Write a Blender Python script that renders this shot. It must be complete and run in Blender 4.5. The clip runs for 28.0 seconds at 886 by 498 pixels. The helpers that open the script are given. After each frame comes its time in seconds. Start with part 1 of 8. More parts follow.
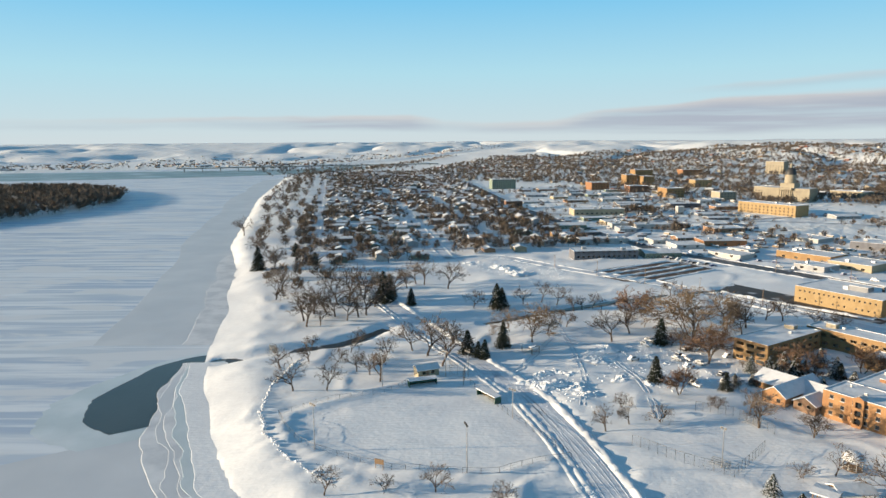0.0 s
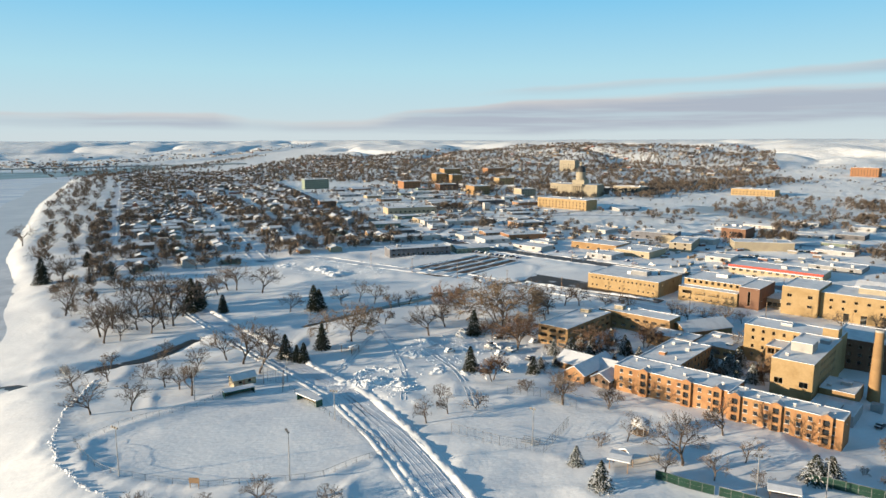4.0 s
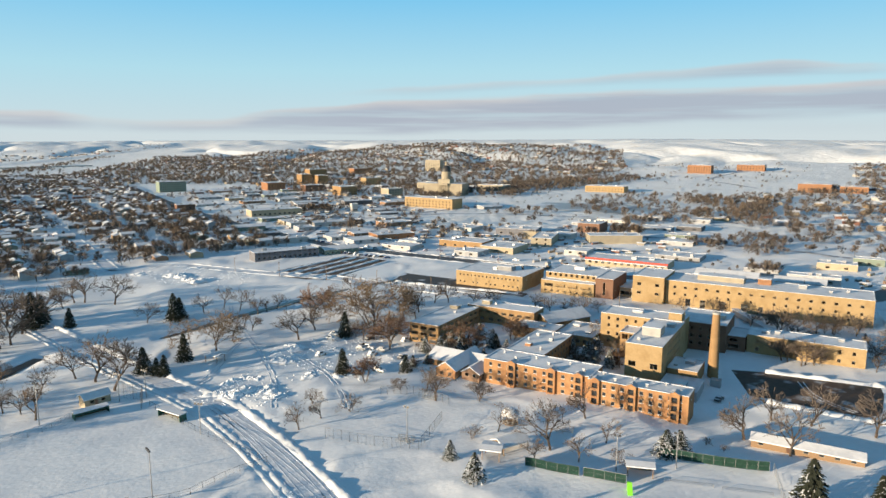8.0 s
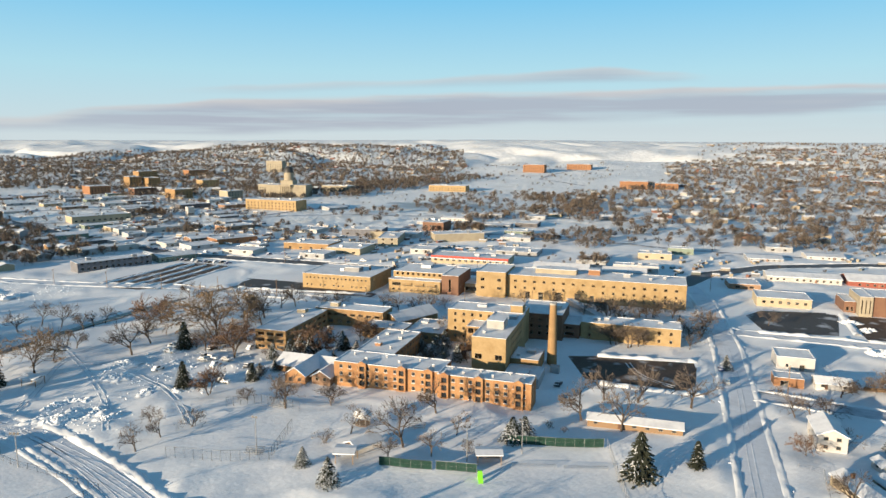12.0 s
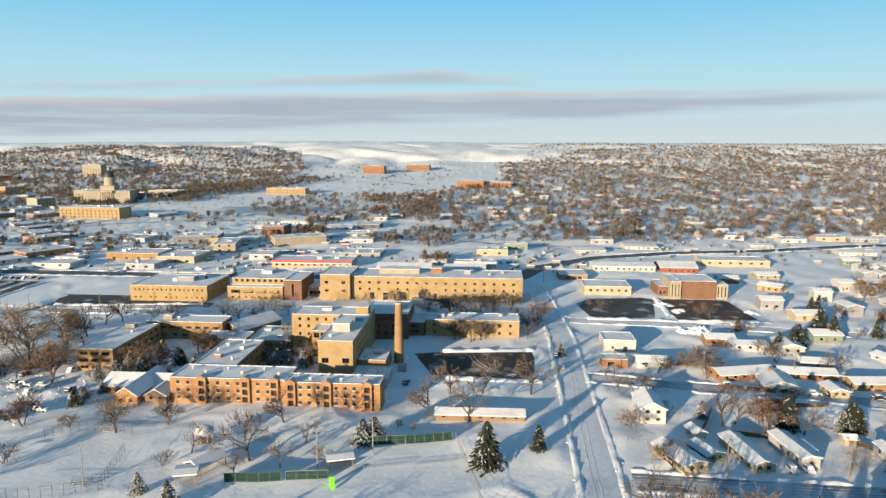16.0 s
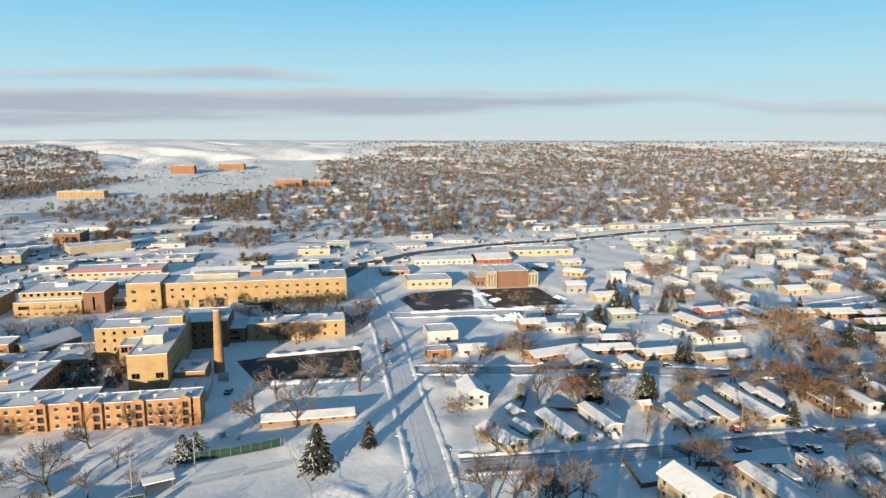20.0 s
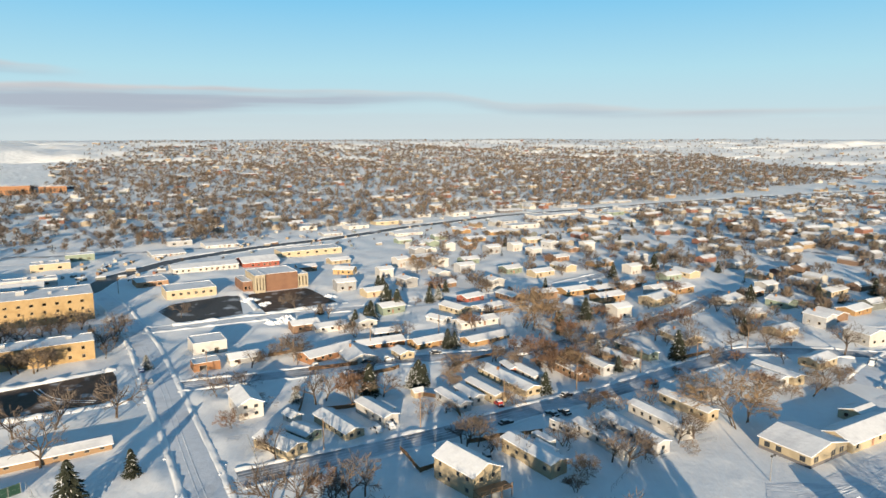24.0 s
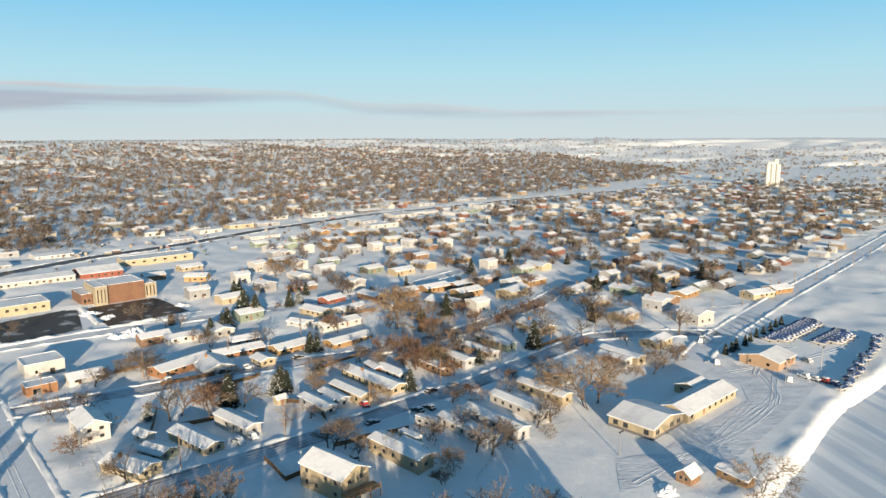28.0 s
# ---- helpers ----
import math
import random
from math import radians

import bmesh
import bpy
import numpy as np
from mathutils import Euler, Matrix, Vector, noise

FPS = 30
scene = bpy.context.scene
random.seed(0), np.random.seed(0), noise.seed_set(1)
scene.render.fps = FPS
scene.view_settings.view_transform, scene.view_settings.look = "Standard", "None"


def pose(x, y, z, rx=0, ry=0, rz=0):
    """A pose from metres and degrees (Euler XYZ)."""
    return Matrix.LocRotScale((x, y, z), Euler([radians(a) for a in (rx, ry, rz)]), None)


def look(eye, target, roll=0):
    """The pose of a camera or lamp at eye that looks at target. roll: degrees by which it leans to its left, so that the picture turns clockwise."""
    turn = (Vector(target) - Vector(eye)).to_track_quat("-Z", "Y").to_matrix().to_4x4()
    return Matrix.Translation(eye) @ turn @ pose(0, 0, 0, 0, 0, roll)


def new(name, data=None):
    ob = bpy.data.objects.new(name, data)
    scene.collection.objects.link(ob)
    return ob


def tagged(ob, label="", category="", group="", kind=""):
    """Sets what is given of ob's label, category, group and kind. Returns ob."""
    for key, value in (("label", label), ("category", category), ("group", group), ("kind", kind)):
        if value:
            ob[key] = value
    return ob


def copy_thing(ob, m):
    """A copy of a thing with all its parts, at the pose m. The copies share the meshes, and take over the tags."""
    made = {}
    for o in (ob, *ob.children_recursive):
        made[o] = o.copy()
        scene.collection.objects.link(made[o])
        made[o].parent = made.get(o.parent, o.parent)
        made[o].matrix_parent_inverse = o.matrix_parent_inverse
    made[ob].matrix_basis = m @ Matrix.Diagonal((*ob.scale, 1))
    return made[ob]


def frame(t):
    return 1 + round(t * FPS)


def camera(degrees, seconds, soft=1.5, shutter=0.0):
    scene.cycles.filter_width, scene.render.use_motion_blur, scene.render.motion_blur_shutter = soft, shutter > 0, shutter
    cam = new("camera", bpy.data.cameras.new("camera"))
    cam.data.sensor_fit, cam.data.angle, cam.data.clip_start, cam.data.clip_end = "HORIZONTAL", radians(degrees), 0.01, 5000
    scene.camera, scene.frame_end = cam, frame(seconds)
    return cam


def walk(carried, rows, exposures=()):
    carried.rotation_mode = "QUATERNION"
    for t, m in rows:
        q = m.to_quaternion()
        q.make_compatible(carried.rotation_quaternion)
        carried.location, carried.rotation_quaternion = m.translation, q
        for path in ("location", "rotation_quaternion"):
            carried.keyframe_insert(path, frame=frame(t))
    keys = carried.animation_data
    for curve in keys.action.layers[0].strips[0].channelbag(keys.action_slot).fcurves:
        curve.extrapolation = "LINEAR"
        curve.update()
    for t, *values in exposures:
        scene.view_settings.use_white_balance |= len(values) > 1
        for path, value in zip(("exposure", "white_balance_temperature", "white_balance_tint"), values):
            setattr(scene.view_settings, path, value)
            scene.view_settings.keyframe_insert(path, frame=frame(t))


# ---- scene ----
import functools

# The camera hovers 85 m up over the edge of a frozen river and turns to the right.
EYE_Z = 85.0
cam = camera(65.9, 28.0)
PATH = [
    (0, 0.10, -9.26, 0.36),
    (0.5, -2.06, -9.28, 0.28),
    (1, -3.68, -9.29, 0.23),
    (1.5, -5.56, -9.30, 0.22),
    (2, -7.57, -9.32, 0.14),
    (2.5, -9.68, -9.34, 0.14),
    (3, -11.79, -9.35, 0.09),
    (3.5, -13.67, -9.35, 0.07),
    (5.5, -20.25, -9.35, 0.02),
    (6, -21.81, -9.34, 0.04),
    (6.5, -23.11, -9.34, 0.01),
    (7, -24.27, -9.35, 0.01),
    (7.5, -25.37, -9.34, -0.00),
    (8, -26.49, -9.35, 0.01),
    (8.5, -27.64, -9.35, -0.01),
    (9, -28.87, -9.35, -0.04),
    (9.5, -30.38, -9.33, -0.08),
    (10, -32.15, -9.33, -0.12),
    (10.5, -33.97, -9.32, -0.12),
    (11, -35.78, -9.32, -0.16),
    (11.5, -37.61, -9.30, -0.17),
    (12, -39.41, -9.29, -0.21),
    (12.5, -41.21, -9.26, -0.19),
    (14.5, -47.91, -9.16, -0.17),
    (15, -49.50, -9.16, -0.18),
    (15.5, -51.11, -9.14, -0.14),
    (16, -52.69, -9.15, -0.10),
    (16.5, -54.28, -9.15, -0.08),
    (17, -55.90, -9.17, -0.09),
    (17.5, -57.85, -9.17, -0.04),
    (18, -59.89, -9.20, -0.03),
    (18.5, -62.32, -9.23, -0.06),
    (19, -64.32, -9.25, -0.07),
    (19.5, -66.03, -9.29, -0.07),
    (20, -67.70, -9.31, -0.06),
    (20.5, -69.56, -9.34, -0.04),
    (21, -72.42, -9.36, -0.01),
    (21.5, -75.42, -9.38, -0.00),
    (22, -78.36, -9.40, 0.02),
    (22.5, -81.12, -9.42, 0.02),
    (24.5, -88.76, -9.40, 0.15),
    (25, -90.19, -9.40, 0.18),
    (25.5, -91.58, -9.40, 0.18),
    (26, -93.16, -9.40, 0.20),
    (26.5, -94.70, -9.39, 0.18),
    (27, -96.15, -9.42, 0.18),
    (27.5, -97.60, -9.42, 0.15),
    (28, -99.06, -9.46, 0.17),
]
walk(cam, [(t, pose(0, 0, EYE_Z, 90 + pitch, roll, yaw)) for t, yaw, pitch, roll in PATH],
     [(0.0, 0.9), (28.0, 0.9)])

# ---- sun and sky: low winter sun, from behind the camera's left at the start ----
SUN_AZ, SUN_EL = 268.0, 8.8          # compass turn from +y to +x, and height, degrees
sun_way = Vector((math.sin(radians(SUN_AZ)) * math.cos(radians(SUN_EL)),
                  math.cos(radians(SUN_AZ)) * math.cos(radians(SUN_EL)), math.sin(radians(SUN_EL))))
sun = new("sun", bpy.data.lights.new("sun", "SUN"))
sun.data.energy, sun.data.angle, sun.data.color = 4.7, radians(0.6), (1.0, 0.81, 0.57)
sun.matrix_world = look(sun_way * 100, (0, 0, 0))

world = bpy.data.worlds.new("winter_sky")
scene.world = world
world.use_nodes = True
wn, wl = world.node_tree.nodes, world.node_tree.links
wn.clear()


def wnode(kind, **inputs):
    n = wn.new(kind)
    for k, v in inputs.items():
        n.inputs[k].default_value = v
    return n


def wmath(op, a, b=None, clamp=False):
    n = wn.new("ShaderNodeMath")
    n.operation, n.use_clamp = op, clamp
    for i, v in enumerate((a, b)):
        if v is None:
            continue
        if isinstance(v, (int, float)):
            n.inputs[i].default_value = v
        else:
            wl.new(v, n.inputs[i])
    return n.outputs[0]


def wband(z, lo0, lo1, hi0, hi1):
    """One between lo1 and hi0, fading to nothing at lo0 and hi1."""
    up = wn.new("ShaderNodeMapRange")
    dn = wn.new("ShaderNodeMapRange")
    up.interpolation_type = dn.interpolation_type = "SMOOTHSTEP"
    wl.new(z, up.inputs[0]), wl.new(z, dn.inputs[0])
    up.inputs[1].default_value, up.inputs[2].default_value = lo0, lo1
    dn.inputs[1].default_value, dn.inputs[2].default_value = hi0, hi1
    dn.inputs[3].default_value, dn.inputs[4].default_value = 1.0, 0.0
    return wmath("MULTIPLY", up.outputs[0], dn.outputs[0])


sky = wn.new("ShaderNodeTexSky")
sky.sky_type, sky.sun_disc = "NISHITA", False
sky.sun_elevation, sky.sun_rotation = radians(SUN_EL), radians(SUN_AZ)
sky.altitude, sky.air_density, sky.dust_density, sky.ozone_density = 500, 1.0, 0.2, 3.0
coord = wn.new("ShaderNodeTexCoord")
sep = wn.new("ShaderNodeSeparateXYZ")
wl.new(coord.outputs["Generated"], sep.inputs[0])
height = sep.outputs[2]


def wmix(fac, a, b):
    n = wn.new("ShaderNodeMix")
    n.data_type = "RGBA"
    if isinstance(fac, (int, float)):
        n.inputs[0].default_value = fac
    else:
        wl.new(fac, n.inputs[0])
    for s, v in ((6, a), (7, b)):
        if isinstance(v, tuple):
            n.inputs[s].default_value = (*v, 1)
        else:
            wl.new(v, n.inputs[s])
    return n.outputs[2]


# one broad soft bank over the hills and a thinner streak above it: edges in degrees of height by compass turn
turn_node = wn.new("ShaderNodeMath")
turn_node.operation = "ARCTAN2"
wl.new(sep.outputs[0], turn_node.inputs[0]), wl.new(sep.outputs[1], turn_node.inputs[1])
around = wmath("ADD", wmath("MULTIPLY", turn_node.outputs[0], 0.5 / math.pi), 0.5)


def by_turn(stops):
    """A ramp round the compass; each stop holds turn, upper edge, lower edge (degrees) and thickness."""
    n = wn.new("ShaderNodeValToRGB")
    n.color_ramp.interpolation = "EASE"
    for k, (turn, top, low, much) in enumerate(stops):
        e = n.color_ramp.elements.new(0.5 + turn / 360)
        e.color = (top / 8, low / 8, much, 1)
    n.color_ramp.elements.remove(n.color_ramp.elements[0])
    n.color_ramp.elements.remove(n.color_ramp.elements[len(n.color_ramp.elements) - 1])
    wl.new(around, n.inputs[0])
    parts = wn.new("ShaderNodeSeparateColor")
    wl.new(n.outputs[0], parts.inputs[0])
    return [parts.outputs[k] for k in range(3)]


def puff(scale, stretch, detail, offset):
    m = wn.new("ShaderNodeMapping")
    m.inputs["Scale"].default_value, m.inputs["Location"].default_value = (1, 1, stretch), offset
    wl.new(coord.outputs["Generated"], m.inputs[0])
    n = wn.new("ShaderNodeTexNoise")
    n.inputs["Scale"].default_value, n.inputs["Detail"].default_value, n.inputs["Roughness"].default_value = scale, detail, 0.5
    wl.new(m.outputs[0], n.inputs["Vector"])
    return wmath("SUBTRACT", n.outputs["Fac"], 0.5)


def soft_step(v, lo, hi):
    n = wn.new("ShaderNodeMapRange")
    n.interpolation_type = "SMOOTHSTEP"
    n.inputs[1].default_value, n.inputs[2].default_value = lo, hi
    wl.new(v, n.inputs[0])
    return n.outputs[0]


lift = wmath("MULTIPLY", height, 180 / math.pi / 8)     # height in eighths of eight degrees


def cloud_bank(stops, rag, seed):
    top, low, much = by_turn(stops)
    edge = wmath("MULTIPLY", puff(5.0, 5, 5, (seed, 0.4, 0.2)), rag)
    edge2 = wmath("MULTIPLY", puff(4.0, 7, 4, (0.3, seed, 1.2)), rag)
    over = wmath("SUBTRACT", wmath("ADD", top, edge), lift)
    under = wmath("SUBTRACT", lift, wmath("ADD", low, edge2))
    mask = wmath("MULTIPLY", soft_step(over, -0.01, 0.035), soft_step(under, -0.03, 0.06))
    holes = soft_step(puff(3.2, 22, 5, (1.1, seed * 2, 0.7)), -0.16, 0.06)
    mask = wmath("MULTIPLY", mask, wmath("MULTIPLY", much, wmath("ADD", wmath("MULTIPLY", holes, 0.55), 0.45)))
    glow = wmath("ADD", wmath("SUBTRACT", 0.95, soft_step(over, 0.0, 0.12)), wmath("MULTIPLY", puff(6.0, 18, 4, (seed, 1.9, 0.1)), 0.9), True)
    return mask, glow


haze = wband(height, -0.3, -0.05, 1.5, 2.0)
bank, bank_glow = cloud_bank(((-60, 1.4, 0.8, 0.0), (-24, 1.7, 0.9, 0.5), (-12, 1.95, 0.7, 0.95), (-3, 1.8, 0.6, 0.8), (0, 1.4, 0.5, 0.35), (8, 1.5, 0.3, 0.7), (15, 2.4, 0.2, 0.85), (23, 3.0, 0.1, 0.95),
                              (34, 3.5, 0.6, 0.95), (48, 3.7, 1.0, 0.9), (62, 3.8, 1.6, 0.9), (76, 3.9, 2.1, 0.85), (86, 3.7, 2.6, 0.45), (94, 2.6, 1.7, 0.5), (106, 2.1, 1.3, 0.65), (120, 2.0, 1.4, 0.6), (150, 2.4, 1.4, 0.6)), 0.14, 0.3)
streak, streak_glow = cloud_bank(((16, 3.4, 3.2, 0.0), (24, 4.0, 3.4, 0.45), (34, 4.6, 3.9, 0.5), (44, 5.0, 4.2, 0.65), (52, 5.5, 4.3, 0.8), (57, 5.0, 4.2, 0.6), (61, 4.7, 4.3, 0.0)), 0.10, 1.7)
veil, veil_glow = cloud_bank(((14, 1.4, 0.6, 0.0), (40, 1.9, 0.4, 0.5), (70, 1.9, 0.2, 0.45), (100, 1.6, 0.3, 0.35), (130, 1.5, 0.2, 0.3)), 0.2, 2.6)
SHADY, LIT = (3.75, 4.1, 4.85), (5.7, 5.5, 5.5)
ramp = wn.new("ShaderNodeValToRGB")
for k, (at, c) in enumerate(((0.0, (0.66, 0.76, 0.80)), (0.09, (0.47, 0.77, 0.89)), (0.20, (0.195, 0.60, 0.92)), (0.42, (0.095, 0.235, 0.385)), (1.0, (0.062, 0.145, 0.26)))):
    e = ramp.color_ramp.elements[k] if k < 2 else ramp.color_ramp.elements.new(at)
    e.position, e.color = at, (*c, 1)
wl.new(height, ramp.inputs[0])
pale = wn.new("ShaderNodeVectorMath")
pale.operation = "SCALE"
pale.inputs["Scale"].default_value = 8.6
wl.new(ramp.outputs[0], pale.inputs[0])
base = wmix(wmath("MULTIPLY", haze, 0.95), sky.outputs[0], pale.outputs[0])
base = wmix(wmath("MULTIPLY", veil, 0.4), base, (5.2, 5.35, 5.7))
base = wmix(wmath("MULTIPLY", bank, 0.95), base, wmix(bank_glow, SHADY, LIT))
base = wmix(wmath("MULTIPLY", streak, 0.9), base, wmix(streak_glow, SHADY, LIT))
back = wnode("ShaderNodeBackground", Strength=0.060)
wl.new(base, back.inputs["Color"])
wo = wn.new("ShaderNodeOutputWorld")
wl.new(back.outputs[0], wo.inputs["Surface"])

# ---- materials ----


def material(name, color, rough=0.8, vary=0.12, scale=1.0, bump=0.0, bump_scale=8.0, metal=0.0, second=None, spread=(0.45, 0.65),
             second_scale=0.15, per_thing=0.0, stretch=(1, 1, 1), spec=0.3, ripple=0.0):
    """A procedural surface: a base colour with grain at one scale and patches of a second colour at a larger one."""
    m = bpy.data.materials.new(name)
    m.use_nodes = True
    nt = m.node_tree
    b = nt.nodes["Principled BSDF"]
    b.inputs["Roughness"].default_value, b.inputs["Metallic"].default_value = rough, metal
    b.inputs["Specular IOR Level"].default_value = spec
    tc = nt.nodes.new("ShaderNodeTexCoord")
    mp = nt.nodes.new("ShaderNodeMapping")
    mp.inputs["Scale"].default_value = stretch
    nt.links.new(tc.outputs["Object"], mp.inputs[0])

    def noise_at(s, detail=4):
        n = nt.nodes.new("ShaderNodeTexNoise")
        n.inputs["Scale"].default_value, n.inputs["Detail"].default_value = s, detail
        nt.links.new(mp.outputs[0], n.inputs["Vector"])
        return n.outputs["Fac"]

    def mix(fac, a, c, mode="MIX"):
        n = nt.nodes.new("ShaderNodeMix")
        n.data_type, n.blend_type = "RGBA", mode
        for s, v in ((0, fac), (6, a), (7, c)):
            if isinstance(v, (tuple, list)):
                n.inputs[s].default_value = (*v[:3], 1)
            elif isinstance(v, (int, float)):
                n.inputs[s].default_value = v
            else:
                nt.links.new(v, n.inputs[s])
        return n.outputs[2]

    def ramp(v, lo, hi, a=0.0, c=1.0):
        n = nt.nodes.new("ShaderNodeMapRange")
        n.inputs[1].default_value, n.inputs[2].default_value, n.inputs[3].default_value, n.inputs[4].default_value = lo, hi, a, c
        nt.links.new(v, n.inputs[0])
        return n.outputs[0]

    grain = ramp(noise_at(scale), 0.25, 0.75, 1 - vary, 1 + vary)
    col = mix(1.0, tuple(color), (1, 1, 1))
    if second:
        col = mix(ramp(noise_at(second_scale, 5), *spread), tuple(color), tuple(second))
    else:
        n = nt.nodes.new("ShaderNodeRGB")
        n.outputs[0].default_value = (*color, 1)
        col = n.outputs[0]
    hv = nt.nodes.new("ShaderNodeHueSaturation")
    nt.links.new(col, hv.inputs["Color"])
    if per_thing:
        oi = nt.nodes.new("ShaderNodeObjectInfo")
        w = nt.nodes.new("ShaderNodeMath")
        w.operation = "MULTIPLY"
        nt.links.new(grain, w.inputs[0])
        nt.links.new(ramp(oi.outputs["Random"], 0, 1, 1 - per_thing, 1 + per_thing), w.inputs[1])
        nt.links.new(w.outputs[0], hv.inputs["Value"])
    else:
        nt.links.new(grain, hv.inputs["Value"])
    nt.links.new(hv.outputs[0], b.inputs["Base Color"])
    if bump:
        bp = nt.nodes.new("ShaderNodeBump")
        bp.inputs["Strength"].default_value, bp.inputs["Distance"].default_value = 1.0, bump
        nt.links.new(noise_at(bump_scale, 6), bp.inputs["Height"])
        if ripple:
            rm = nt.nodes.new("ShaderNodeMapping")
            rm.inputs["Scale"].default_value, rm.inputs["Rotation"].default_value = (0.25, 1.2, 1), (0, 0, radians(20))
            nt.links.new(tc.outputs["Object"], rm.inputs[0])
            rn = nt.nodes.new("ShaderNodeTexNoise")
            rn.inputs["Scale"].default_value, rn.inputs["Detail"].default_value = 0.8, 5
            nt.links.new(rm.outputs[0], rn.inputs["Vector"])
            b2 = nt.nodes.new("ShaderNodeBump")
            b2.inputs["Distance"].default_value = ripple
            nt.links.new(rn.outputs["Fac"], b2.inputs["Height"])
            nt.links.new(b2.outputs[0], bp.inputs["Normal"])
        nt.links.new(bp.outputs[0], b.inputs["Normal"])
    return m


SNOW = material("snow", (0.87, 0.88, 0.89), 0.75, 0.025, 0.4, 0.09, 0.6, second=(0.80, 0.81, 0.83), second_scale=0.03, ripple=0.11)
HILL_SNOW = material("tussocky_snow", (0.87, 0.88, 0.88), 0.8, 0.04, 0.05, 2.6, 0.09, second=(0.76, 0.74, 0.70), spread=(0.55, 0.75), second_scale=0.02)
ROOF_SNOW = material("roof_snow", (0.76, 0.77, 0.79), 0.7, 0.06, 0.9, 0.09, 0.9, second=(0.60, 0.61, 0.64), spread=(0.48, 0.68), second_scale=0.16, per_thing=0.05)
PACKED = material("packed_snow", (0.74, 0.76, 0.80), 0.6, 0.08, 0.5, 0.06, 1.5, second=(0.52, 0.53, 0.56), spread=(0.52, 0.72), second_scale=0.09)
CLEARED = material("cleared_asphalt", (0.075, 0.07, 0.068), 0.7, 0.2, 0.8, 0.02, 4.0, second=(0.45, 0.46, 0.48), spread=(0.57, 0.68), second_scale=0.10)
WATER = material("open_water", (0.06, 0.066, 0.06), 0.3, 0.15, 0.05, 0.03, 0.8, spec=0.5)
CREEK = material("creek_water", (0.035, 0.034, 0.033), 0.3, 0.2, 0.3, 0.02, 0.8)
YELLOW_BRICK = material("yellow_brick", (0.365, 0.255, 0.13), 0.85, 0.10, 1.5, 0.01, 9, second=(0.31, 0.21, 0.10), second_scale=0.3)
RED_BRICK = material("red_brick", (0.3, 0.155, 0.08), 0.85, 0.10, 1.8, 0.01, 9, second=(0.25, 0.125, 0.065), second_scale=0.4)
TAN_BRICK = material("tan_brick", (0.32, 0.2, 0.095), 0.85, 0.08, 1.5, 0.01, 9, second=(0.27, 0.165, 0.08), second_scale=0.3)
BROWN_BRICK = material("brown_brick", (0.2, 0.11, 0.07), 0.85, 0.08, 1.5, 0.01, 9, second=(0.17, 0.09, 0.06), second_scale=0.3)
CREAM = material("cream_siding", (0.4, 0.33, 0.225), 0.7, 0.05, 1.0, second=(0.35, 0.29, 0.2), second_scale=0.3, per_thing=0.1)
WHITE_SIDING = material("white_siding", (0.48, 0.46, 0.43), 0.6, 0.05, 1.0, second=(0.42, 0.4, 0.38), second_scale=0.4, per_thing=0.12)
GREY_SIDING = material("grey_siding", (0.36, 0.36, 0.36), 0.7, 0.06, 1.0, second=(0.30, 0.30, 0.31), second_scale=0.4, per_thing=0.25)
BROWN_SIDING = material("brown_siding", (0.26, 0.16, 0.10), 0.75, 0.08, 1.0, second=(0.21, 0.13, 0.085), second_scale=0.4, per_thing=0.25)
RED_SIDING = material("red_siding", (0.27, 0.085, 0.06), 0.7, 0.07, 1.0, per_thing=0.15)
GREEN_SIDING = material("green_siding", (0.20, 0.24, 0.19), 0.7, 0.07, 1.0, per_thing=0.15)
DARK_SHED = material("dark_shed", (0.12, 0.115, 0.12), 0.7, 0.1, 1.0, per_thing=0.15)
STONE = material("pale_stone", (0.36, 0.31, 0.225), 0.8, 0.06, 1.0, second=(0.31, 0.265, 0.2), second_scale=0.2)
CONCRETE = material("concrete", (0.40, 0.39, 0.36), 0.85, 0.08, 1.0, 0.01, 6, second=(0.33, 0.32, 0.30), second_scale=0.3)
DARK = material("dark_metal", (0.06, 0.06, 0.06), 0.5, 0.1, 2.0, metal=0.3)
STEEL = material("galvanised_steel", (0.38, 0.38, 0.38), 0.45, 0.08, 2.0, metal=0.7)
GLASS = material("dark_window_glass", (0.03, 0.035, 0.04), 0.12, 0.2, 0.6, spec=0.6)
FRAME = material("window_frame", (0.34, 0.30, 0.24), 0.6, 0.05, 2.0)
BARK = material("bark", (0.095, 0.072, 0.056), 0.9, 0.2, 3.0, 0.02, 12, per_thing=0.2)
TWIG = material("twigs", (0.135, 0.105, 0.082), 0.9, 0.2, 1.0, per_thing=0.3)
RUST_TWIG = material("rust_twigs", (0.155, 0.095, 0.062), 0.9, 0.2, 1.0, per_thing=0.2)
PALE_TWIG = material("pale_twigs", (0.22, 0.155, 0.095), 0.9, 0.2, 1.0, per_thing=0.15)
NEEDLES = material("needles", (0.031, 0.036, 0.024), 0.85, 0.35, 1.2, per_thing=0.2)
WOOD = material("weathered_wood", (0.26, 0.17, 0.10), 0.85, 0.12, 2.0, 0.01, 8, stretch=(1, 1, 6))
GREEN_SCREEN = material("green_windscreen", (0.035, 0.10, 0.075), 0.8, 0.12, 1.0)
LIME = material("lime_plastic", (0.25, 0.75, 0.05), 0.45, 0.05, 1.0)
RED_TRIM = material("red_fascia", (0.62, 0.07, 0.04), 0.6, 0.06, 1.0)
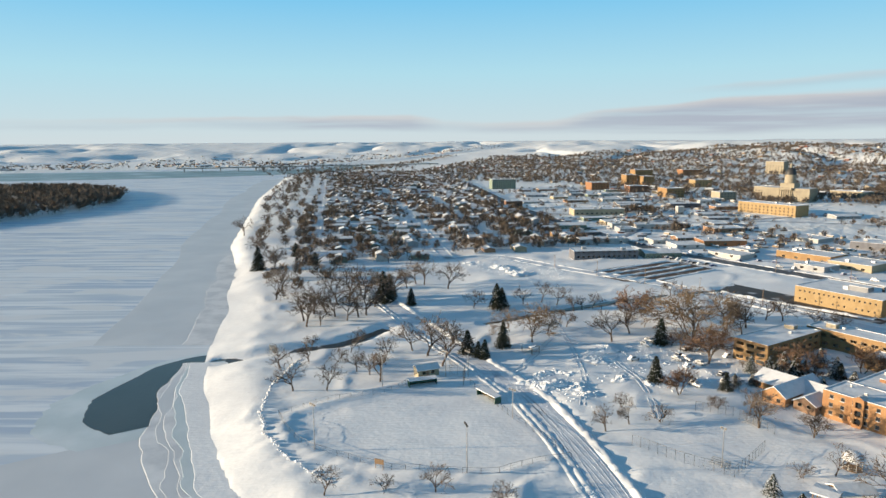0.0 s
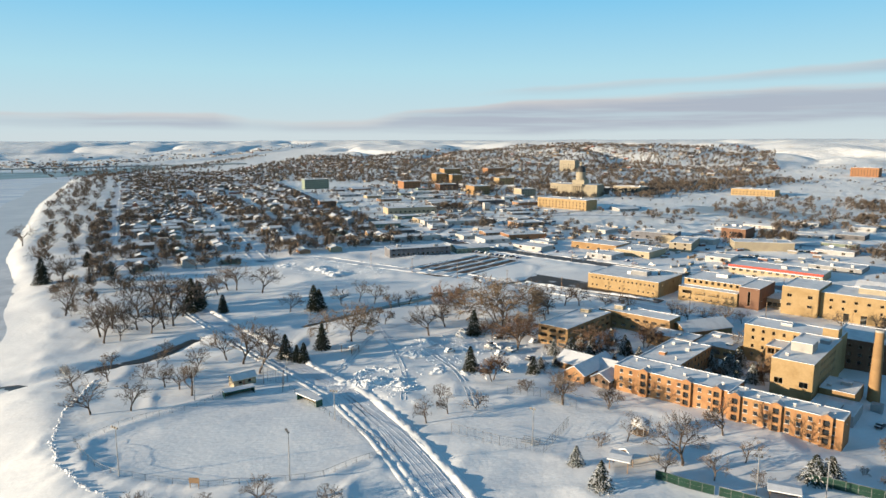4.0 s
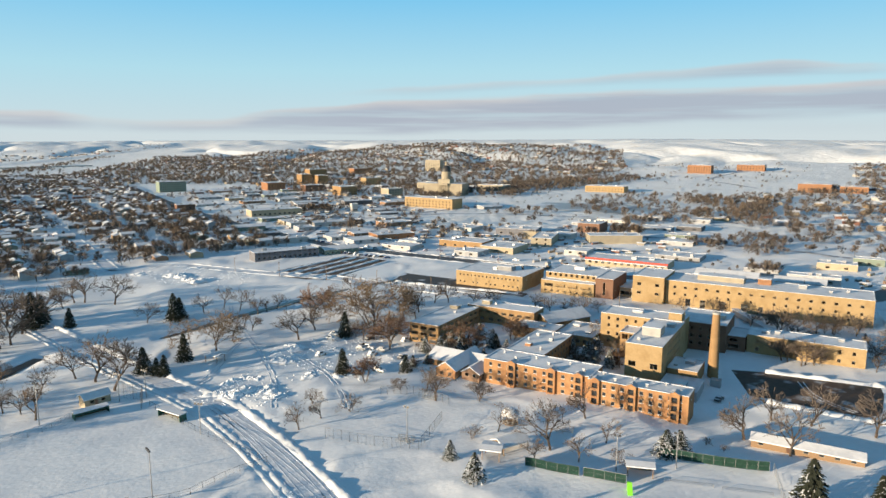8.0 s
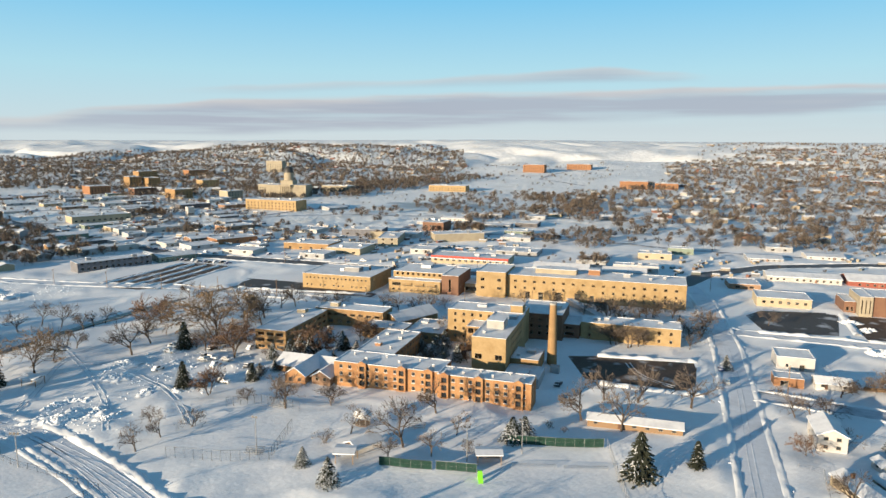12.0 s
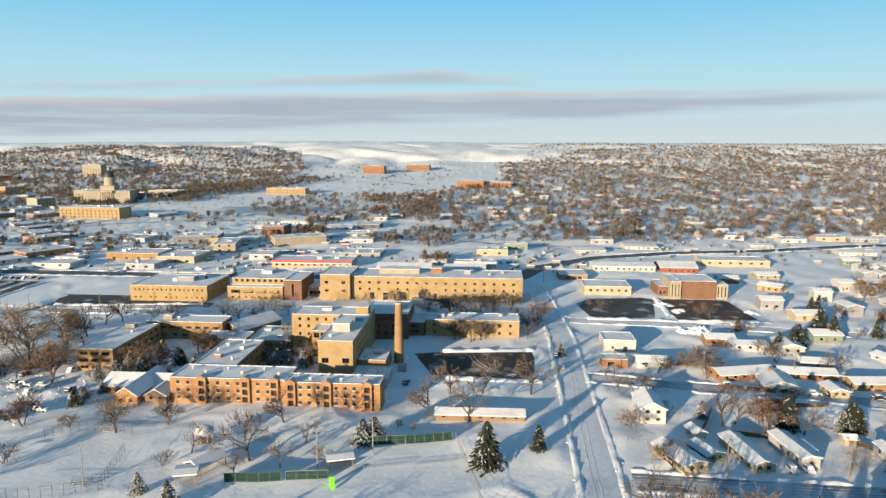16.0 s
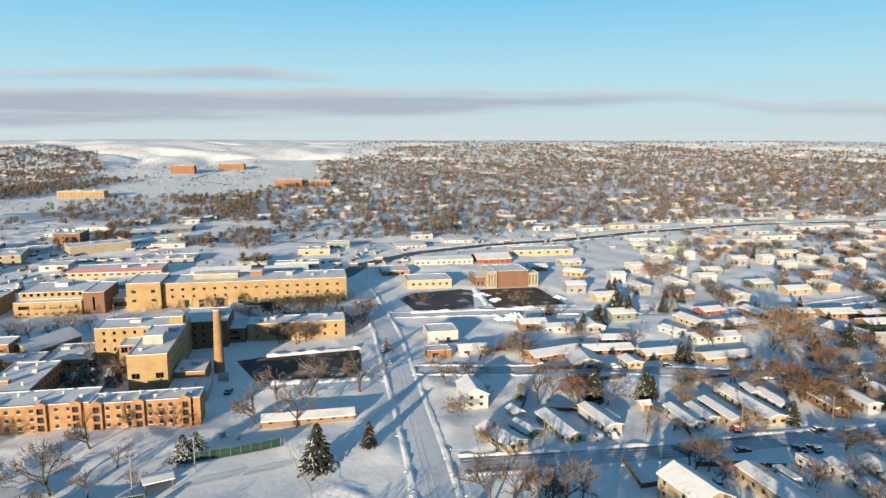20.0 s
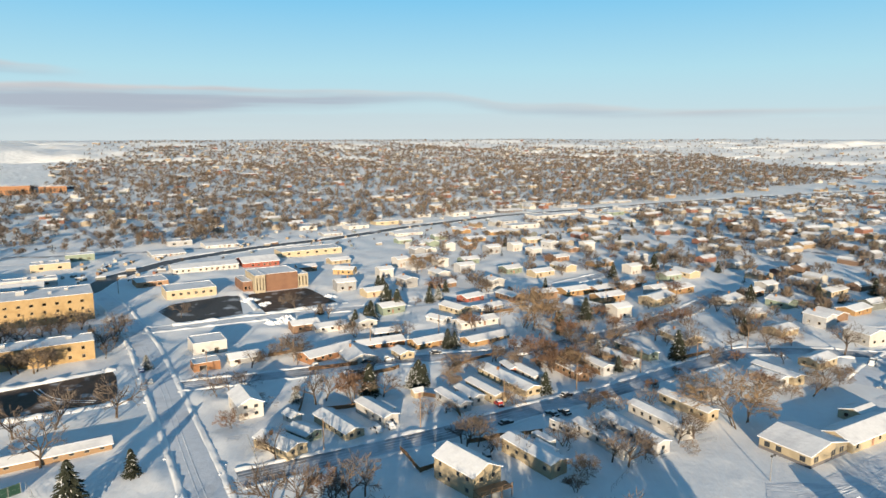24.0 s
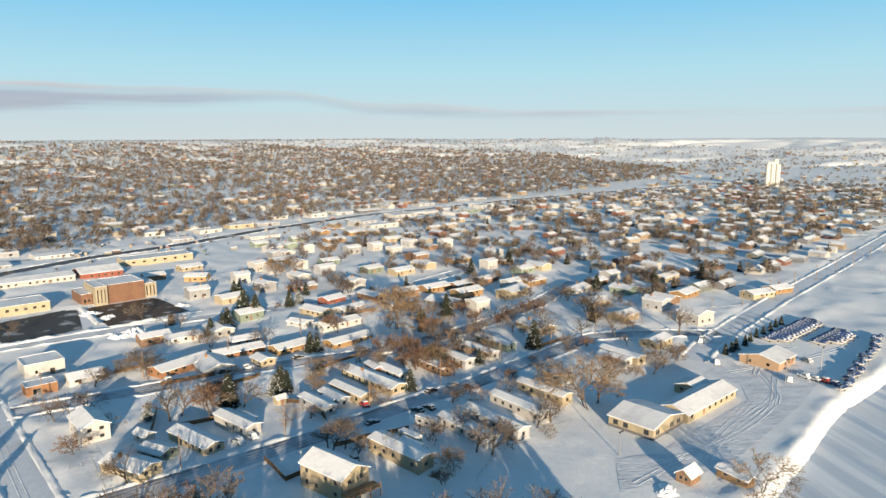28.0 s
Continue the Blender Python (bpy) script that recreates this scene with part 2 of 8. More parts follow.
TYRE = material("tyre", (0.02, 0.02, 0.02), 0.9, 0.1, 2.0)
TRACK = material("trodden_snow", (0.78, 0.80, 0.84), 0.65, 0.06, 0.6, 0.12, 0.9, second=(0.66, 0.68, 0.72), second_scale=0.2)
WORN_ROAD = material("wet_road", (0.10, 0.10, 0.106), 0.6, 0.2, 0.4, 0.02, 3.0, second=(0.46, 0.48, 0.51), spread=(0.62, 0.78), second_scale=0.06)
RUT = material("slush_rut", (0.44, 0.46, 0.50), 0.6, 0.2, 0.4, 0.03, 2.0, second=(0.66, 0.68, 0.72), spread=(0.45, 0.6), second_scale=0.08)
FAINT_RUT = material("faint_rut", (0.62, 0.645, 0.69), 0.65, 0.1, 0.5, 0.03, 2.0, second=(0.80, 0.81, 0.83), spread=(0.45, 0.6), second_scale=0.12)
CARE_BRICK = material("orange_brick", (0.37, 0.205, 0.095), 0.85, 0.14, 1.6, 0.01, 9, second=(0.30, 0.15, 0.07), spread=(0.4, 0.65), second_scale=0.35)
BROWN_LOT = material("brown_asphalt", (0.10, 0.068, 0.05), 0.75, 0.25, 0.5, 0.02, 4.0, second=(0.42, 0.42, 0.43), spread=(0.56, 0.68), second_scale=0.14)
SLUSH = material("slushy_street", (0.54, 0.56, 0.61), 0.6, 0.12, 0.5, 0.06, 1.2, second=(0.20, 0.21, 0.235), spread=(0.44, 0.60), second_scale=0.09)
TRODDEN = material("driven_snow", (0.79, 0.80, 0.83), 0.7, 0.08, 0.6, 0.16, 0.7, second=(0.60, 0.62, 0.67), spread=(0.42, 0.66), second_scale=0.22, stretch=(1.6, 0.5, 1), ripple=0.12)
RIM = material("thin_ice", (0.58, 0.64, 0.66), 0.3, 0.06, 0.08, 0.03, 0.3, second=(0.70, 0.74, 0.76), second_scale=0.05)
CHANNEL = material("far_channel", (0.16, 0.20, 0.19), 0.35, 0.1, 0.01, second=(0.42, 0.47, 0.48), spread=(0.5, 0.62), second_scale=0.012, stretch=(1, 3, 1))
POND = material("pond_ice", (0.36, 0.39, 0.42), 0.4, 0.1, 0.02, second=(0.72, 0.74, 0.77), spread=(0.45, 0.6), second_scale=0.02)
SLATE = material("slate_siding", (0.17, 0.17, 0.185), 0.7, 0.06, 1.0, second=(0.13, 0.13, 0.145), second_scale=0.4)
PALE_CONCRETE = material("pale_concrete", (0.58, 0.56, 0.51), 0.8, 0.06, 0.5, second=(0.50, 0.48, 0.44), second_scale=0.1, stretch=(1, 1, 0.3))
TAN_STEEL = material("tan_steel", (0.40, 0.27, 0.175), 0.55, 0.05, 1.0, second=(0.35, 0.24, 0.16), second_scale=0.3)
DOOR = material("painted_door", (0.22, 0.12, 0.08), 0.5, 0.08, 2.0, per_thing=0.5)


def river_ice_material():
    """Grey lake ice under wind-drawn streaks and patches of blown snow, long across the river."""
    m = bpy.data.materials.new("river_ice")
    m.use_nodes = True
    nt = m.node_tree
    b = nt.nodes["Principled BSDF"]
    tc = nt.nodes.new("ShaderNodeTexCoord")

    def noise(scale, detail, at=(0, 0, 0), warp=0.0):
        mp = nt.nodes.new("ShaderNodeMapping")
        mp.inputs["Scale"].default_value, mp.inputs["Location"].default_value = scale, at
        mp.inputs["Rotation"].default_value = (0, 0, radians(-4))
        nt.links.new(tc.outputs["Object"], mp.inputs[0])
        n = nt.nodes.new("ShaderNodeTexNoise")
        n.inputs["Scale"].default_value, n.inputs["Detail"].default_value, n.inputs["Distortion"].default_value = 1.0, detail, warp
        nt.links.new(mp.outputs[0], n.inputs["Vector"])
        return n.outputs["Fac"]

    def step(v, lo, hi):
        n = nt.nodes.new("ShaderNodeMapRange")
        n.interpolation_type = "SMOOTHSTEP"
        n.inputs[1].default_value, n.inputs[2].default_value = lo, hi
        nt.links.new(v, n.inputs[0])
        return n.outputs[0]

    def mix(fac, a, c):
        n = nt.nodes.new("ShaderNodeMix")
        n.data_type = "RGBA"
        nt.links.new(fac, n.inputs[0])
        for k, v in ((6, a), (7, c)):
            if isinstance(v, tuple):
                n.inputs[k].default_value = (*v, 1)
            else:
                nt.links.new(v, n.inputs[k])
        return n.outputs[2]

    streak = step(noise((0.010, 0.16, 1), 5, (3, 0, 0), 0.3), 0.42, 0.60)
    broad = step(noise((0.004, 0.03, 1), 4, (7, 2, 0), 0.5), 0.38, 0.62)
    patch = step(noise((0.018, 0.05, 1), 6, (1, 5, 0), 0.8), 0.50, 0.60)
    # the bluer, darker base colour stands in for shade among drifts
    col = mix(broad, (0.60, 0.655, 0.72), (0.44, 0.53, 0.66))
    col = mix(streak, col, (0.80, 0.83, 0.87))
    col = mix(patch, col, (0.74, 0.76, 0.79))
    nt.links.new(col, b.inputs["Base Color"])
    b.inputs["Roughness"].default_value, b.inputs["Specular IOR Level"].default_value = 0.5, 0.35
    bp = nt.nodes.new("ShaderNodeBump")
    bp.inputs["Distance"].default_value = 0.12
    nt.links.new(streak, bp.inputs["Height"])
    nt.links.new(bp.outputs[0], b.inputs["Normal"])
    return m


ICE = river_ice_material()
SHORE_GREY = material("grey_shore_ice", (0.60, 0.62, 0.65), 0.45, 0.04, 0.05, 0.02, 0.4, second=(0.68, 0.69, 0.71), spread=(0.4, 0.7), second_scale=0.03)
SHELF = material("shelf_ice", (0.74, 0.75, 0.77), 0.6, 0.05, 0.2, 0.04, 0.6, second=(0.60, 0.62, 0.65), spread=(0.45, 0.6), second_scale=0.08)


def island_material(name, colors, rough=0.8):
    """A surface whose colour is drawn for each separate piece of a mesh."""
    m = bpy.data.materials.new(name)
    m.use_nodes = True
    nt = m.node_tree
    b = nt.nodes["Principled BSDF"]
    b.inputs["Roughness"].default_value = rough
    b.inputs["Specular IOR Level"].default_value = 0.2
    g = nt.nodes.new("ShaderNodeNewGeometry")
    r = nt.nodes.new("ShaderNodeValToRGB")
    r.color_ramp.interpolation = "CONSTANT"
    for k, c in enumerate(colors):
        e = r.color_ramp.elements[k] if k < 2 else r.color_ramp.elements.new(k / len(colors))
        e.position, e.color = k / len(colors), (*c, 1)
    nt.links.new(g.outputs["Random Per Island"], r.inputs[0])
    nt.links.new(r.outputs[0], b.inputs["Base Color"])
    return m


FAR_WALL = island_material("far_walls", ((0.33, 0.28, 0.21), (0.40, 0.38, 0.35), (0.17, 0.115, 0.085), (0.18, 0.18, 0.19), (0.27, 0.20, 0.13), (0.20, 0.10, 0.075), (0.28, 0.25, 0.21), (0.15, 0.16, 0.15)))
FAR_TWIG = island_material("far_twigs", ((0.165, 0.135, 0.108), (0.14, 0.118, 0.098), (0.19, 0.15, 0.115), (0.12, 0.102, 0.086), (0.20, 0.142, 0.10)), 0.95)
FAR_NEEDLE = island_material("far_needles", ((0.035, 0.040, 0.028), (0.05, 0.052, 0.035), (0.028, 0.032, 0.024)), 0.95)

# ---- building blocks ----
GRID = 57.0                            # compass turn of the streets that run away from the river
GA = radians(GRID)


def plan(u, v, z=0.0):
    """A place from metres away from the river (u) and along it (v)."""
    return Vector((u * math.sin(GA) + v * math.cos(GA), u * math.cos(GA) - v * math.sin(GA), z))


def grid_pose(u, v, z=0.0, turn=0.0):
    """Local x runs along v, local y along u."""
    p = plan(u, v, z)
    return pose(p.x, p.y, p.z, 0, 0, -GRID + turn)


def mesh_of(bm, mat, smooth=False):
    me = bpy.data.meshes.new("mesh")
    bm.to_mesh(me)
    bm.free()
    mats = mat if isinstance(mat, (list, tuple)) else (mat,)
    for m in mats:
        me.materials.append(m)
    if smooth:
        for p in me.polygons:
            p.use_smooth = True
    return me


def part(name, bm, mat, parent=None, label="", m=None, smooth=False):
    me = bm if isinstance(bm, bpy.types.Mesh) else mesh_of(bm, mat, smooth)
    ob = new(name, me)
    if parent is not None:
        ob.parent = parent
    if m is not None:
        ob.matrix_basis = m
    return tagged(ob, label)


def thing(name, m, label, category, group="", kind=""):
    ob = new(name)
    ob.empty_display_size = 0.5
    ob.matrix_basis = m
    return tagged(ob, label, category, group, kind)


def box(bm, x0, x1, y0, y1, z0, z1, mi=0):
    v = [bm.verts.new((x, y, z)) for z in (z0, z1) for y in (y0, y1) for x in (x0, x1)]
    for f in ((0, 2, 3, 1), (4, 5, 7, 6), (0, 1, 5, 4), (1, 3, 7, 5), (3, 2, 6, 7), (2, 0, 4, 6)):
        bm.faces.new([v[i] for i in f]).material_index = mi
    return v


def tube(bm, a, b, ra, rb, sides=5, mi=0, cap=False):
    a, b = Vector(a), Vector(b)
    d = (b - a).normalized()
    s = d.orthogonal().normalized()
    t = d.cross(s)
    ring = []
    for p, r in ((a, ra), (b, rb)):
        ring.append([bm.verts.new(p + (s * math.cos(k * 2 * math.pi / sides) + t * math.sin(k * 2 * math.pi / sides)) * r) for k in range(sides)])
    for k in range(sides):
        bm.faces.new((ring[0][k], ring[0][(k + 1) % sides], ring[1][(k + 1) % sides], ring[1][k])).material_index = mi
    if cap:
        bm.faces.new(ring[1]).material_index = mi


def array_mesh(name, verts, quads, mat, smooth=True):
    """A mesh from computed arrays."""
    me = bpy.data.meshes.new(name)
    me.from_pydata(verts.tolist(), [], quads.tolist())
    me.materials.append(mat)
    me.polygons.foreach_set("use_smooth", [smooth] * len(me.polygons))
    me.update()
    return me

# ---- ground, river, ice ----
CREST_Y = (-900, -199, -156, -123, -94, 30, 110, 161, 191, 229, 268, 333, 436, 559, 998, 1572, 1895, 2300, 2700, 3064, 5200)
CREST_X = (560, 213, 185, 160, 137, 52, 2, -36, -50, -63, -74, -84, -122, -165, -262, -352, -228, -110, 0, 120, 900)
SHORE_X = (-5200, -1205, -820, -500, -183, 34, 400, 5200)
SHORE_Y = (1500, 1860, 2049, 2122, 2582, 3064, 3700, 5200)
ICE_Z = -3.0
SA, CA = math.sin(GA), math.cos(GA)


def smooth01(a):
    a = np.clip(a, 0, 1)
    return a * a * (3 - 2 * a)


@functools.lru_cache(None)
def wave_table(seed):
    r = np.random.RandomState(seed)
    return [(r.uniform(0, 2 * np.pi), r.uniform(0, 2 * np.pi), r.uniform(0.5, 1.6)) for _ in range(7)]


def wave_noise(x, y, size, seed):
    """Smooth, repeatable unevenness of about -1 to 1 with waves of that many metres."""
    out = np.zeros_like(x)
    for a, p, s in wave_table(seed):
        s = size * s
        out = out + np.sin((x * np.cos(a) + y * np.sin(a)) * 2 * np.pi / s + p + 1.3 * np.sin((x * np.sin(a) - y * np.cos(a)) * 2 * np.pi / (1.9 * s)))
    return out / 4


# Streets as middle lines in plan metres (u, v), with widths; lots as corners.
STREETS = {
    "cross_street": (9.0, ((120, 26), (172, 28), (294, 30), (372, 26), (412, 20))),
    "highway": (13.0, ((760, -1110), (710, -1004), (535, -665), (456, -474), (411, -336), (410, -240), (409, -178), (411, -60), (414, 14),
                       (453, 30), (495, 73), (522, 135), (537, 206), (568, 287), (600, 420), (610, 700), (590, 1000), (560, 1300))),
    "middle_street": (8.5, ((240, 34), (233, 69), (227, 111), (214, 150), (210, 191), (213, 222), (220, 262), (240, 320))),
    "trailer_street": (8.5, ((164, 36), (162, 72), (161, 93), (162, 127), (161, 160), (164, 194), (167, 236), (150, 262), (132, 280))),
    "upper_street": (8.0, ((320, 32), (318, 65), (311, 120), (300, 180), (296, 230), (310, 300))),
    "river_road": (9.0, ((122, 238), (128, 260), (134, 303), (141, 359), (153, 487), (175, 700), (210, 1000))),
    "park_drive": (8.5, ((112, -96), (118, -108), (130, -135), (141, -166), (145, -190), (152, -239), (164, -305), (182, -372))),
    "park_street": (8.0, ((240, -455), (263, -400), (299, -386), (306, -320), (319, -262), (318, -200), (322, -100), (322, -20), (320, 24))),
    "bank_street": (7.5, ((170, -430), (258, -629), (345, -828), (433, -1028), (560, -1318))),
    "second_street": (7.5, ((263, -400), (352, -600), (440, -800), (550, -1050))),
    "third_street": (7.0, ((330, -420), (418, -620), (500, -800), (600, -1030))),
    "far_street": (8.0, ((560, 160), (700, 150), (900, 160), (1300, 190))),
}
LOTS = {
    "striped_lot": ((305, -311), (305, -261), (382, -270), (387, -306)),
    "care_lot": ((262, -31), (238, -22), (236, 15), (268, 17), (266, -18)),
    "cream_lot": ((352, 43), (323, 48), (327, 78), (371, 87), (364, 51)),
    "hall_lot": ((367, 90), (367, 124), (326, 126), (324, 88)),
    "office_lot": ((328, -228), (330, -145), (338, -145), (352, -195), (352, -236)),
    "small_lot": ((206, 150), (206, 166), (214, 166), (214, 150)),
}


def to_plan(x, y):
    return x * SA + y * CA, x * CA - y * SA


SEGMENTS = [(u0, v0, u1 - u0, v1 - v0, (u1 - u0) ** 2 + (v1 - v0) ** 2, wide / 2) for wide, line in STREETS.values() for (u0, v0), (u1, v1) in zip(line, line[1:])]


def gap_at(u, v):
    """The same as street_gap, for one place in plan metres, and nothing finer than streets."""
    best = 1e4
    for u0, v0, du, dv, d2, half in SEGMENTS:
        k = min(1.0, max(0.0, ((u - u0) * du + (v - v0) * dv) / d2))
        best = min(best, math.hypot(u - u0 - k * du, v - v0 - k * dv) - half)
    for corners in LOTS.values():
        cu, cv = sum(c[0] for c in corners) / len(corners), sum(c[1] for c in corners) / len(corners)
        best = min(best, math.hypot(u - cu, v - cv) - max(math.hypot(a - cu, b - cv) for a, b in corners) * 0.85)
    return best


@functools.lru_cache(None)
def noise_tables(seed, octaves):
    r = np.random.RandomState(seed)
    return [r.uniform(-1, 1, (64, 64)) for _ in range(octaves)]


def lattice_noise(x, y, size, seed, octaves=3):
    """Rolling, irregular unevenness of about -1 to 1."""
    out, amp, total = np.zeros_like(x), 1.0, 0.0
    for o, tab in enumerate(noise_tables(seed, octaves)):
        c, s = math.cos(o * 1.1 + 0.4), math.sin(o * 1.1 + 0.4)
        a, b = (x * c - y * s) / size + 1000.3, (x * s + y * c) / size + 1000.7
        i, j = np.floor(a).astype(int), np.floor(b).astype(int)
        f, g = a - i, b - j
        f, g = f * f * (3 - 2 * f), g * g * (3 - 2 * g)
        v = (tab[i % 64, j % 64] * (1 - f) + tab[(i + 1) % 64, j % 64] * f) * (1 - g) + (tab[i % 64, (j + 1) % 64] * (1 - f) + tab[(i + 1) % 64, (j + 1) % 64] * f) * g
        out, total = out + amp * v, total + amp
        amp, size = amp * 0.5, size * 0.5
    return out / total * 1.5


def street_gap(x, y):
    """How far a place lies outside the nearest street or lot, in metres."""
    u, v = to_plan(x, y)
    best = np.full(np.shape(u), 1e4)
    for wide, line in STREETS.values():
        for (u0, v0), (u1, v1) in zip(line, line[1:]):
            du, dv = u1 - u0, v1 - v0
            k = np.clip(((u - u0) * du + (v - v0) * dv) / (du * du + dv * dv), 0, 1)
            best = np.minimum(best, np.hypot(u - u0 - k * du, v - v0 - k * dv) - wide / 2)
    for corners in LOTS.values():
        cu, cv = np.mean(corners, 0)
        reach = max(math.hypot(a - cu, b - cv) for a, b in corners) * 0.85
        best = np.minimum(best, np.hypot(u - cu, v - cv) - reach)
    return best


QUIET = [(*plan(u, v)[:2], reach, keep) for u, v, reach, keep in ((98, -165, 34, 0.3), (86, 205, 44, 0.08), (104, 140, 24, 0.2), (98, 290, 36, 0.1), (166, -30, 16, 0.3), (160, -112, 14, 0.4), (800, -255, 80, 0.0))]   # where the snow lies evenly


CREEKS = (((-88, 262), (-76, 265), (-58, 273), (-45, 278), (-37, 287), (-27, 301)), ((18, 306), (40, 320), (62, 334), (95, 352), (130, 366), (165, 378)))
FIELD_EDGE = ((112, -199), (90, -198), (70, -196), (63, -186), (62, -176), (65, -166), (73, -153), (80, -144), (92, -134), (102, -129), (116, -127))


def land_height(x, y, gap=None):
    x, y = np.asarray(x, float), np.asarray(y, float)
    r = np.hypot(x, y)
    az = np.degrees(np.arctan2(x, y))
    crest = np.interp(y, CREST_Y, CREST_X) + 1.6 * wave_noise(x * 0, y, 90, 3) * smooth01((700 - r) / 400)
    inland = (x - crest) * 0.88
    over = (y - np.interp(x, SHORE_X, SHORE_Y)) * 0.7
    foot = np.interp(y, (-94, 30, 110, 157, 216, 256, 333, 473, 548, 1000), (5, 13, 21, 23, 25, 29, 32, 14, 15, 13))
    z = -3.6 + 3.6 * np.maximum(smooth01(inland / foot + 1), smooth01(over / 30 + 1))
    isle = smooth01(1.15 - np.hypot((x + 700) / 250, (y - 880) / 330) ** 3)
    z = np.maximum(z, -3.6 + 5.0 * isle)
    land = z > -2.8
    slope = smooth01(1.6 - np.abs(inland / foot + 0.4)) * smooth01((800 - r) / 300)
    z = z + np.where(land, slope * (0.22 * lattice_noise(x, y, 26, 21) + (0.10 + 0.55 * smooth01((20 - y) / 60)) * lattice_noise(x * 0.6, y, 9, 22)), 0)
    calm = np.ones_like(x)
    for qx, qy, reach, keep in QUIET:
        calm = np.minimum(calm, keep + (1 - keep) * smooth01((np.hypot(x - qx, y - qy) - reach) / 14))
    ridge = np.maximum(0, 1 - np.abs(lattice_noise(x * 0.7, y, 17, 41, 2)) * 1.7) ** 2
    drift = calm * (0.75 * lattice_noise(x, y, 36, 5) + 0.36 * lattice_noise(x * 0.45, y, 11, 6) + 0.55 * ridge + 0.05 * lattice_noise(x, y, 4, 7)) * smooth01((street_gap(x, y) if gap is None else gap) / 6)
    z = z + np.where(land, drift * smooth01((1300 - r) / 700) * smooth01(inland / 20 + 1.2), 0)
    pu, pv = x * SA + y * CA, x * CA - y * SA
    edge = np.full(np.shape(x), 1e4)
    for (u0, v0), (u1, v1) in zip(FIELD_EDGE, FIELD_EDGE[1:]):
        du, dv = u1 - u0, v1 - v0
        k = np.clip(((pu - u0) * du + (pv - v0) * dv) / (du * du + dv * dv), 0, 1)
        edge = np.minimum(edge, np.hypot(pu - u0 - k * du, pv - v0 - k * dv))
    fingers = 0.55 + 0.45 * np.sin(pv * 1.15 + 1.5 * np.sin(pv * 0.37) + 0.1 * pu)
    z = z + np.where(land, 0.75 * np.exp(-(edge / 2.2) ** 2) * (0.5 + 0.5 * fingers) + 0.55 * fingers * np.exp(-((edge - 6) / 4.0) ** 2) * smooth01((72 - pu) / 6), 0)
    for line, deep, half in zip(CREEKS, (1.9, 1.0), (4.6, 3.2)):
        near = np.full(np.shape(x), 1e4)
        for (x0, y0), (x1, y1) in zip(line, line[1:]):
            dx, dy = x1 - x0, y1 - y0
            k = np.clip(((x - x0) * dx + (y - y0) * dy) / (dx * dx + dy * dy), 0, 1)
            near = np.minimum(near, np.hypot(x - x0 - k * dx, y - y0 - k * dy))
        z = z - deep * smooth01(1.6 - near / half)
    white = smooth01((az - 14) / 14) * smooth01((110 - az) / 40)
    u = x * SA + y * CA
    slope_up = 30 * smooth01((u - 820) / 1500) * smooth01((r - 700) / 500)
    rolling = smooth01((r - 950) / 700) * smooth01(inland / 200)
    z = z + slope_up + rolling * (2.0 * lattice_noise(x, y, 150, 31) + 1.2 * lattice_noise(x, y, 60, 32))
    # a plateau beyond the town, cut by dry gullies on its slope
    far_land = np.minimum(smooth01(over / 300) + smooth01(inland / 300), 1)
    start = 2100 - 350 * white + 750 * smooth01((14 - az) / 12)
    plateau = smooth01((r - start) / (1600 - 850 * white))
    top = 58 - slope_up + 3 * wave_noise(az * 40, az * 0, 1500, 4) + 6 * smooth01((az - 22) / 6) * smooth01((80 - az) / 40) + 3 * lattice_noise(x, y, 700, 8)
    cut = np.maximum(0, 1 - np.abs(lattice_noise(x, y * 0.6, 420, 9)) * 2.6) ** 1.5
    rill = np.abs(lattice_noise(x, y, 170, 15))
    flank = smooth01((r - start + 250) / 500) * smooth01((start + 1900 - r) / 500)
    return z + far_land * (plateau * top + flank * (7 * rill - 17 * cut))


def polar_sheet(radii, turns):
    rr, tt = np.meshgrid(radii, np.radians(turns), indexing="ij")
    x, y = (rr * np.sin(tt)).ravel(), (rr * np.cos(tt)).ravel()
    n, m = len(radii), len(turns)
    i = (np.arange(n - 1)[:, None] * m + np.arange(m - 1)[None, :]).ravel()
    return x, y, np.stack([i, i + 1, i + m + 1, i + m], 1)


radii = np.concatenate([[0.01, 2.0], np.concatenate([np.geomspace(60, 480, 230, endpoint=False), np.geomspace(480, 900, 60, endpoint=False), np.geomspace(900, 4930, 190)])])
turns = np.concatenate([np.linspace(-180, -40, 36)[:-1], np.linspace(-40, 140, 600), np.linspace(140, 180, 12)[1:]])
gx, gy, gq = polar_sheet(radii, turns)
ground = new("ground", array_mesh("ground", np.stack([gx, gy, land_height(gx, gy)], 1), gq, SNOW))
ground.data.materials.append(HILL_SNOW)
ground.data.polygons.foreach_set("material_index", (np.hypot(gx, gy)[gq[:, 0]] > 640).astype(int).tolist())
tagged(ground, "deep wind-drifted snow over the town and hills", "snowy ground", kind="structure")

ix, iy, iq = polar_sheet(np.concatenate([[1.0], np.geomspace(20, 3600, 60)]), np.linspace(-180, 180, 181))
iq = np.concatenate([iq, [[len(ix) + k for k in range(4)]]])
ix, iy = np.concatenate([ix, [-1.2, 1.2, 1.2, -1.2]]), np.concatenate([iy, [-1.2, -1.2, 1.2, 1.2]])
ice = new("river_ice", array_mesh("river_ice", np.stack([ix, iy, np.where(np.hypot(ix, iy) < 2, ICE_Z - 0.01, ICE_Z)], 1), iq, ICE))
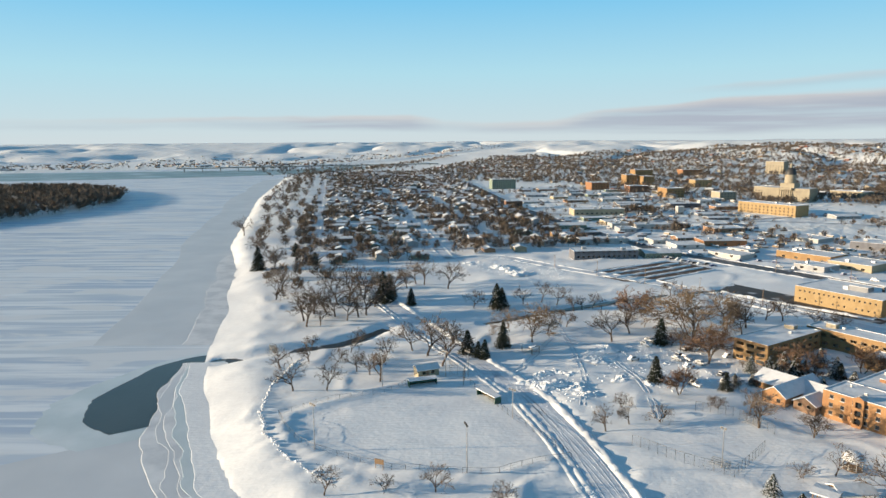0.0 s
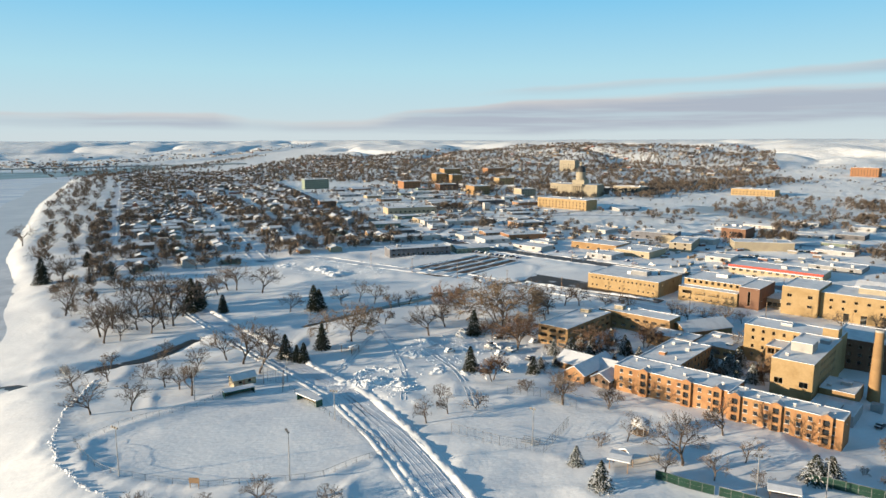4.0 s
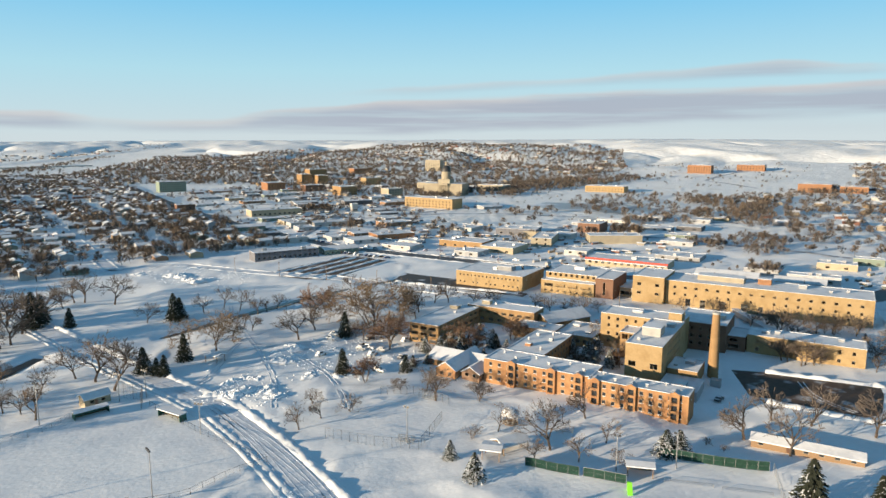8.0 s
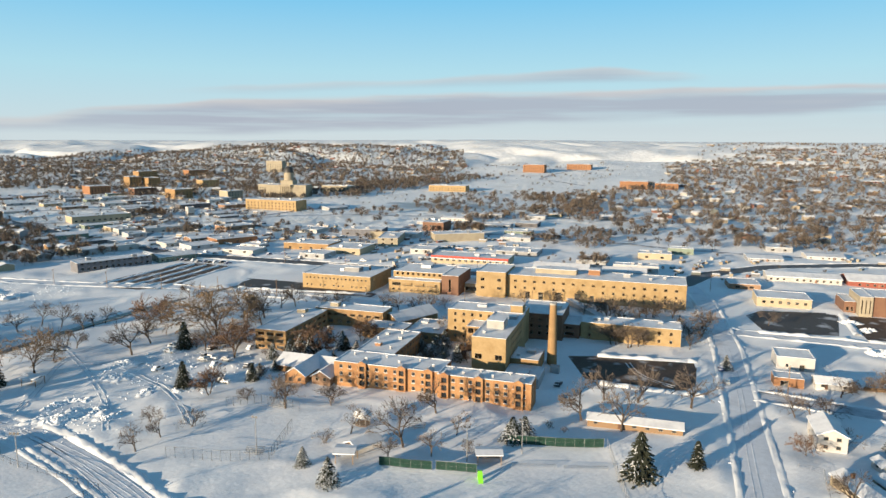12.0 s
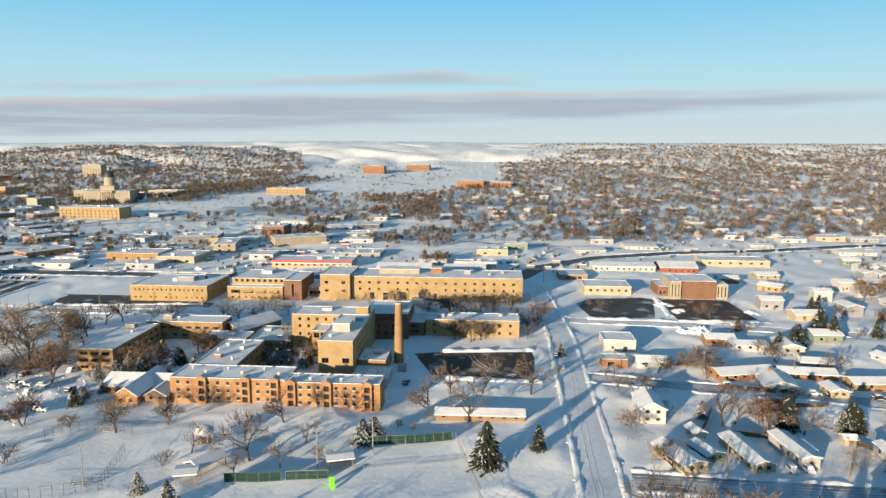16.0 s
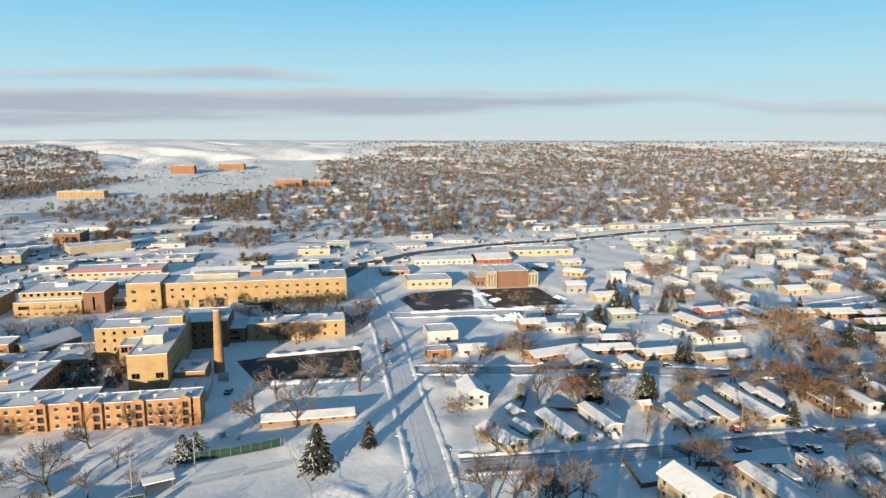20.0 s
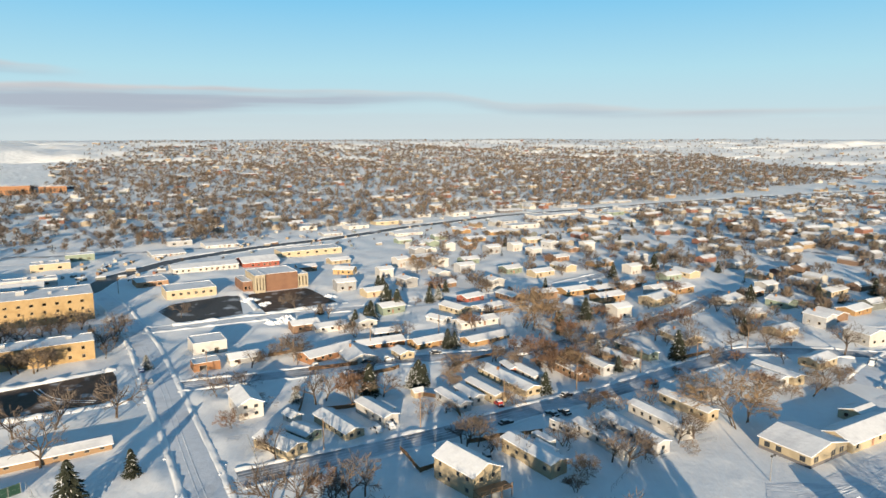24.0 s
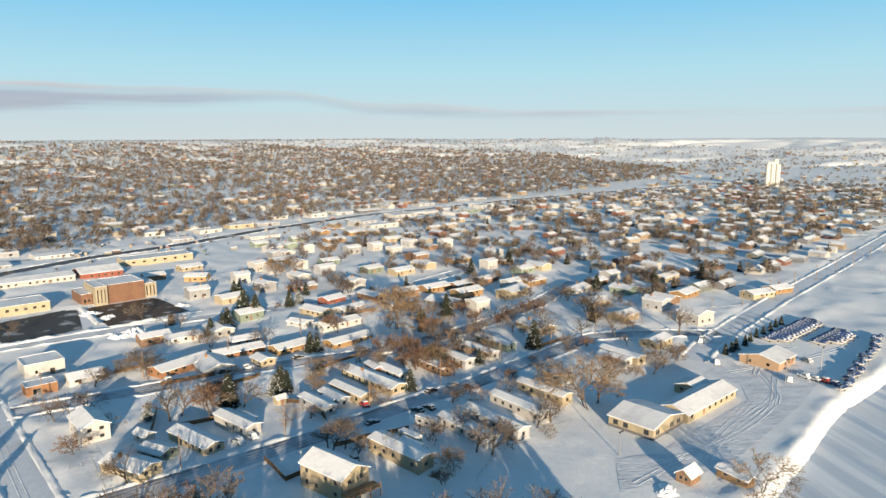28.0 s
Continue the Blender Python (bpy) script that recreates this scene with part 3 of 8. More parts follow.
tagged(ice, "frozen river with grey ice and blown snow", "river ice", kind="structure")




def strip(name, line, wide, mat, label, lift=0.06, step=4.0, crown=0.0, rough=0.0, offset=0.0, kind="structure", category="road"):
    """A band along a line in plan metres that lies on the ground."""
    pts = []
    for (u0, v0), (u1, v1) in zip(line, line[1:]):
        n = max(1, int(math.hypot(u1 - u0, v1 - v0) / step))
        pts += [(u0 + (u1 - u0) * k / n, v0 + (v1 - v0) * k / n) for k in range(n)]
    pts.append(line[-1])
    pts = np.array(pts, float)
    for _ in range(3):
        pts[1:-1] = (pts[:-2] + 2 * pts[1:-1] + pts[2:]) / 4
    d = np.gradient(pts, axis=0)
    d /= np.linalg.norm(d, axis=1)[:, None]
    side = np.stack([-d[:, 1], d[:, 0]], 1)
    across = np.linspace(-1, 1, 7)
    rnd = np.random.RandomState(len(line) * 31 + int(wide * 10) + int(offset * 7))
    u = pts[:, 0, None] + side[:, 0, None] * (across * wide / 2 + offset)
    v = pts[:, 1, None] + side[:, 1, None] * (across * wide / 2 + offset)
    x, y = u * SA + v * CA, u * CA - v * SA
    z = land_height(x.ravel(), y.ravel()).reshape(x.shape)
    bulge = (1 - across ** 2)[None, :]
    size = 1 + rough * rnd.uniform(-1, 1, (len(pts), 1)) + rough * 0.5 * rnd.uniform(-1, 1, x.shape)
    z = z + lift * np.where(np.abs(across) > 0.99, 0.3, 1.0)[None, :] + crown * bulge * np.clip(size, 0.1, 3)
    n, m = x.shape
    i = (np.arange(n - 1)[:, None] * m + np.arange(m - 1)[None, :]).ravel()
    q = np.stack([i, i + m, i + m + 1, i + 1], 1)
    ob = new(name, array_mesh(name, np.stack([x.ravel(), y.ravel(), z.ravel()], 1), q, mat))
    return tagged(ob, label, category, kind=kind)


def lot(name, corners, mat, label):
    bm = bmesh.new()
    pts = [plan(u, v) for u, v in corners]
    f = bm.faces.new([bm.verts.new((p.x, p.y, 0.05)) for p in pts])
    if f.normal.z < 0:
        f.normal_flip()
    bm.normal_update()
    if f.normal.z < 0:
        f.normal_flip()
    return tagged(new(name, mesh_of(bm, mat)), label, "parking lot", kind="structure")


def z_at(x, y):
    return float(land_height(np.array([x]), np.array([y]), gap_at(*to_plan(x, y)))[0])


def on_ground(u, v, turn=0.0, sink=0.0):
    p = plan(u, v)
    return grid_pose(u, v, z_at(p.x, p.y) - sink, turn)


# ---- streets, lots and ploughed banks ----
for name, (wide, line) in STREETS.items():
    worn = name in ("highway",)
    strip(name, line, wide, WORN_ROAD if worn else (TRACK if name == "park_drive" else (SLUSH if name in ("trailer_street", "middle_street") else PACKED)),
          "dark wet two-lane road between ploughed snow" if worn else "street of packed and rutted snow", 0.08)
    far = 2.6 if name in ("bank_street", "second_street", "third_street", "far_street") else 2.2
    for k, sgn in enumerate((-1, 1) if name != "park_drive" else ()):
        strip("snow_bank", line, far, SNOW, "ridge of ploughed snow along the street", 0.02, 2.5, 0.22 if far > 2.5 else 0.32, 1.0,
              sgn * (wide / 2 + far / 2 - 0.2), "stuff", "snow bank")
for off, wide, high in ((5.6, 3.4, 0.55), (-5.0, 2.2, 0.25), (-7.2, 1.8, 0.22)):
    strip("snow_bank", STREETS["park_drive"][1], wide, SNOW, "lumpy ridge of snow beside the park drive", 0.02, 1.6, high, 0.7, off, "stuff", "snow bank")
for name, corners in LOTS.items():
    lot(name, corners, BROWN_LOT if name in ("care_lot", "hall_lot", "striped_lot") else CLEARED, "cleared dark asphalt lot with snow remains")
for k in range(5):
    v = -309 + k * 9.6
    strip("snow_bank", ((310, v + 3), (380, v + 3)), 3.4, SNOW, "row of snow between cleared lanes", 0.06, 3, 0.45, 0.6, 0, "stuff", "snow bank")
for a, b in (((322, 45), (322, 84)), ((321, 88), (322, 130)), ((330, 86), (368, 88)), ((266, -20), (270, 17)), ((235, -18), (233, 18)), ((327, -225), (336, -150))):
    strip("snow_bank", (a, b), 3.5, SNOW, "heaped bank of cleared snow", 0.04, 2.5, 0.7, 0.7, 0, "stuff", "snow bank")
lot("trodden_yard", ((96, 148), (90, 158), (90, 214), (98, 226), (112, 228), (116, 262), (83, 262), (77, 222), (74, 172), (76, 158), (85, 134)), TRODDEN, "yard of driven-over snow beside the river office")
# wheel ruts, wandering a little, in several passes
rw = random.Random(8)


def rut(line, off, wide=0.45, mat=RUT, swing=0.5):
    pts = []
    for (u0, v0), (u1, v1) in zip(line, line[1:]):
        n = max(1, int(math.hypot(u1 - u0, v1 - v0) / 14))
        pts += [(u0 + (u1 - u0) * k / n, v0 + (v1 - v0) * k / n) for k in range(n)]
    pts.append(line[-1])
    a, b = rw.uniform(0, 6), rw.uniform(0.15, 0.3)
    pts = [(u + swing * math.sin(a + k * b * 3) + rw.uniform(-0.1, 0.1), v + swing * math.cos(a + k * b * 2)) for k, (u, v) in enumerate(pts)]
    for sgn in (-0.8, 0.8):
        strip("wheel_rut", pts, wide, mat, "shallow wheel rut in trodden snow", 0.11, 5, 0, 0, off + sgn, "stuff", "wheel rut")


for off in (-0.4,):
    rut(((126, 26.3), (172, 28), (294, 30)), off, 0.4, FAINT_RUT, 0.9)
for name in ("middle_street", "trailer_street", "upper_street"):
    for off in (-1.2, 1.3):
        rut(STREETS[name][1], off, 0.5, RUT, 0.4)
for off in (-2.4, 0.2, 1.1):
    rut(STREETS["park_drive"][1][:6], off, 0.4, FAINT_RUT, 1.3)
for line in (((150, -150), (168, -168), (190, -200), (214, -240), (236, -262)), ((160, -130), (180, -150), (200, -190), (190, -240)), ((150, -186), (170, -196), (196, -214), (240, -216), (300, -214)),
             ((176, 292), (150, 330), (146, 352)), ((100, 240), (108, 262), (104, 284)), ((106, 236), (96, 262), (90, 300)), ((110, 330), (124, 300), (126, 262)), ((84, 246), (100, 252), (122, 246)),
             ((88, 150), (82, 180), (81, 214), (92, 240)), ((86, 160), (80, 190), (82, 224), (102, 246)), ((94, 240), (84, 226), (84, 190), (80, 166)), ((86, 140), (84, 172), (88, 210)), ((112, 246), (96, 232), (86, 236)), ((250, 60), (270, 52), (300, 56), (316, 70)), ((242, 48), (262, 64), (286, 62)), ((262, -8), (246, -4), (240, 8)), ((470, -300), (520, -330), (560, -360)), ((480, -100), (520, -60), (540, 10))):
    rut(line, 0.0, 0.45, FAINT_RUT, 1.2)
# plainer lanes between the stores and the state house, and in the quarters beyond
LANES = (((460, -500), (560, -548), (700, -610), (820, -670)), ((430, -395), (520, -440), (640, -500), (760, -560), (860, -600)), ((411, -330), (500, -345), (560, -400), (620, -420), (690, -400)),
         ((560, -760), (620, -640), (700, -490), (740, -380)), ((640, -860), (700, -740), (770, -600), (830, -470)), ((500, -600), (560, -480), (600, -380)), ((412, -240), (500, -235), (580, -225), (680, -230)),
         ((500, -330), (505, -260), (500, -170), (520, -90)), ((580, -225), (590, -140), (560, -20), (540, 100)), ((680, -230), (720, -130), (820, -90), (1000, -110)), ((620, -420), (690, -330), (700, -230)),
         ((710, -150), (760, 0), (800, 300), (820, 700)), ((900, -100), (930, 100), (960, 500), (960, 900)), ((600, 40), (760, 20), (960, 10), (1180, -20)), ((640, 330), (820, 320), (1000, 330), (1250, 350)),
         ((650, 560), (830, 550), (1100, 560)), ((1180, -120), (1300, -220), (1440, -210), (1600, -160)), ((560, 250), (480, 300), (400, 310), (310, 300)), ((590, 480), (480, 470), (330, 480), (160, 500)), ((600, 700), (420, 690), (190, 700)))
for line in LANES:
    strip("lane", line, 7.0, SLUSH, "snow-packed side street between low buildings", 0.35, 8.0, 0, 0, 0, "stuff", "road")
# ---- open water, creek and drifts on the ice ----
def blob_sheet(name, cx, cy, rx, ry, turn, z, mat, label, wob=0.15, seed=1, category="water"):
    bm = bmesh.new()
    r = random.Random(seed)
    ph = [r.uniform(0, 6.28) for _ in range(5)]
    ring = []
    for k in range(72):
        a = k * 2 * math.pi / 72
        w = 1 + wob * sum(math.sin((j + 2) * a + ph[j]) / (j + 1.5) for j in range(5))
        px, py = rx * w * math.cos(a), ry * w * math.sin(a)
        ring.append(bm.verts.new((cx + px * math.cos(turn) - py * math.sin(turn), cy + px * math.sin(turn) + py * math.cos(turn), z)))
    f = bm.faces.new(ring)
    bm.normal_update()
    if f.normal.z < 0:
        f.normal_flip()
    return tagged(new(name, mesh_of(bm, mat)), label, category, kind="structure")


def band(name, line, wide, z, mat, label, category="water", wob=0.0, seed=3):
    """A flat band along world points with a width at each."""
    r = random.Random(seed)
    bm = bmesh.new()
    rows = []
    pts = [Vector((x, y, 0)) for x, y in line]
    fine, fw = [], []
    for k in range(len(pts) - 1):
        for j in range(10):
            f = j / 10
            fine.append(pts[k].lerp(pts[k + 1], f))
            fw.append(wide[k] + (wide[k + 1] - wide[k]) * f)
    fine.append(pts[-1]), fw.append(wide[-1])
    for _ in range(6):
        fine = [fine[0]] + [(fine[i - 1] + fine[i] * 2 + fine[i + 1]) / 4 for i in range(1, len(fine) - 1)] + [fine[-1]]
    left, right = [], []
    for k, p in enumerate(fine):
        d = (fine[min(k + 1, len(fine) - 1)] - fine[max(k - 1, 0)]).normalized()
        s = Vector((-d.y, d.x, 0)) * fw[k] / 2
        left.append(p + s * (1 + r.uniform(-wob, wob)))
        right.append(p - s * (1 + r.uniform(-wob, wob)))
    level = [z] * len(fine) if not isinstance(z, tuple) else np.interp(np.linspace(0, 1, len(fine)), np.linspace(0, 1, len(z)), z).tolist()
    f = bm.faces.new([bm.verts.new((p.x, p.y, q)) for p, q in zip(left + right[::-1], level + level[::-1])])
    bm.normal_update()
    if f.normal.z < 0:
        f.normal_flip()
    bmesh.ops.triangulate(bm, faces=[f])
    return tagged(new(name, mesh_of(bm, mat)), label, category, kind="structure")


POOL = tuple((x * 1.035, y * 1.035) for x, y in ((-93, 191), (-100, 202), (-104, 216), (-103, 231), (-102, 245), (-96, 256), (-84, 260), (-73, 265)))
band("thin_ice", ((-97, 188), (-106, 204), (-110, 220), (-108, 238), (-105, 252), (-98, 264), (-84, 272)), (20, 44, 46, 36, 28, 20, 14), ICE_Z + 0.03, RIM, "thin pale ice round open water", "ice", 0.05)
band("open_water", POOL, (13, 25, 27, 21, 17, 11, 8, 6), ICE_Z + 0.06, WATER, "dark open water where the creek melts the ice", "water", 0.03)
band("creek", CREEKS[0], (8, 6.5, 5.5, 5, 5, 4.5), (-2.85, -2.6, -1.5, -1.2, -1.1, -1.0), CREEK, "dark narrow creek between snowy banks", "creek", 0.12)
band("creek", CREEKS[1], (3.4, 3.6, 3.4, 3.6, 3.2, 3.0), -0.35, CREEK, "dark narrow creek between snowy banks", "creek", 0.2)
band("open_channel", ((-2600, 1430), (-1700, 1600), (-1100, 1640), (-600, 1750), (-330, 1900), (-150, 2350), (60, 2850)), (500, 430, 380, 330, 220, 200, 190), ICE_Z + 0.06, CHANNEL, "open grey-green river channel beyond the ice", "water", 0.05)
band("pond", (tuple(plan(800, -335)[:2]), tuple(plan(800, -250)[:2]), tuple(plan(785, -175)[:2])), (60, 110, 50), 0.6, POND, "frozen grey pond with snow patches", "pond", 0.06)


def shore_shelf(reach0, reach1, y0, y1, z, mat, label, seed, name="shore_ice", calm=1.0):
    """A sheet along the foot of the bank between two wandering edges."""
    y = np.arange(y0, y1, 3.0)
    foot = np.interp(y, (-94, 30, 110, 157, 216, 256, 333, 473, 548, 1000), (5, 13, 21, 23, 25, 29, 32, 14, 15, 13))
    base = np.interp(y, CREST_Y, CREST_X) - foot / 0.88 * 0.86
    wob = lambda k, size: lattice_noise(y * 0 + 37.0 * k, y, size, 60 + seed + k)
    fade = smooth01((y1 - y) / 40)
    a = base - reach0
    b = base - (reach1 * (1 + 0.30 * wob(1, 55 / calm ** 0.6)) + calm * (1.8 * wob(2, 16) + 0.7 * wob(3, 6))) * (0.25 + 0.75 * fade)
    rows = np.stack([np.stack([a, y, np.full_like(y, z)], 1), np.stack([np.minimum(b, a), y, np.full_like(y, z)], 1), np.stack([np.minimum(b, a) - 0.25, y, np.full_like(y, z - 0.08)], 1)], 1)
    i = (np.arange(len(y) - 1)[:, None] * 3 + np.arange(2)[None, :]).ravel()
    q = np.stack([i, i + 3, i + 4, i + 1], 1)
    return tagged(new(name, array_mesh(name, rows.reshape(-1, 3), q, mat, False)), label, "shore ice", kind="structure")


for k, (reach, mat) in enumerate(((17, SHELF), (13, SHORE_GREY), (10, SHELF), (6.5, RIM), (4, SNOW))):
    shore_shelf(-14, reach, 96, 262, ICE_Z + 0.10 + 0.05 * k, mat, "wavy shelf of broken shore ice", 3 * k)
shore_shelf(-14, 9, 285, 520, ICE_Z + 0.10, SHELF, "wavy shelf of broken shore ice", 41)
shore_shelf(-14, 40, 285, 1500, ICE_Z + 0.05, SHORE_GREY, "smooth grey ice along the shore", 31, calm=0.12)
shore_shelf(-14, 60, 60, 200, ICE_Z + 0.02, SHORE_GREY, "smooth grey ice along the shore", 37, calm=0.12)

# ---- how buildings are made ----
SHARED = {}


def shared(key, make):
    if key not in SHARED:
        SHARED[key] = make()
    return SHARED[key]


def wall_faces(bm, a, b, z0, z1, holes, recess=0.22):
    """An upright wall from a to b (outside on the right hand of a to b), with real openings (s0, s1, z0, z1) and their reveals."""
    a, b = Vector((a[0], a[1], 0)), Vector((b[0], b[1], 0))
    d = (b - a)
    length = d.length
    d.normalize()
    inward = Vector((-d.y, d.x, 0)) * recess
    xs = sorted({0.0, length, *[round(h[0], 3) for h in holes], *[round(h[1], 3) for h in holes]})
    zs = sorted({z0, z1, *[round(h[2], 3) for h in holes], *[round(h[3], 3) for h in holes]})
    verts = {}

    def vert(s, z):
        k = (round(s, 3), round(z, 3))
        if k not in verts:
            p = a + d * s
            verts[k] = bm.verts.new((p.x, p.y, z))
        return verts[k]

    for s0, s1 in zip(xs, xs[1:]):
        for q0, q1 in zip(zs, zs[1:]):
            ms, mq = (s0 + s1) / 2, (q0 + q1) / 2
            if any(h[0] < ms < h[1] and h[2] < mq < h[3] for h in holes):
                continue
            bm.faces.new((vert(s0, q0), vert(s1, q0), vert(s1, q1), vert(s0, q1)))
    for s0, s1, q0, q1 in holes:
        ring = [a + d * s + Vector((0, 0, q)) for s, q in ((s0, q0), (s1, q0), (s1, q1), (s0, q1))]
        out = [bm.verts.new(p) for p in ring]
        inn = [bm.verts.new(p + inward) for p in ring]
        for k in range(4):
            j = (k + 1) % 4
            bm.faces.new((out[j], out[k], inn[k], inn[j]))


def window_mesh(w, h):
    def make():
        bm = bmesh.new()
        t = min(0.09, w * 0.12)
        box(bm, -w / 2, w / 2, -0.05, 0.05, 0, t), box(bm, -w / 2, w / 2, -0.05, 0.05, h - t, h)
        box(bm, -w / 2, -w / 2 + t, -0.05, 0.05, t, h - t), box(bm, w / 2 - t, w / 2, -0.05, 0.05, t, h - t)
        n = max(1, int(round(w / 1.3)))
        for k in range(1, n):
            x = -w / 2 + w * k / n
            box(bm, x - t / 3, x + t / 3, -0.04, 0.04, t, h - t)
        return mesh_of(bm, FRAME)
    return shared(("win", round(w, 2), round(h, 2)), make)


def pane_mesh(w, h):
    def make():
        bm = bmesh.new()
        box(bm, -w / 2 + 0.03, w / 2 - 0.03, 0.03, 0.06, 0.03, h - 0.03)
        return mesh_of(bm, GLASS)
    return shared(("pane", round(w, 2), round(h, 2)), make)


def sill_mesh(w):
    def make():
        bm = bmesh.new()
        box(bm, -w / 2 - 0.05, w / 2 + 0.05, -0.14, -0.02, -0.09, 0.02)
        return mesh_of(bm, ROOF_SNOW)
    return shared(("sill", round(w, 2)), make)


def add_windows(b, a, e, holes, recess=0.2, panes=True, sill=False, name="window"):
    a, e = Vector((a[0], a[1], 0)), Vector((e[0], e[1], 0))
    d = (e - a).normalized()
    ang = math.atan2(d.y, d.x)
    for s0, s1, q0, q1 in holes:
        p = a + d * ((s0 + s1) / 2) + Vector((-d.y, d.x, 0)) * (recess * 0.6)
        w, h = s1 - s0, q1 - q0
        win = part(name, window_mesh(w, h), None, b, "", Matrix.Translation((p.x, p.y, q0)) @ Matrix.Rotation(ang, 4, "Z"))
        if panes:
            part("pane", pane_mesh(w, h), None, win)
        if sill:
            part("snowy_sill", sill_mesh(w), None, win)


def spread(length, width, n, z0, z1, margin=1.5, skip=()):
    """n equal openings spread over a wall."""
    step = (length - 2 * margin) / n
    return [(margin + step * (k + 0.5) - width / 2, margin + step * (k + 0.5) + width / 2, z0, z1) for k in range(n) if k not in skip]


def roof_sheet(bm, x0, x1, y0, y1, z, seed, step=3.0):
    """Snow lying unevenly on a flat roof."""
    r = random.Random(seed)
    nx, ny = max(2, int((x1 - x0) / step)), max(2, int((y1 - y0) / step))
    g = [[bm.verts.new((x0 + (x1 - x0) * i / nx, y0 + (y1 - y0) * j / ny,
                        z + (r.uniform(-0.10, 0.10) if 0 < i < nx and 0 < j < ny else 0.03))) for j in range(ny + 1)] for i in range(nx + 1)]
    for i in range(nx):
        for j in range(ny):
            bm.faces.new((g[i][j], g[i + 1][j], g[i + 1][j + 1], g[i][j + 1]))
    return g


def flat_building(name, u0, u1, v0, v1, h, mat, label, front=(), right=(), left=(), back=(), turn=0.0, units=(), coping=None, panes=True,
                  sill=False, parapet=0.45, m=None, group="", category="building", edge=None):
    """A flat-roofed block with real window openings, a parapet with coping, roof snow and roof units (x, y, w, d, h, material)."""
    m = m or on_ground((u0 + u1) / 2, (v0 + v1) / 2, turn)
    b = thing(name, m, label, category, group)
    w, d = (v1 - v0) / 2, (u1 - u0) / 2
    corners = ((-w, -d), (w, -d), (w, d), (-w, d))
    bm = bmesh.new()
    sides = (front, right, back, left)
    for k, holes in enumerate(sides):
        wall_faces(bm, corners[k], corners[(k + 1) % 4], -2.0, h, list(holes))
    part("wall", bm, mat, b)
    if m.translation.length > 640:     # too far to tell the windows apart: one glazed part
        bm = bmesh.new()
        for k, holes in enumerate(sides):
            a, e = Vector((*corners[k], 0)), Vector((*corners[(k + 1) % 4], 0))
            way = (e - a).normalized()
            deep = Vector((-way.y, way.x, 0))
            for s0, s1, q0, q1 in holes:
                p = [a + way * s + deep * 0.12 + Vector((0, 0, q)) for s, q in ((s0, q0), (s1, q0), (s1, q1), (s0, q1))]
                bm.faces.new([bm.verts.new(c) for c in p])
        if any(sides):
            tagged(part("glazing", bm, GLASS, b), kind="stuff")
        sides = ((), (), (), ())
    for k, holes in enumerate(sides):
        add_windows(b, corners[k], corners[(k + 1) % 4], holes, panes=panes and u0 < 226, sill=sill)
    bm = bmesh.new()
    t = 0.3
    for x0, x1, y0, y1 in ((-w - 0.05, w + 0.05, -d - 0.05, -d + t), (-w - 0.05, w + 0.05, d - t, d + 0.05), (-w - 0.05, -w + t, -d + t, d - t), (w - t, w + 0.05, -d + t, d - t)):
        box(bm, x0, x1, y0, y1, h, h + 0.18)
    part("coping", bm, coping or ROOF_SNOW, b)
    bm = bmesh.new()
    roof_sheet(bm, -w + t, w - t, -d + t, d - t, h + 0.02 if parapet < 0.3 else h - 0.08, int(u0 * 7 + v0))
    part("roof", bm, ROOF_SNOW, b, "flat roof under snow", smooth=True)
    for x, y, uw, ud, uh, um in units:
        bm = bmesh.new()
        box(bm, x - uw / 2, x + uw / 2, y - ud / 2, y + ud / 2, h - 0.2, h + uh)
        o = part("roof_unit", bm, um, b, "rooftop plant box")
        bm = bmesh.new()
        box(bm, x - uw / 2 - 0.1, x + uw / 2 + 0.1, y - ud / 2 - 0.1, y + ud / 2 + 0.1, h + uh, h + uh + 0.18)
        part("snow_cap", bm, ROOF_SNOW, o)
    return b


def gable_roof(bm, L, w, eave, top, over=0.4, thick=0.28, mi=0):
    """Two sloping slabs along x."""
    run = w / 2 + over
    slope = (top - eave) / (w / 2)
    ze = eave - over * slope
    x0, x1 = -L / 2 - over, L / 2 + over
    prof = [(-run, ze), (0, top), (run, ze), (run, ze + thick), (0, top + thick), (-run, ze + thick)]
    for lo, hi in ((0, 1), (1, 2)):
        quad = [prof[lo], prof[hi], prof[5 - hi], prof[5 - lo]]
        vs = [[bm.verts.new((x, y, z)) for y, z in quad] for x in (x0, x1)]
        bm.faces.new(vs[0]).material_index = mi
        bm.faces.new(vs[1][::-1]).material_index = mi
        for k in range(4):
            j = (k + 1) % 4
            bm.faces.new((vs[0][k], vs[1][k], vs[1][j], vs[0][j])).material_index = 1 if k == 0 else mi
    bmesh.ops.recalc_face_normals(bm, faces=bm.faces)


def door_mesh(w=0.95, h=2.05):
    def make():
        bm = bmesh.new()
        box(bm, -w / 2, w / 2, -0.02, 0.05, 0, h)
        box(bm, -w / 2 + 0.12, w / 2 - 0.12, -0.04, -0.02, h * 0.55, h - 0.15)
        box(bm, -w / 2 + 0.12, w / 2 - 0.12, -0.04, -0.02, 0.15, h * 0.45)
        box(bm, w / 2 - 0.14, w / 2 - 0.08, -0.09, -0.02, 0.95, 1.03)
        return mesh_of(bm, DOOR)
    return shared(("door", w, h), make)


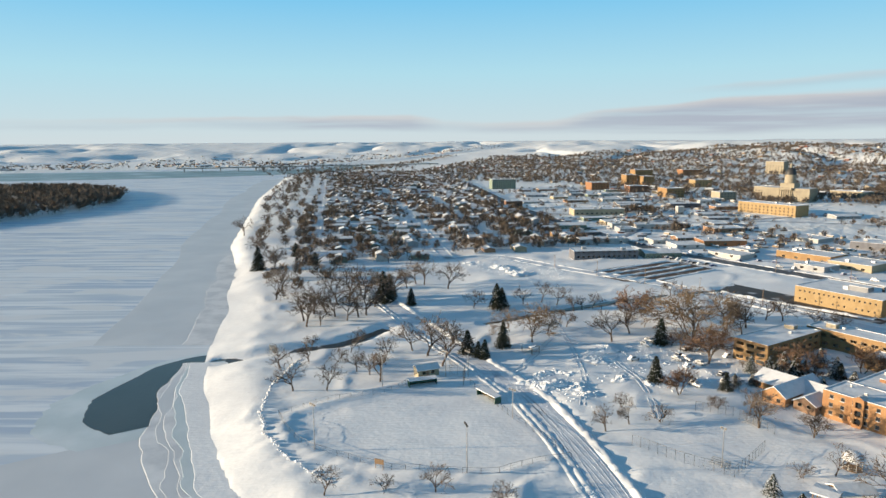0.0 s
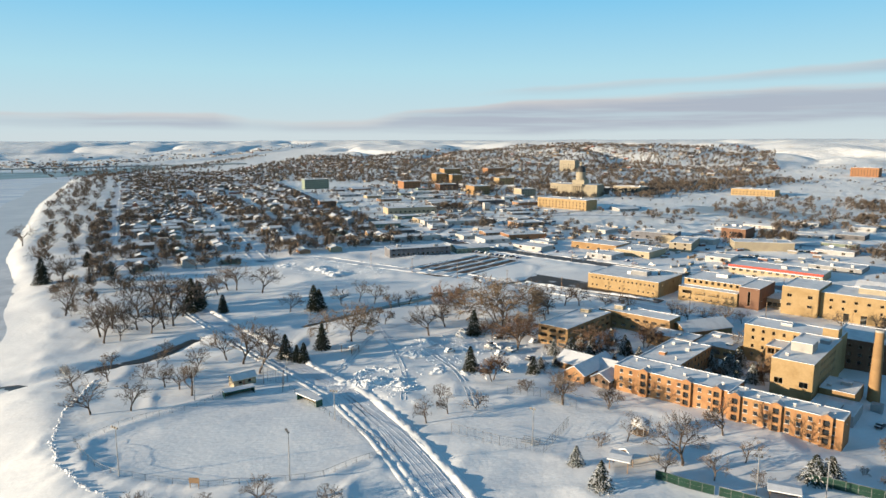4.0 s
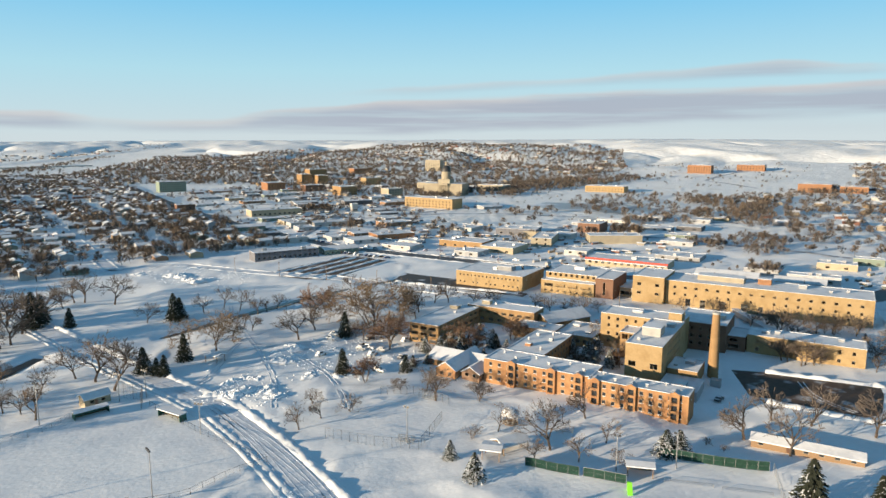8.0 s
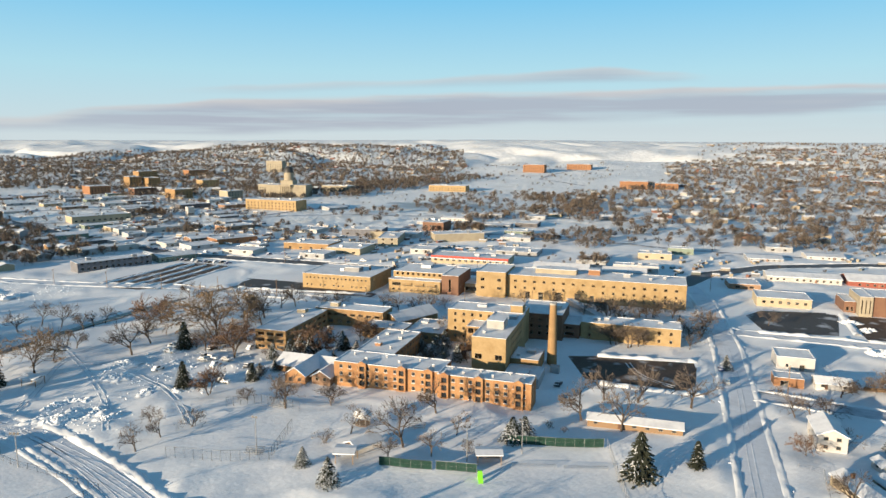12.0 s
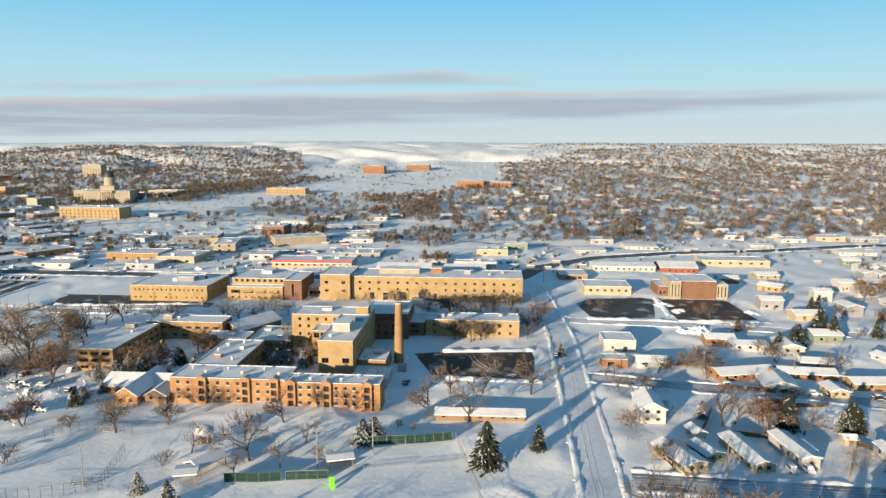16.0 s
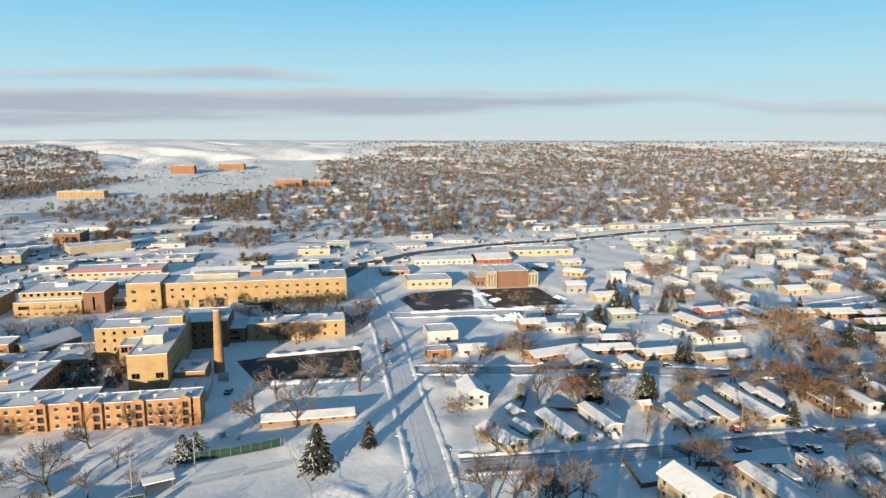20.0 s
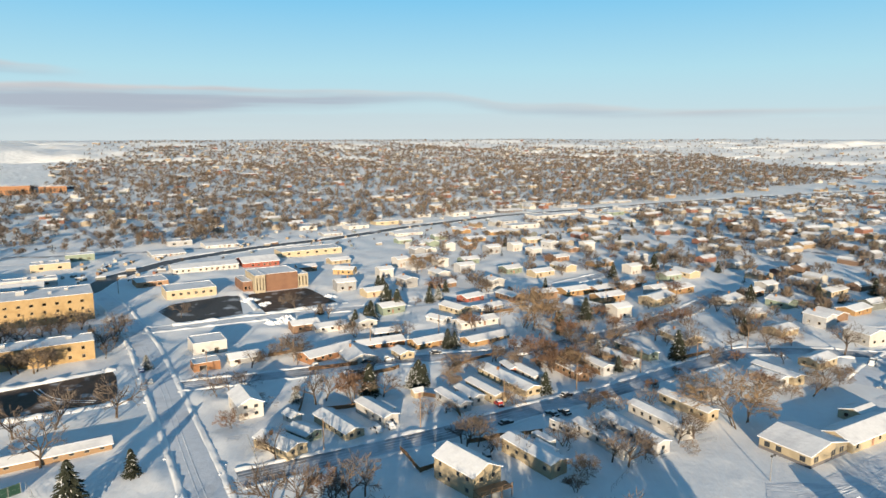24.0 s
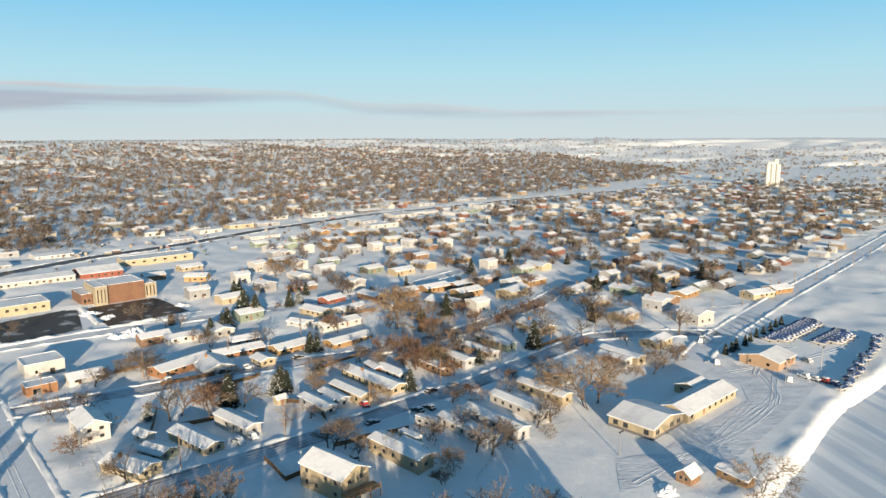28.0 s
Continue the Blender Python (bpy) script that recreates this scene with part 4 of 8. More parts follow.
def house(name, m, L, w, top, mat, label, eave=None, group="", category="house", storeys=1, seed=0, garage=False, panes=True, chimney=False, end_windows=2, porch=False, pitch=3.6, pane=(1.3, 1.25), plinth=None):
    """A gabled house; the ridge runs along local x."""
    panes = panes and m.translation.length < 215
    r = random.Random(seed)
    if not eave:
        eave = top - 0.24 * w
        top = eave + 0.15 * w
    b = thing(name, m, label, category, group)
    X, Y = L / 2, w / 2
    bm = bmesh.new()
    sides = []
    lvl = eave / storeys
    for k, (a, e) in enumerate((((-X, -Y), (X, -Y)), ((X, -Y), (X, Y)), ((X, Y), (-X, Y)), ((-X, Y), (-X, -Y)))):
        length = L if k % 2 == 0 else w
        holes = []
        n = max(1, int(length / pitch)) if k % 2 == 0 else end_windows
        for s in range(storeys):
            z0 = s * lvl + min(1.0, lvl * 0.4)
            z1 = min(z0 + pane[1], s * lvl + lvl - 0.3)
            ww = min(pane[0], length / (max(n, 1) * 2.0))
            skip = {r.randrange(n)} if (n > 2) else set()
            if length > 2.5 and n:
                holes += spread(length, ww, n, z0, z1, 0.6, skip)
        wall_faces(bm, a, e, -1.5, eave, holes, 0.15)
        sides.append((a, e, holes))
    for x, flip in ((-X, True), (X, False)):
        vs = [bm.verts.new((x, -Y, eave)), bm.verts.new((x, Y, eave)), bm.verts.new((x, 0, top))]
        bm.faces.new(vs[::-1] if flip else vs)
    part("wall", bm, mat, b)
    for a, e, holes in sides:
        add_windows(b, a, e, holes, 0.15, panes)
    if plinth:
        bm = bmesh.new()
        for x0, x1, y0, y1 in ((-X - 0.06, X + 0.06, -Y - 0.06, -Y - 0.003), (-X - 0.06, X + 0.06, Y + 0.003, Y + 0.06), (-X - 0.06, -X - 0.003, -Y, Y), (X + 0.003, X + 0.06, -Y, Y)):
            box(bm, x0, x1, y0, y1, -1.5, 0.85)
        part("plinth", bm, plinth, b, "dark stone plinth")
    bm = bmesh.new()
    gable_roof(bm, L, w, eave, top)
    part("roof", bm, (ROOF_SNOW, DARK), b, "pitched roof under thick snow")
    part("door", door_mesh(), None, b, "", Matrix.Translation((r.uniform(-0.25, 0.25) * L, -Y - 0.03, 0.1)))
    if garage:
        bm = bmesh.new()
        box(bm, -1.4, 1.4, -0.05, 0.05, 0, 2.2)
        for k in range(4):
            box(bm, -1.3, 1.3, -0.08, -0.05, 0.08 + k * 0.53, 0.5 + k * 0.53)
        part("garage_door", bm, WHITE_SIDING, b, "white panelled garage door", Matrix.Translation((X + 0.06, -Y * 0.4, 0)) @ Matrix.Rotation(math.pi / 2, 4, "Z"))
    if chimney:
        bm = bmesh.new()
        box(bm, -0.35, 0.35, -0.35, 0.35, eave, top + 0.9)
        box(bm, -0.42, 0.42, -0.42, 0.42, top + 0.9, top + 1.1)
        part("chimney", bm, RED_BRICK, b, "", Matrix.Translation((L * 0.2, w * 0.12, 0)))
    if porch:
        bm = bmesh.new()
        box(bm, -L * 0.2, L * 0.2, -Y - 2.2, -Y - 0.02, -0.5, 0.35)
        part("porch_deck", bm, WOOD, b)
        bm = bmesh.new()
        box(bm, -L * 0.22, L * 0.22, -Y - 2.3, -Y - 0.02, eave - 0.35, eave - 0.1)
        part("porch_roof", bm, ROOF_SNOW, b)
        for sx in (-1, 1):
            bm = bmesh.new()
            box(bm, sx * L * 0.19 - 0.07, sx * L * 0.19 + 0.07, -Y - 2.15, -Y - 2.0, 0.35, eave - 0.35)
            part("post", bm, WOOD, b)
    return b


def retire(*obs):
    """Take pattern things away once they have been copied."""
    for ob in obs:
        for o in (*ob.children_recursive, ob):
            bpy.data.objects.remove(o)

# ---- the care home and hospital by the river park ----


def bay_windows(length, z_rows, n, margin, w=1.25, h=1.3):
    return [q for z in z_rows for q in spread(length, w, n, z, z + h, margin)]


ROWS3 = (0.35, 2.9, 5.45)


def care_wing(u0, u1, v0, v1, n, bays, back_n, label, right=()):
    b = flat_building("care_home_wing", u0, u1, v0, v1, 7.7, CARE_BRICK, label, bay_windows(v1 - v0, ROWS3, n, 1.0), right, (), (), sill=True, units=[(-(v1 - v0) * 0.4 + (v1 - v0) * 0.16 * k, (-1) ** k * 2.0 + 0.5, 0.5 + 0.3 * (k % 2), 0.5, 0.7, STEEL) for k in range(6)],
                      group="care home wings")
    w, d = (v1 - v0) / 2, (u1 - u0) / 2
    for x in bays:
        bm = bmesh.new()
        wall_faces(bm, (x - 1.5, -d - 0.9), (x + 1.5, -d - 0.9), -2, 8.0, [(0.65, 2.35, z, z + 1.75) for z in (0.15, 2.7, 5.25)], 0.4)
        for sx in (-1, 1):
            vs = [bm.verts.new(c) for c in ((x + sx * 1.5, -d - 0.9, -2), (x + sx * 1.5, -d + 0.1, -2), (x + sx * 1.5, -d + 0.1, 8.0), (x + sx * 1.5, -d - 0.9, 8.0))]
            bm.faces.new(vs if sx > 0 else vs[::-1])
        tri = [bm.verts.new(c) for c in ((x - 1.5, -d - 0.9, 8.0), (x + 1.5, -d - 0.9, 8.0), (x, -d - 0.9, 8.8))]
        bm.faces.new(tri)
        bay = part("balcony_bay", bm, CARE_BRICK, b, "gabled brick balcony bay")
        bm = bmesh.new()
        for sx in (-1, 1):
            vs = [bm.verts.new(c) for c in ((x, -d - 1.0, 8.85), (x + sx * 1.65, -d - 1.0, 8.05), (x + sx * 1.65, -d + 2.2, 8.05), (x, -d + 2.2, 8.85))]
            bm.faces.new(vs if sx > 0 else vs[::-1])
        bmesh.ops.solidify(bm, geom=bm.faces[:], thickness=0.15)
        part("bay_roof", bm, ROOF_SNOW, bay)
        for z in (0.1, 2.65, 5.2):
            bm = bmesh.new()
            for k in range(9):
                box(bm, x - 1.0 + k * 0.25 - 0.015, x - 1.0 + k * 0.25 + 0.015, -d - 0.95, -d - 0.92, z, z + 1.0)
            box(bm, x - 1.02, x + 1.02, -d - 0.97, -d - 0.91, z + 1.0, z + 1.06)
            part("balcony_rail", bm, DARK, bay)
            bm = bmesh.new()
            box(bm, x - 1.0, x + 1.0, -d - 0.25, -d - 0.2, z, z + 2.1)
            part("balcony_door", bm, GLASS, bay)
    return b


care_wing(206.5, 219.5, -105, -66.3, 11, (-8.5, 6.0, 15.5), 8, "three storey orange-red brick care home wing with gabled bays")
care_wing(203, 211.5, -66, -35, 10, (-13.0, -1.5, 11.5), 8, "three storey red brick wing beside the river lawn", spread(8.5, 1.1, 1, 5.45, 6.7))
flat_building("care_home_rear_wing", 219.8, 249.5, -103, -88, 7.7, CARE_BRICK, "three storey brick wing running back from the lawn",
              (), bay_windows(29.7, ROWS3, 9, 1.0), bay_windows(29.7, ROWS3, 9, 1.0), units=((-2, -6, 2.2, 2.2, 1.0, RED_BRICK), (3, 4, 1.4, 1.4, 0.8, STEEL), (-4, 8, 1.2, 1.2, 0.7, STEEL), (4, -9, 0.6, 0.6, 1.0, STEEL), (-5, 1, 0.6, 0.6, 0.9, STEEL), (1, 11, 0.6, 0.6, 0.9, STEEL)))
flat_building("tower_block", 229, 266, -61.5, -49, 14.2, YELLOW_BRICK, "tall windowless yellow brick block with two low windows",
              [(1.2, 3.8, 6.0, 8.0), (8.6, 11.2, 6.0, 8.0)], [q for z in (5.5, 8.5, 11.3) for q in spread(37, 0.9, 10, z, z + 1.3, 8)],
              units=((-0.5, -3, 6.5, 7, 3.0, CONCRETE), (3, 10, 3, 3, 1.2, STEEL), (-3, -13, 1, 1, 0.7, STEEL)))
flat_building("inner_block", 266.3, 280, -82, -50, 13.6, YELLOW_BRICK, "four storey yellow brick block in the courtyard",
              [q for z in (1.5, 4.8, 8.1, 11.0) for q in spread(32, 1.1, 8, z, z + 1.4, 1.5)], units=((13, -3, 5, 6, 3.2, YELLOW_BRICK), (-3, 1, 4, 2, 0.8, STEEL)))
flat_building("glazed_annex", 256, 266, -71, -61.8, 10.0, TAN_BRICK, "yellow brick annex with a glazed top floor", spread(9.2, 2.4, 3, 7.2, 9.4, 0.5) + spread(9.2, 1.2, 2, 3.5, 4.9, 0.8))
flat_building("boiler_block", 280, 303, -55, -36, 11.0, BROWN_BRICK, "brown brick boiler house behind the chimney", [q for z in (2, 5, 8) for q in spread(19, 1.2, 5, z, z + 1.3, 1)],
              units=((5, 0, 5, 4, 1.6, CONCRETE),))
flat_building("service_block", 236, 250, -48.6, -38.5, 4.6, TAN_BRICK, "low yellow brick service block", spread(10, 1.2, 2, 1, 2.2, 1), units=((1, 2, 3, 3, 1.0, STEEL), (-3, -3, 1.2, 1.2, 0.6, STEEL)))
flat_building("service_block", 222, 235.6, -48.6, -36, 3.4, GREY_SIDING, "low grey service block with an inner well", spread(12, 1.1, 2, 0.8, 2.0, 1), units=((0, -1, 4, 5, 0.5, DARK),))
flat_building("low_wing", 286.5, 299, -29, 11.5, 7.2, YELLOW_BRICK, "two storey yellow brick wing beside the cleared lot",
              spread(40.5, 1.2, 8, 4.3, 5.7, 1.5) + spread(40.5, 1.2, 8, 1.0, 2.4, 1.5, (1, 4)), spread(12.5, 1.2, 3, 4.3, 5.7, 1), units=((-14, 0, 3, 3, 0.8, STEEL), (-10, 1, 2, 2, 0.8, STEEL), (12, 2, 2, 2, 0.7, STEEL)))
flat_building("low_annex", 285, 299, -38, -29.4, 6.0, BROWN_BRICK, "shaded brown annex with an entrance canopy", spread(8.5, 4.0, 1, 1.2, 2.6, 1) + spread(8.5, 3.0, 1, 3.8, 5.0, 1))
# the long hospital block: a taller head and a long four storey range
flat_building("hospital_block", 351, 376, -92, -76, 13.6, YELLOW_BRICK, "blank yellow brick head of the hospital block", spread(16, 2.0, 3, 4.2, 5.6, 1.2, (1,)) + spread(16, 2.0, 3, 8.6, 10.2, 1.2, (1,)), spread(25, 1.2, 4, 9, 10.4, 2))
hf = spread(91, 1.6, 17, 8.8, 10.1, 2) + spread(91, 1.2, 17, 5.2, 6.6, 2, (3, 6, 8)) + [(10, 12.4, -0.5, 4), (17, 19.5, -0.5, 4), (26, 29, 0.0, 4.5), (36, 39, 0, 4.5), (44, 46, 0, 4)]
hf += spread(91, 1.2, 17, 2.0, 3.4, 2, (0, 1, 2, 3, 4, 5, 6, 7, 8))
flat_building("hospital_block", 354, 376.5, -75.7, 15.5, 12.6, YELLOW_BRICK, "long four storey yellow brick hospital block with square windows", hf,
              [q for z in (2, 5.2, 8.8) for q in spread(22.5, 1.4, 5, z, z + 1.4, 1.5)],
              units=((-21, 2, 22, 8, 2.4, STONE), (-1, 4, 6, 5, 2.6, RED_BRICK), (16, 2, 3.5, 3, 1.6, STEEL), (28, -2, 1.4, 1.4, 0.8, STEEL), (35, 3, 1.4, 1.4, 0.8, STEEL)))
# covered walk down to the inner courtyard
b = thing("covered_walk", on_ground(330, -30, 32), "sloping covered walkway of pale metal", "walkway")
bm = bmesh.new()
box(bm, -1.6, 1.6, -22, 22, 2.6, 3.0)
part("roof", bm, ROOF_SNOW, b)
bm = bmesh.new()
box(bm, -1.4, 1.4, -21.8, 21.8, 0.2, 2.6)
part("side_panel", bm, STEEL, b)
# offices to the left of the hospital block
flat_building("brick_office", 341, 372, -192, -150, 8.3, YELLOW_BRICK, "plain yellow brick office with a row of small windows", spread(42, 0.9, 16, 5.6, 6.6, 1.5) + spread(42, 0.9, 14, 1.6, 2.6, 1.5, (2, 5, 9)),
              spread(31, 1.2, 4, 5.4, 6.6, 2), units=((4, 0, 9, 6, 2.2, GREY_SIDING), (-2, -2, 2.5, 2.5, 1.4, STEEL), (12, 5, 1.0, 1.0, 2.4, DARK)))
flat_building("low_brick_office", 346, 352.7, -141, -111, 7.0, YELLOW_BRICK, "lower yellow brick range with a long window band", [(2, 7, 3.6, 5.4), (8.5, 14, 3.6, 5.4), (15.5, 21, 3.6, 5.4), (22.5, 28, 3.6, 5.4)] + spread(30, 1.6, 8, 0.9, 2.0, 1))
flat_building("brick_office_upper", 353, 378, -141, -111, 10.6, YELLOW_BRICK, "three storey yellow brick office with square windows", spread(30, 1.5, 9, 8.6, 10.2, 1), units=((0, 3, 6, 5, 1.5, STEEL),))
flat_building("stair_tower", 347, 372, -110.6, -101, 11.0, BROWN_BRICK, "dark brown brick stair tower", spread(9.6, 1.2, 1, 2, 9, 2), spread(25, 1.4, 4, 4, 5.4, 2))
flat_building("link_block", 358, 374, -100.6, -92.4, 5.0, STONE, "low pale link with a glazed front", spread(8.2, 2.2, 3, 1.0, 3.2, 0.4))
# the stepped clinic with the curved front, and its low links
flat_building("clinic_wing", 232, 268, -153, -139, 8.4, TAN_BRICK, "three storey tan brick clinic wing", [q for z in (0.8, 3.4, 6.0) for q in spread(14, 3.2, 3, z, z + 1.3, 0.6)],
              [q for z in (0.8, 3.4, 6.0) for q in spread(36, 2.4, 8, z, z + 1.2, 1)], units=((-2, 12, 4, 3, 1.4, STONE), (2, 5, 1, 1, 0.6, STEEL)))
flat_building("clinic_cross_wing", 270, 281, -146, -113, 7.2, TAN_BRICK, "two storey tan brick clinic wing across the court", spread(33, 2.4, 8, 4.2, 5.4, 1) + spread(33, 2.0, 7, 1.0, 2.2, 1), units=((-9, 0, 4, 3, 1.6, STONE), (-5, 1, 1, 1, 0.6, STEEL)))
flat_building("clinic_link", 259, 269.6, -118, -99, 4.8, TAN_BRICK, "single storey tan brick link", spread(19, 1.8, 5, 1.6, 3.0, 1), units=((2, 0, 2, 2, 0.6, STEEL),))
flat_building("clinic_link", 260, 281, -98.6, -83, 4.2, TAN_BRICK, "single storey flat-roofed link", spread(15, 1.8, 4, 1.4, 2.8, 1), units=((4, -5, 2, 2, 0.6, STEEL), (-4, 4, 3, 2, 0.6, STEEL)))
house("chapel_hall", on_ground(285, -106, 62), 24, 12, 7.0, TAN_BRICK, "tan hall with a broad pitched snowy roof", 4.0, seed=4)
# gabled entrance hall at the lawn
house("entrance_hall", on_ground(213, -118, 90), 22, 8, 5.8, CARE_BRICK, "orange brick gabled entrance hall under snow", 3.2, seed=2)
house("entrance_wing", on_ground(218, -119, 0), 25, 13, 5.4, CARE_BRICK, "low brick entrance wing with snowy roof", 2.8, seed=3)
house("entrance_porch", on_ground(208, -109, 90), 8, 7, 4.4, BROWN_SIDING, "snow-covered timber entrance porch", 2.4, seed=5)
# chimney stack
c = thing("boiler_chimney", on_ground(249, -35.5), "tall tapering tan brick chimney stack", "chimney")
bm = bmesh.new()
for k in range(8):
    z0, z1 = -1.5 + k * 3.1, -1.5 + (k + 1) * 3.1
    tube(bm, (0, 0, z0), (0, 0, z1), 1.95 - k * 0.085, 1.95 - (k + 1) * 0.085, 20)
bmesh.ops.remove_doubles(bm, verts=bm.verts, dist=0.01)
part("shaft", bm, TAN_BRICK, c, smooth=True)
bm = bmesh.new()
tube(bm, (0, 0, 23.1), (0, 0, 23.8), 1.42, 1.42, 20, cap=True)
part("rim", bm, CONCRETE, c)
bm = bmesh.new()
box(bm, -1.6, 1.6, -1.4, 1.4, -1, 2.6)
part("roof_unit", bm, GREY_SIDING, thing("plant_box", on_ground(240, -33), "grey metal plant box beside the chimney", "plant box"))

# ---- homes and trailers on the near streets: (u, v, length, width, ridge height, turn) ----
TRAILERS = (
    (133, 104.6, 19.2, 5.5, 4.2, 94), (132.8, 129, 21.4, 4.5, 3.6, 87), (131.4, 139, 22.9, 4.8, 3.8, 88), (133.2, 151.9, 21.8, 4.8, 3.8, 87),
    (135.9, 166.9, 19.1, 4.8, 3.8, 89), (143.2, 182, 10.5, 4.5, 3.5, 84), (182.6, 158.9, 18.2, 4.5, 3.6, 87), (184.8, 171, 21.1, 4.5, 3.6, 87),
    (181, 182.6, 16.2, 4.5, 3.6, 88), (185.6, 195.9, 19, 5, 3.6, 87), (141.4, 220, 17.6, 5, 3.8, 86), (140.1, 213, 12.4, 4.5, 3.6, 88),
    (178.6, 107.6, 14.2, 4.5, 3.6, 92), (180.3, 114.8, 11.4, 4.2, 3.6, 91), (180.6, 121.5, 17, 4.6, 3.8, 92), (181.9, 82.2, 16.4, 5, 3.8, 98),
)
TRAILER_SKINS = (CREAM, WHITE_SIDING, GREY_SIDING, WHITE_SIDING, CREAM, GREY_SIDING, BROWN_SIDING, GREY_SIDING, WHITE_SIDING, GREEN_SIDING, CREAM, WHITE_SIDING, GREY_SIDING, WHITE_SIDING, CREAM, WHITE_SIDING)
for k, (u, v, L, w, top, turn) in enumerate(TRAILERS):
    skin = TRAILER_SKINS[k]
    house("mobile_home", on_ground(u, v, turn), L, w, top, skin, "long %s mobile home with a snowy roof" % skin.name.replace("_siding", ""), top - 0.65, "mobile homes", "mobile home", seed=k, end_windows=1, porch=k % 3 == 0)
HOMES = (
    (184.7, 134, 27, 7, 4.4, 92), (194.4, 141.5, 8.2, 4, 3.4, 80), (186.2, 143.6, 13.4, 5, 3.8, 89), (245.2, 90.3, 21.7, 9, 4.5, 14), (238, 99.5, 16, 12, 4.8, 86),
    (247.4, 113.5, 19.6, 8, 4.2, -4), (238.1, 131.2, 14.8, 8, 4.2, 4), (229.9, 115.5, 8, 6, 3.8, 91), (252.9, 164.1, 19.8, 8, 4.2, 0), (230.9, 154.7, 20, 8, 4.2, 4),
    (277, 168, 15, 8, 4.5, 100), (292, 186.2, 11.7, 8, 4.5, 9), (269.9, 182.5, 15, 7, 4, 8), (265, 151.9, 10, 6, 3.5, 110),
)
HOME_SKINS = (CREAM, RED_SIDING, WHITE_SIDING, RED_BRICK, WHITE_SIDING, RED_BRICK, TAN_BRICK, CREAM, WHITE_SIDING, TAN_BRICK, CREAM, RED_SIDING, WHITE_SIDING, GREY_SIDING)
HOMES_EAST = (
    (278.5, 119.9, 13, 9, 5.2, 86), (259.2, 122.1, 12, 7, 4, -6), (393.8, 158.2, 12.6, 9, 5.4, -40), (429.9, 168, 14, 9, 4.8, 6), (206.4, 363.2, 18, 9, 5, 4), (151.1, 360.4, 16, 9, 4.8, -16),
    (148.7, 379.9, 14, 9, 4.8, -14), (199.2, 284.3, 12, 9, 4.8, -20), (199.1, 331.7, 17, 10, 4.8, 85), (173.4, 269.5, 11.6, 9, 4.8, 0), (221.6, 297.5, 16, 9, 4.8, 10), (250.1, 227.4, 18, 11, 5, 104),
    (239.8, 266, 18, 10, 6.4, 12), (273.7, 259.9, 14.7, 9, 4.8, 6), (190.8, 227.4, 15.9, 9, 4.6, 82),
)
EAST_SKINS = (WHITE_SIDING, GREY_SIDING, YELLOW_BRICK, CREAM, CREAM, CREAM, TAN_BRICK, CREAM, GREEN_SIDING, CREAM, WHITE_SIDING, GREY_SIDING, CREAM, BROWN_SIDING, CREAM)
HOMES_LAST = ((187.8, 384.3, 12, 9, 4.6, 80), (142.3, 245.7, 13, 8, 4.8, 4), (301.3, 449.5, 18, 9, 4.8, -6), (174.9, 50.1, 14.2, 7, 4.2, 112), (180.2, 58.5, 8.6, 6, 3.8, 112), (180.4, 69.2, 18.4, 6.2, 4.1, 99),
              (148.9, 290.1, 12, 11, 7.4, 80))
LAST_SKINS = (CREAM, CREAM, WHITE_SIDING, CREAM, GREEN_SIDING, CREAM, WHITE_SIDING)
for k, ((u, v, L, w, top, turn), skin) in enumerate(zip(HOMES + HOMES_EAST + HOMES_LAST, HOME_SKINS + EAST_SKINS + LAST_SKINS)):
    house("bungalow", on_ground(u, v, turn), L, w, top, skin, "single storey %s bungalow under deep snow" % skin.name.replace("_", " "), None, "bungalows", "house", seed=30 + k, garage=k % 3 == 1, chimney=k % 4 == 0)
house("two_storey_house", on_ground(133.6, 84.5, 99), 14.8, 9, 8.0, CREAM, "two storey cream house with a rear deck", 5.8, storeys=2, seed=71)
house("two_storey_house", on_ground(207, 48.8, 90), 13, 7.6, 6.6, WHITE_SIDING, "two storey white house beside the street", 4.7, storeys=2, seed=72)
# deck on the riverside end of the cream house
d = thing("timber_deck", on_ground(123.5, 85.5), "raised timber deck with rails and stairs", "deck")
bm = bmesh.new()
box(bm, -4.6, 4.6, -1.6, 1.8, 2.5, 2.75)
part("floor", bm, WOOD, d)
for x in (-4.4, -1.5, 1.5, 4.4):
    bm = bmesh.new()
    box(bm, x - 0.09, x + 0.09, -1.5, -1.32, -1, 3.7)
    part("post", bm, WOOD, d)
bm = bmesh.new()
box(bm, -4.6, 4.6, -1.55, -1.45, 3.6, 3.72), box(bm, -4.6, 4.6, -1.53, -1.47, 3.15, 3.22)
part("rail", bm, WOOD, d)
for k in range(9):
    bm = bmesh.new()
    box(bm, -4.6 - (k + 1) * 0.28, -4.6 - k * 0.28, -1.5, -0.4, 2.2 - k * 0.27, 2.3 - k * 0.27)
    part("step", bm, WOOD, d)
house("garden_shed", on_ground(192.6, 59.2, 104), 5.0, 3.6, 3.0, WHITE_SIDING, "small white garden shed under snow", 2.1, category="shed", seed=80, end_windows=0)
house("garden_shed", on_ground(191.7, 101.6, 0), 3.4, 3, 2.8, CREAM, "small cream garden shed by the trees", 2.1, category="shed", seed=81, end_windows=0)
flat_building("white_workshop", 272, 284, 45, 58, 5.0, WHITE_SIDING, "plain white block workshop", [(8, 9.6, 0, 2.3)] + spread(13, 1.0, 2, 1.2, 2.4, 1))
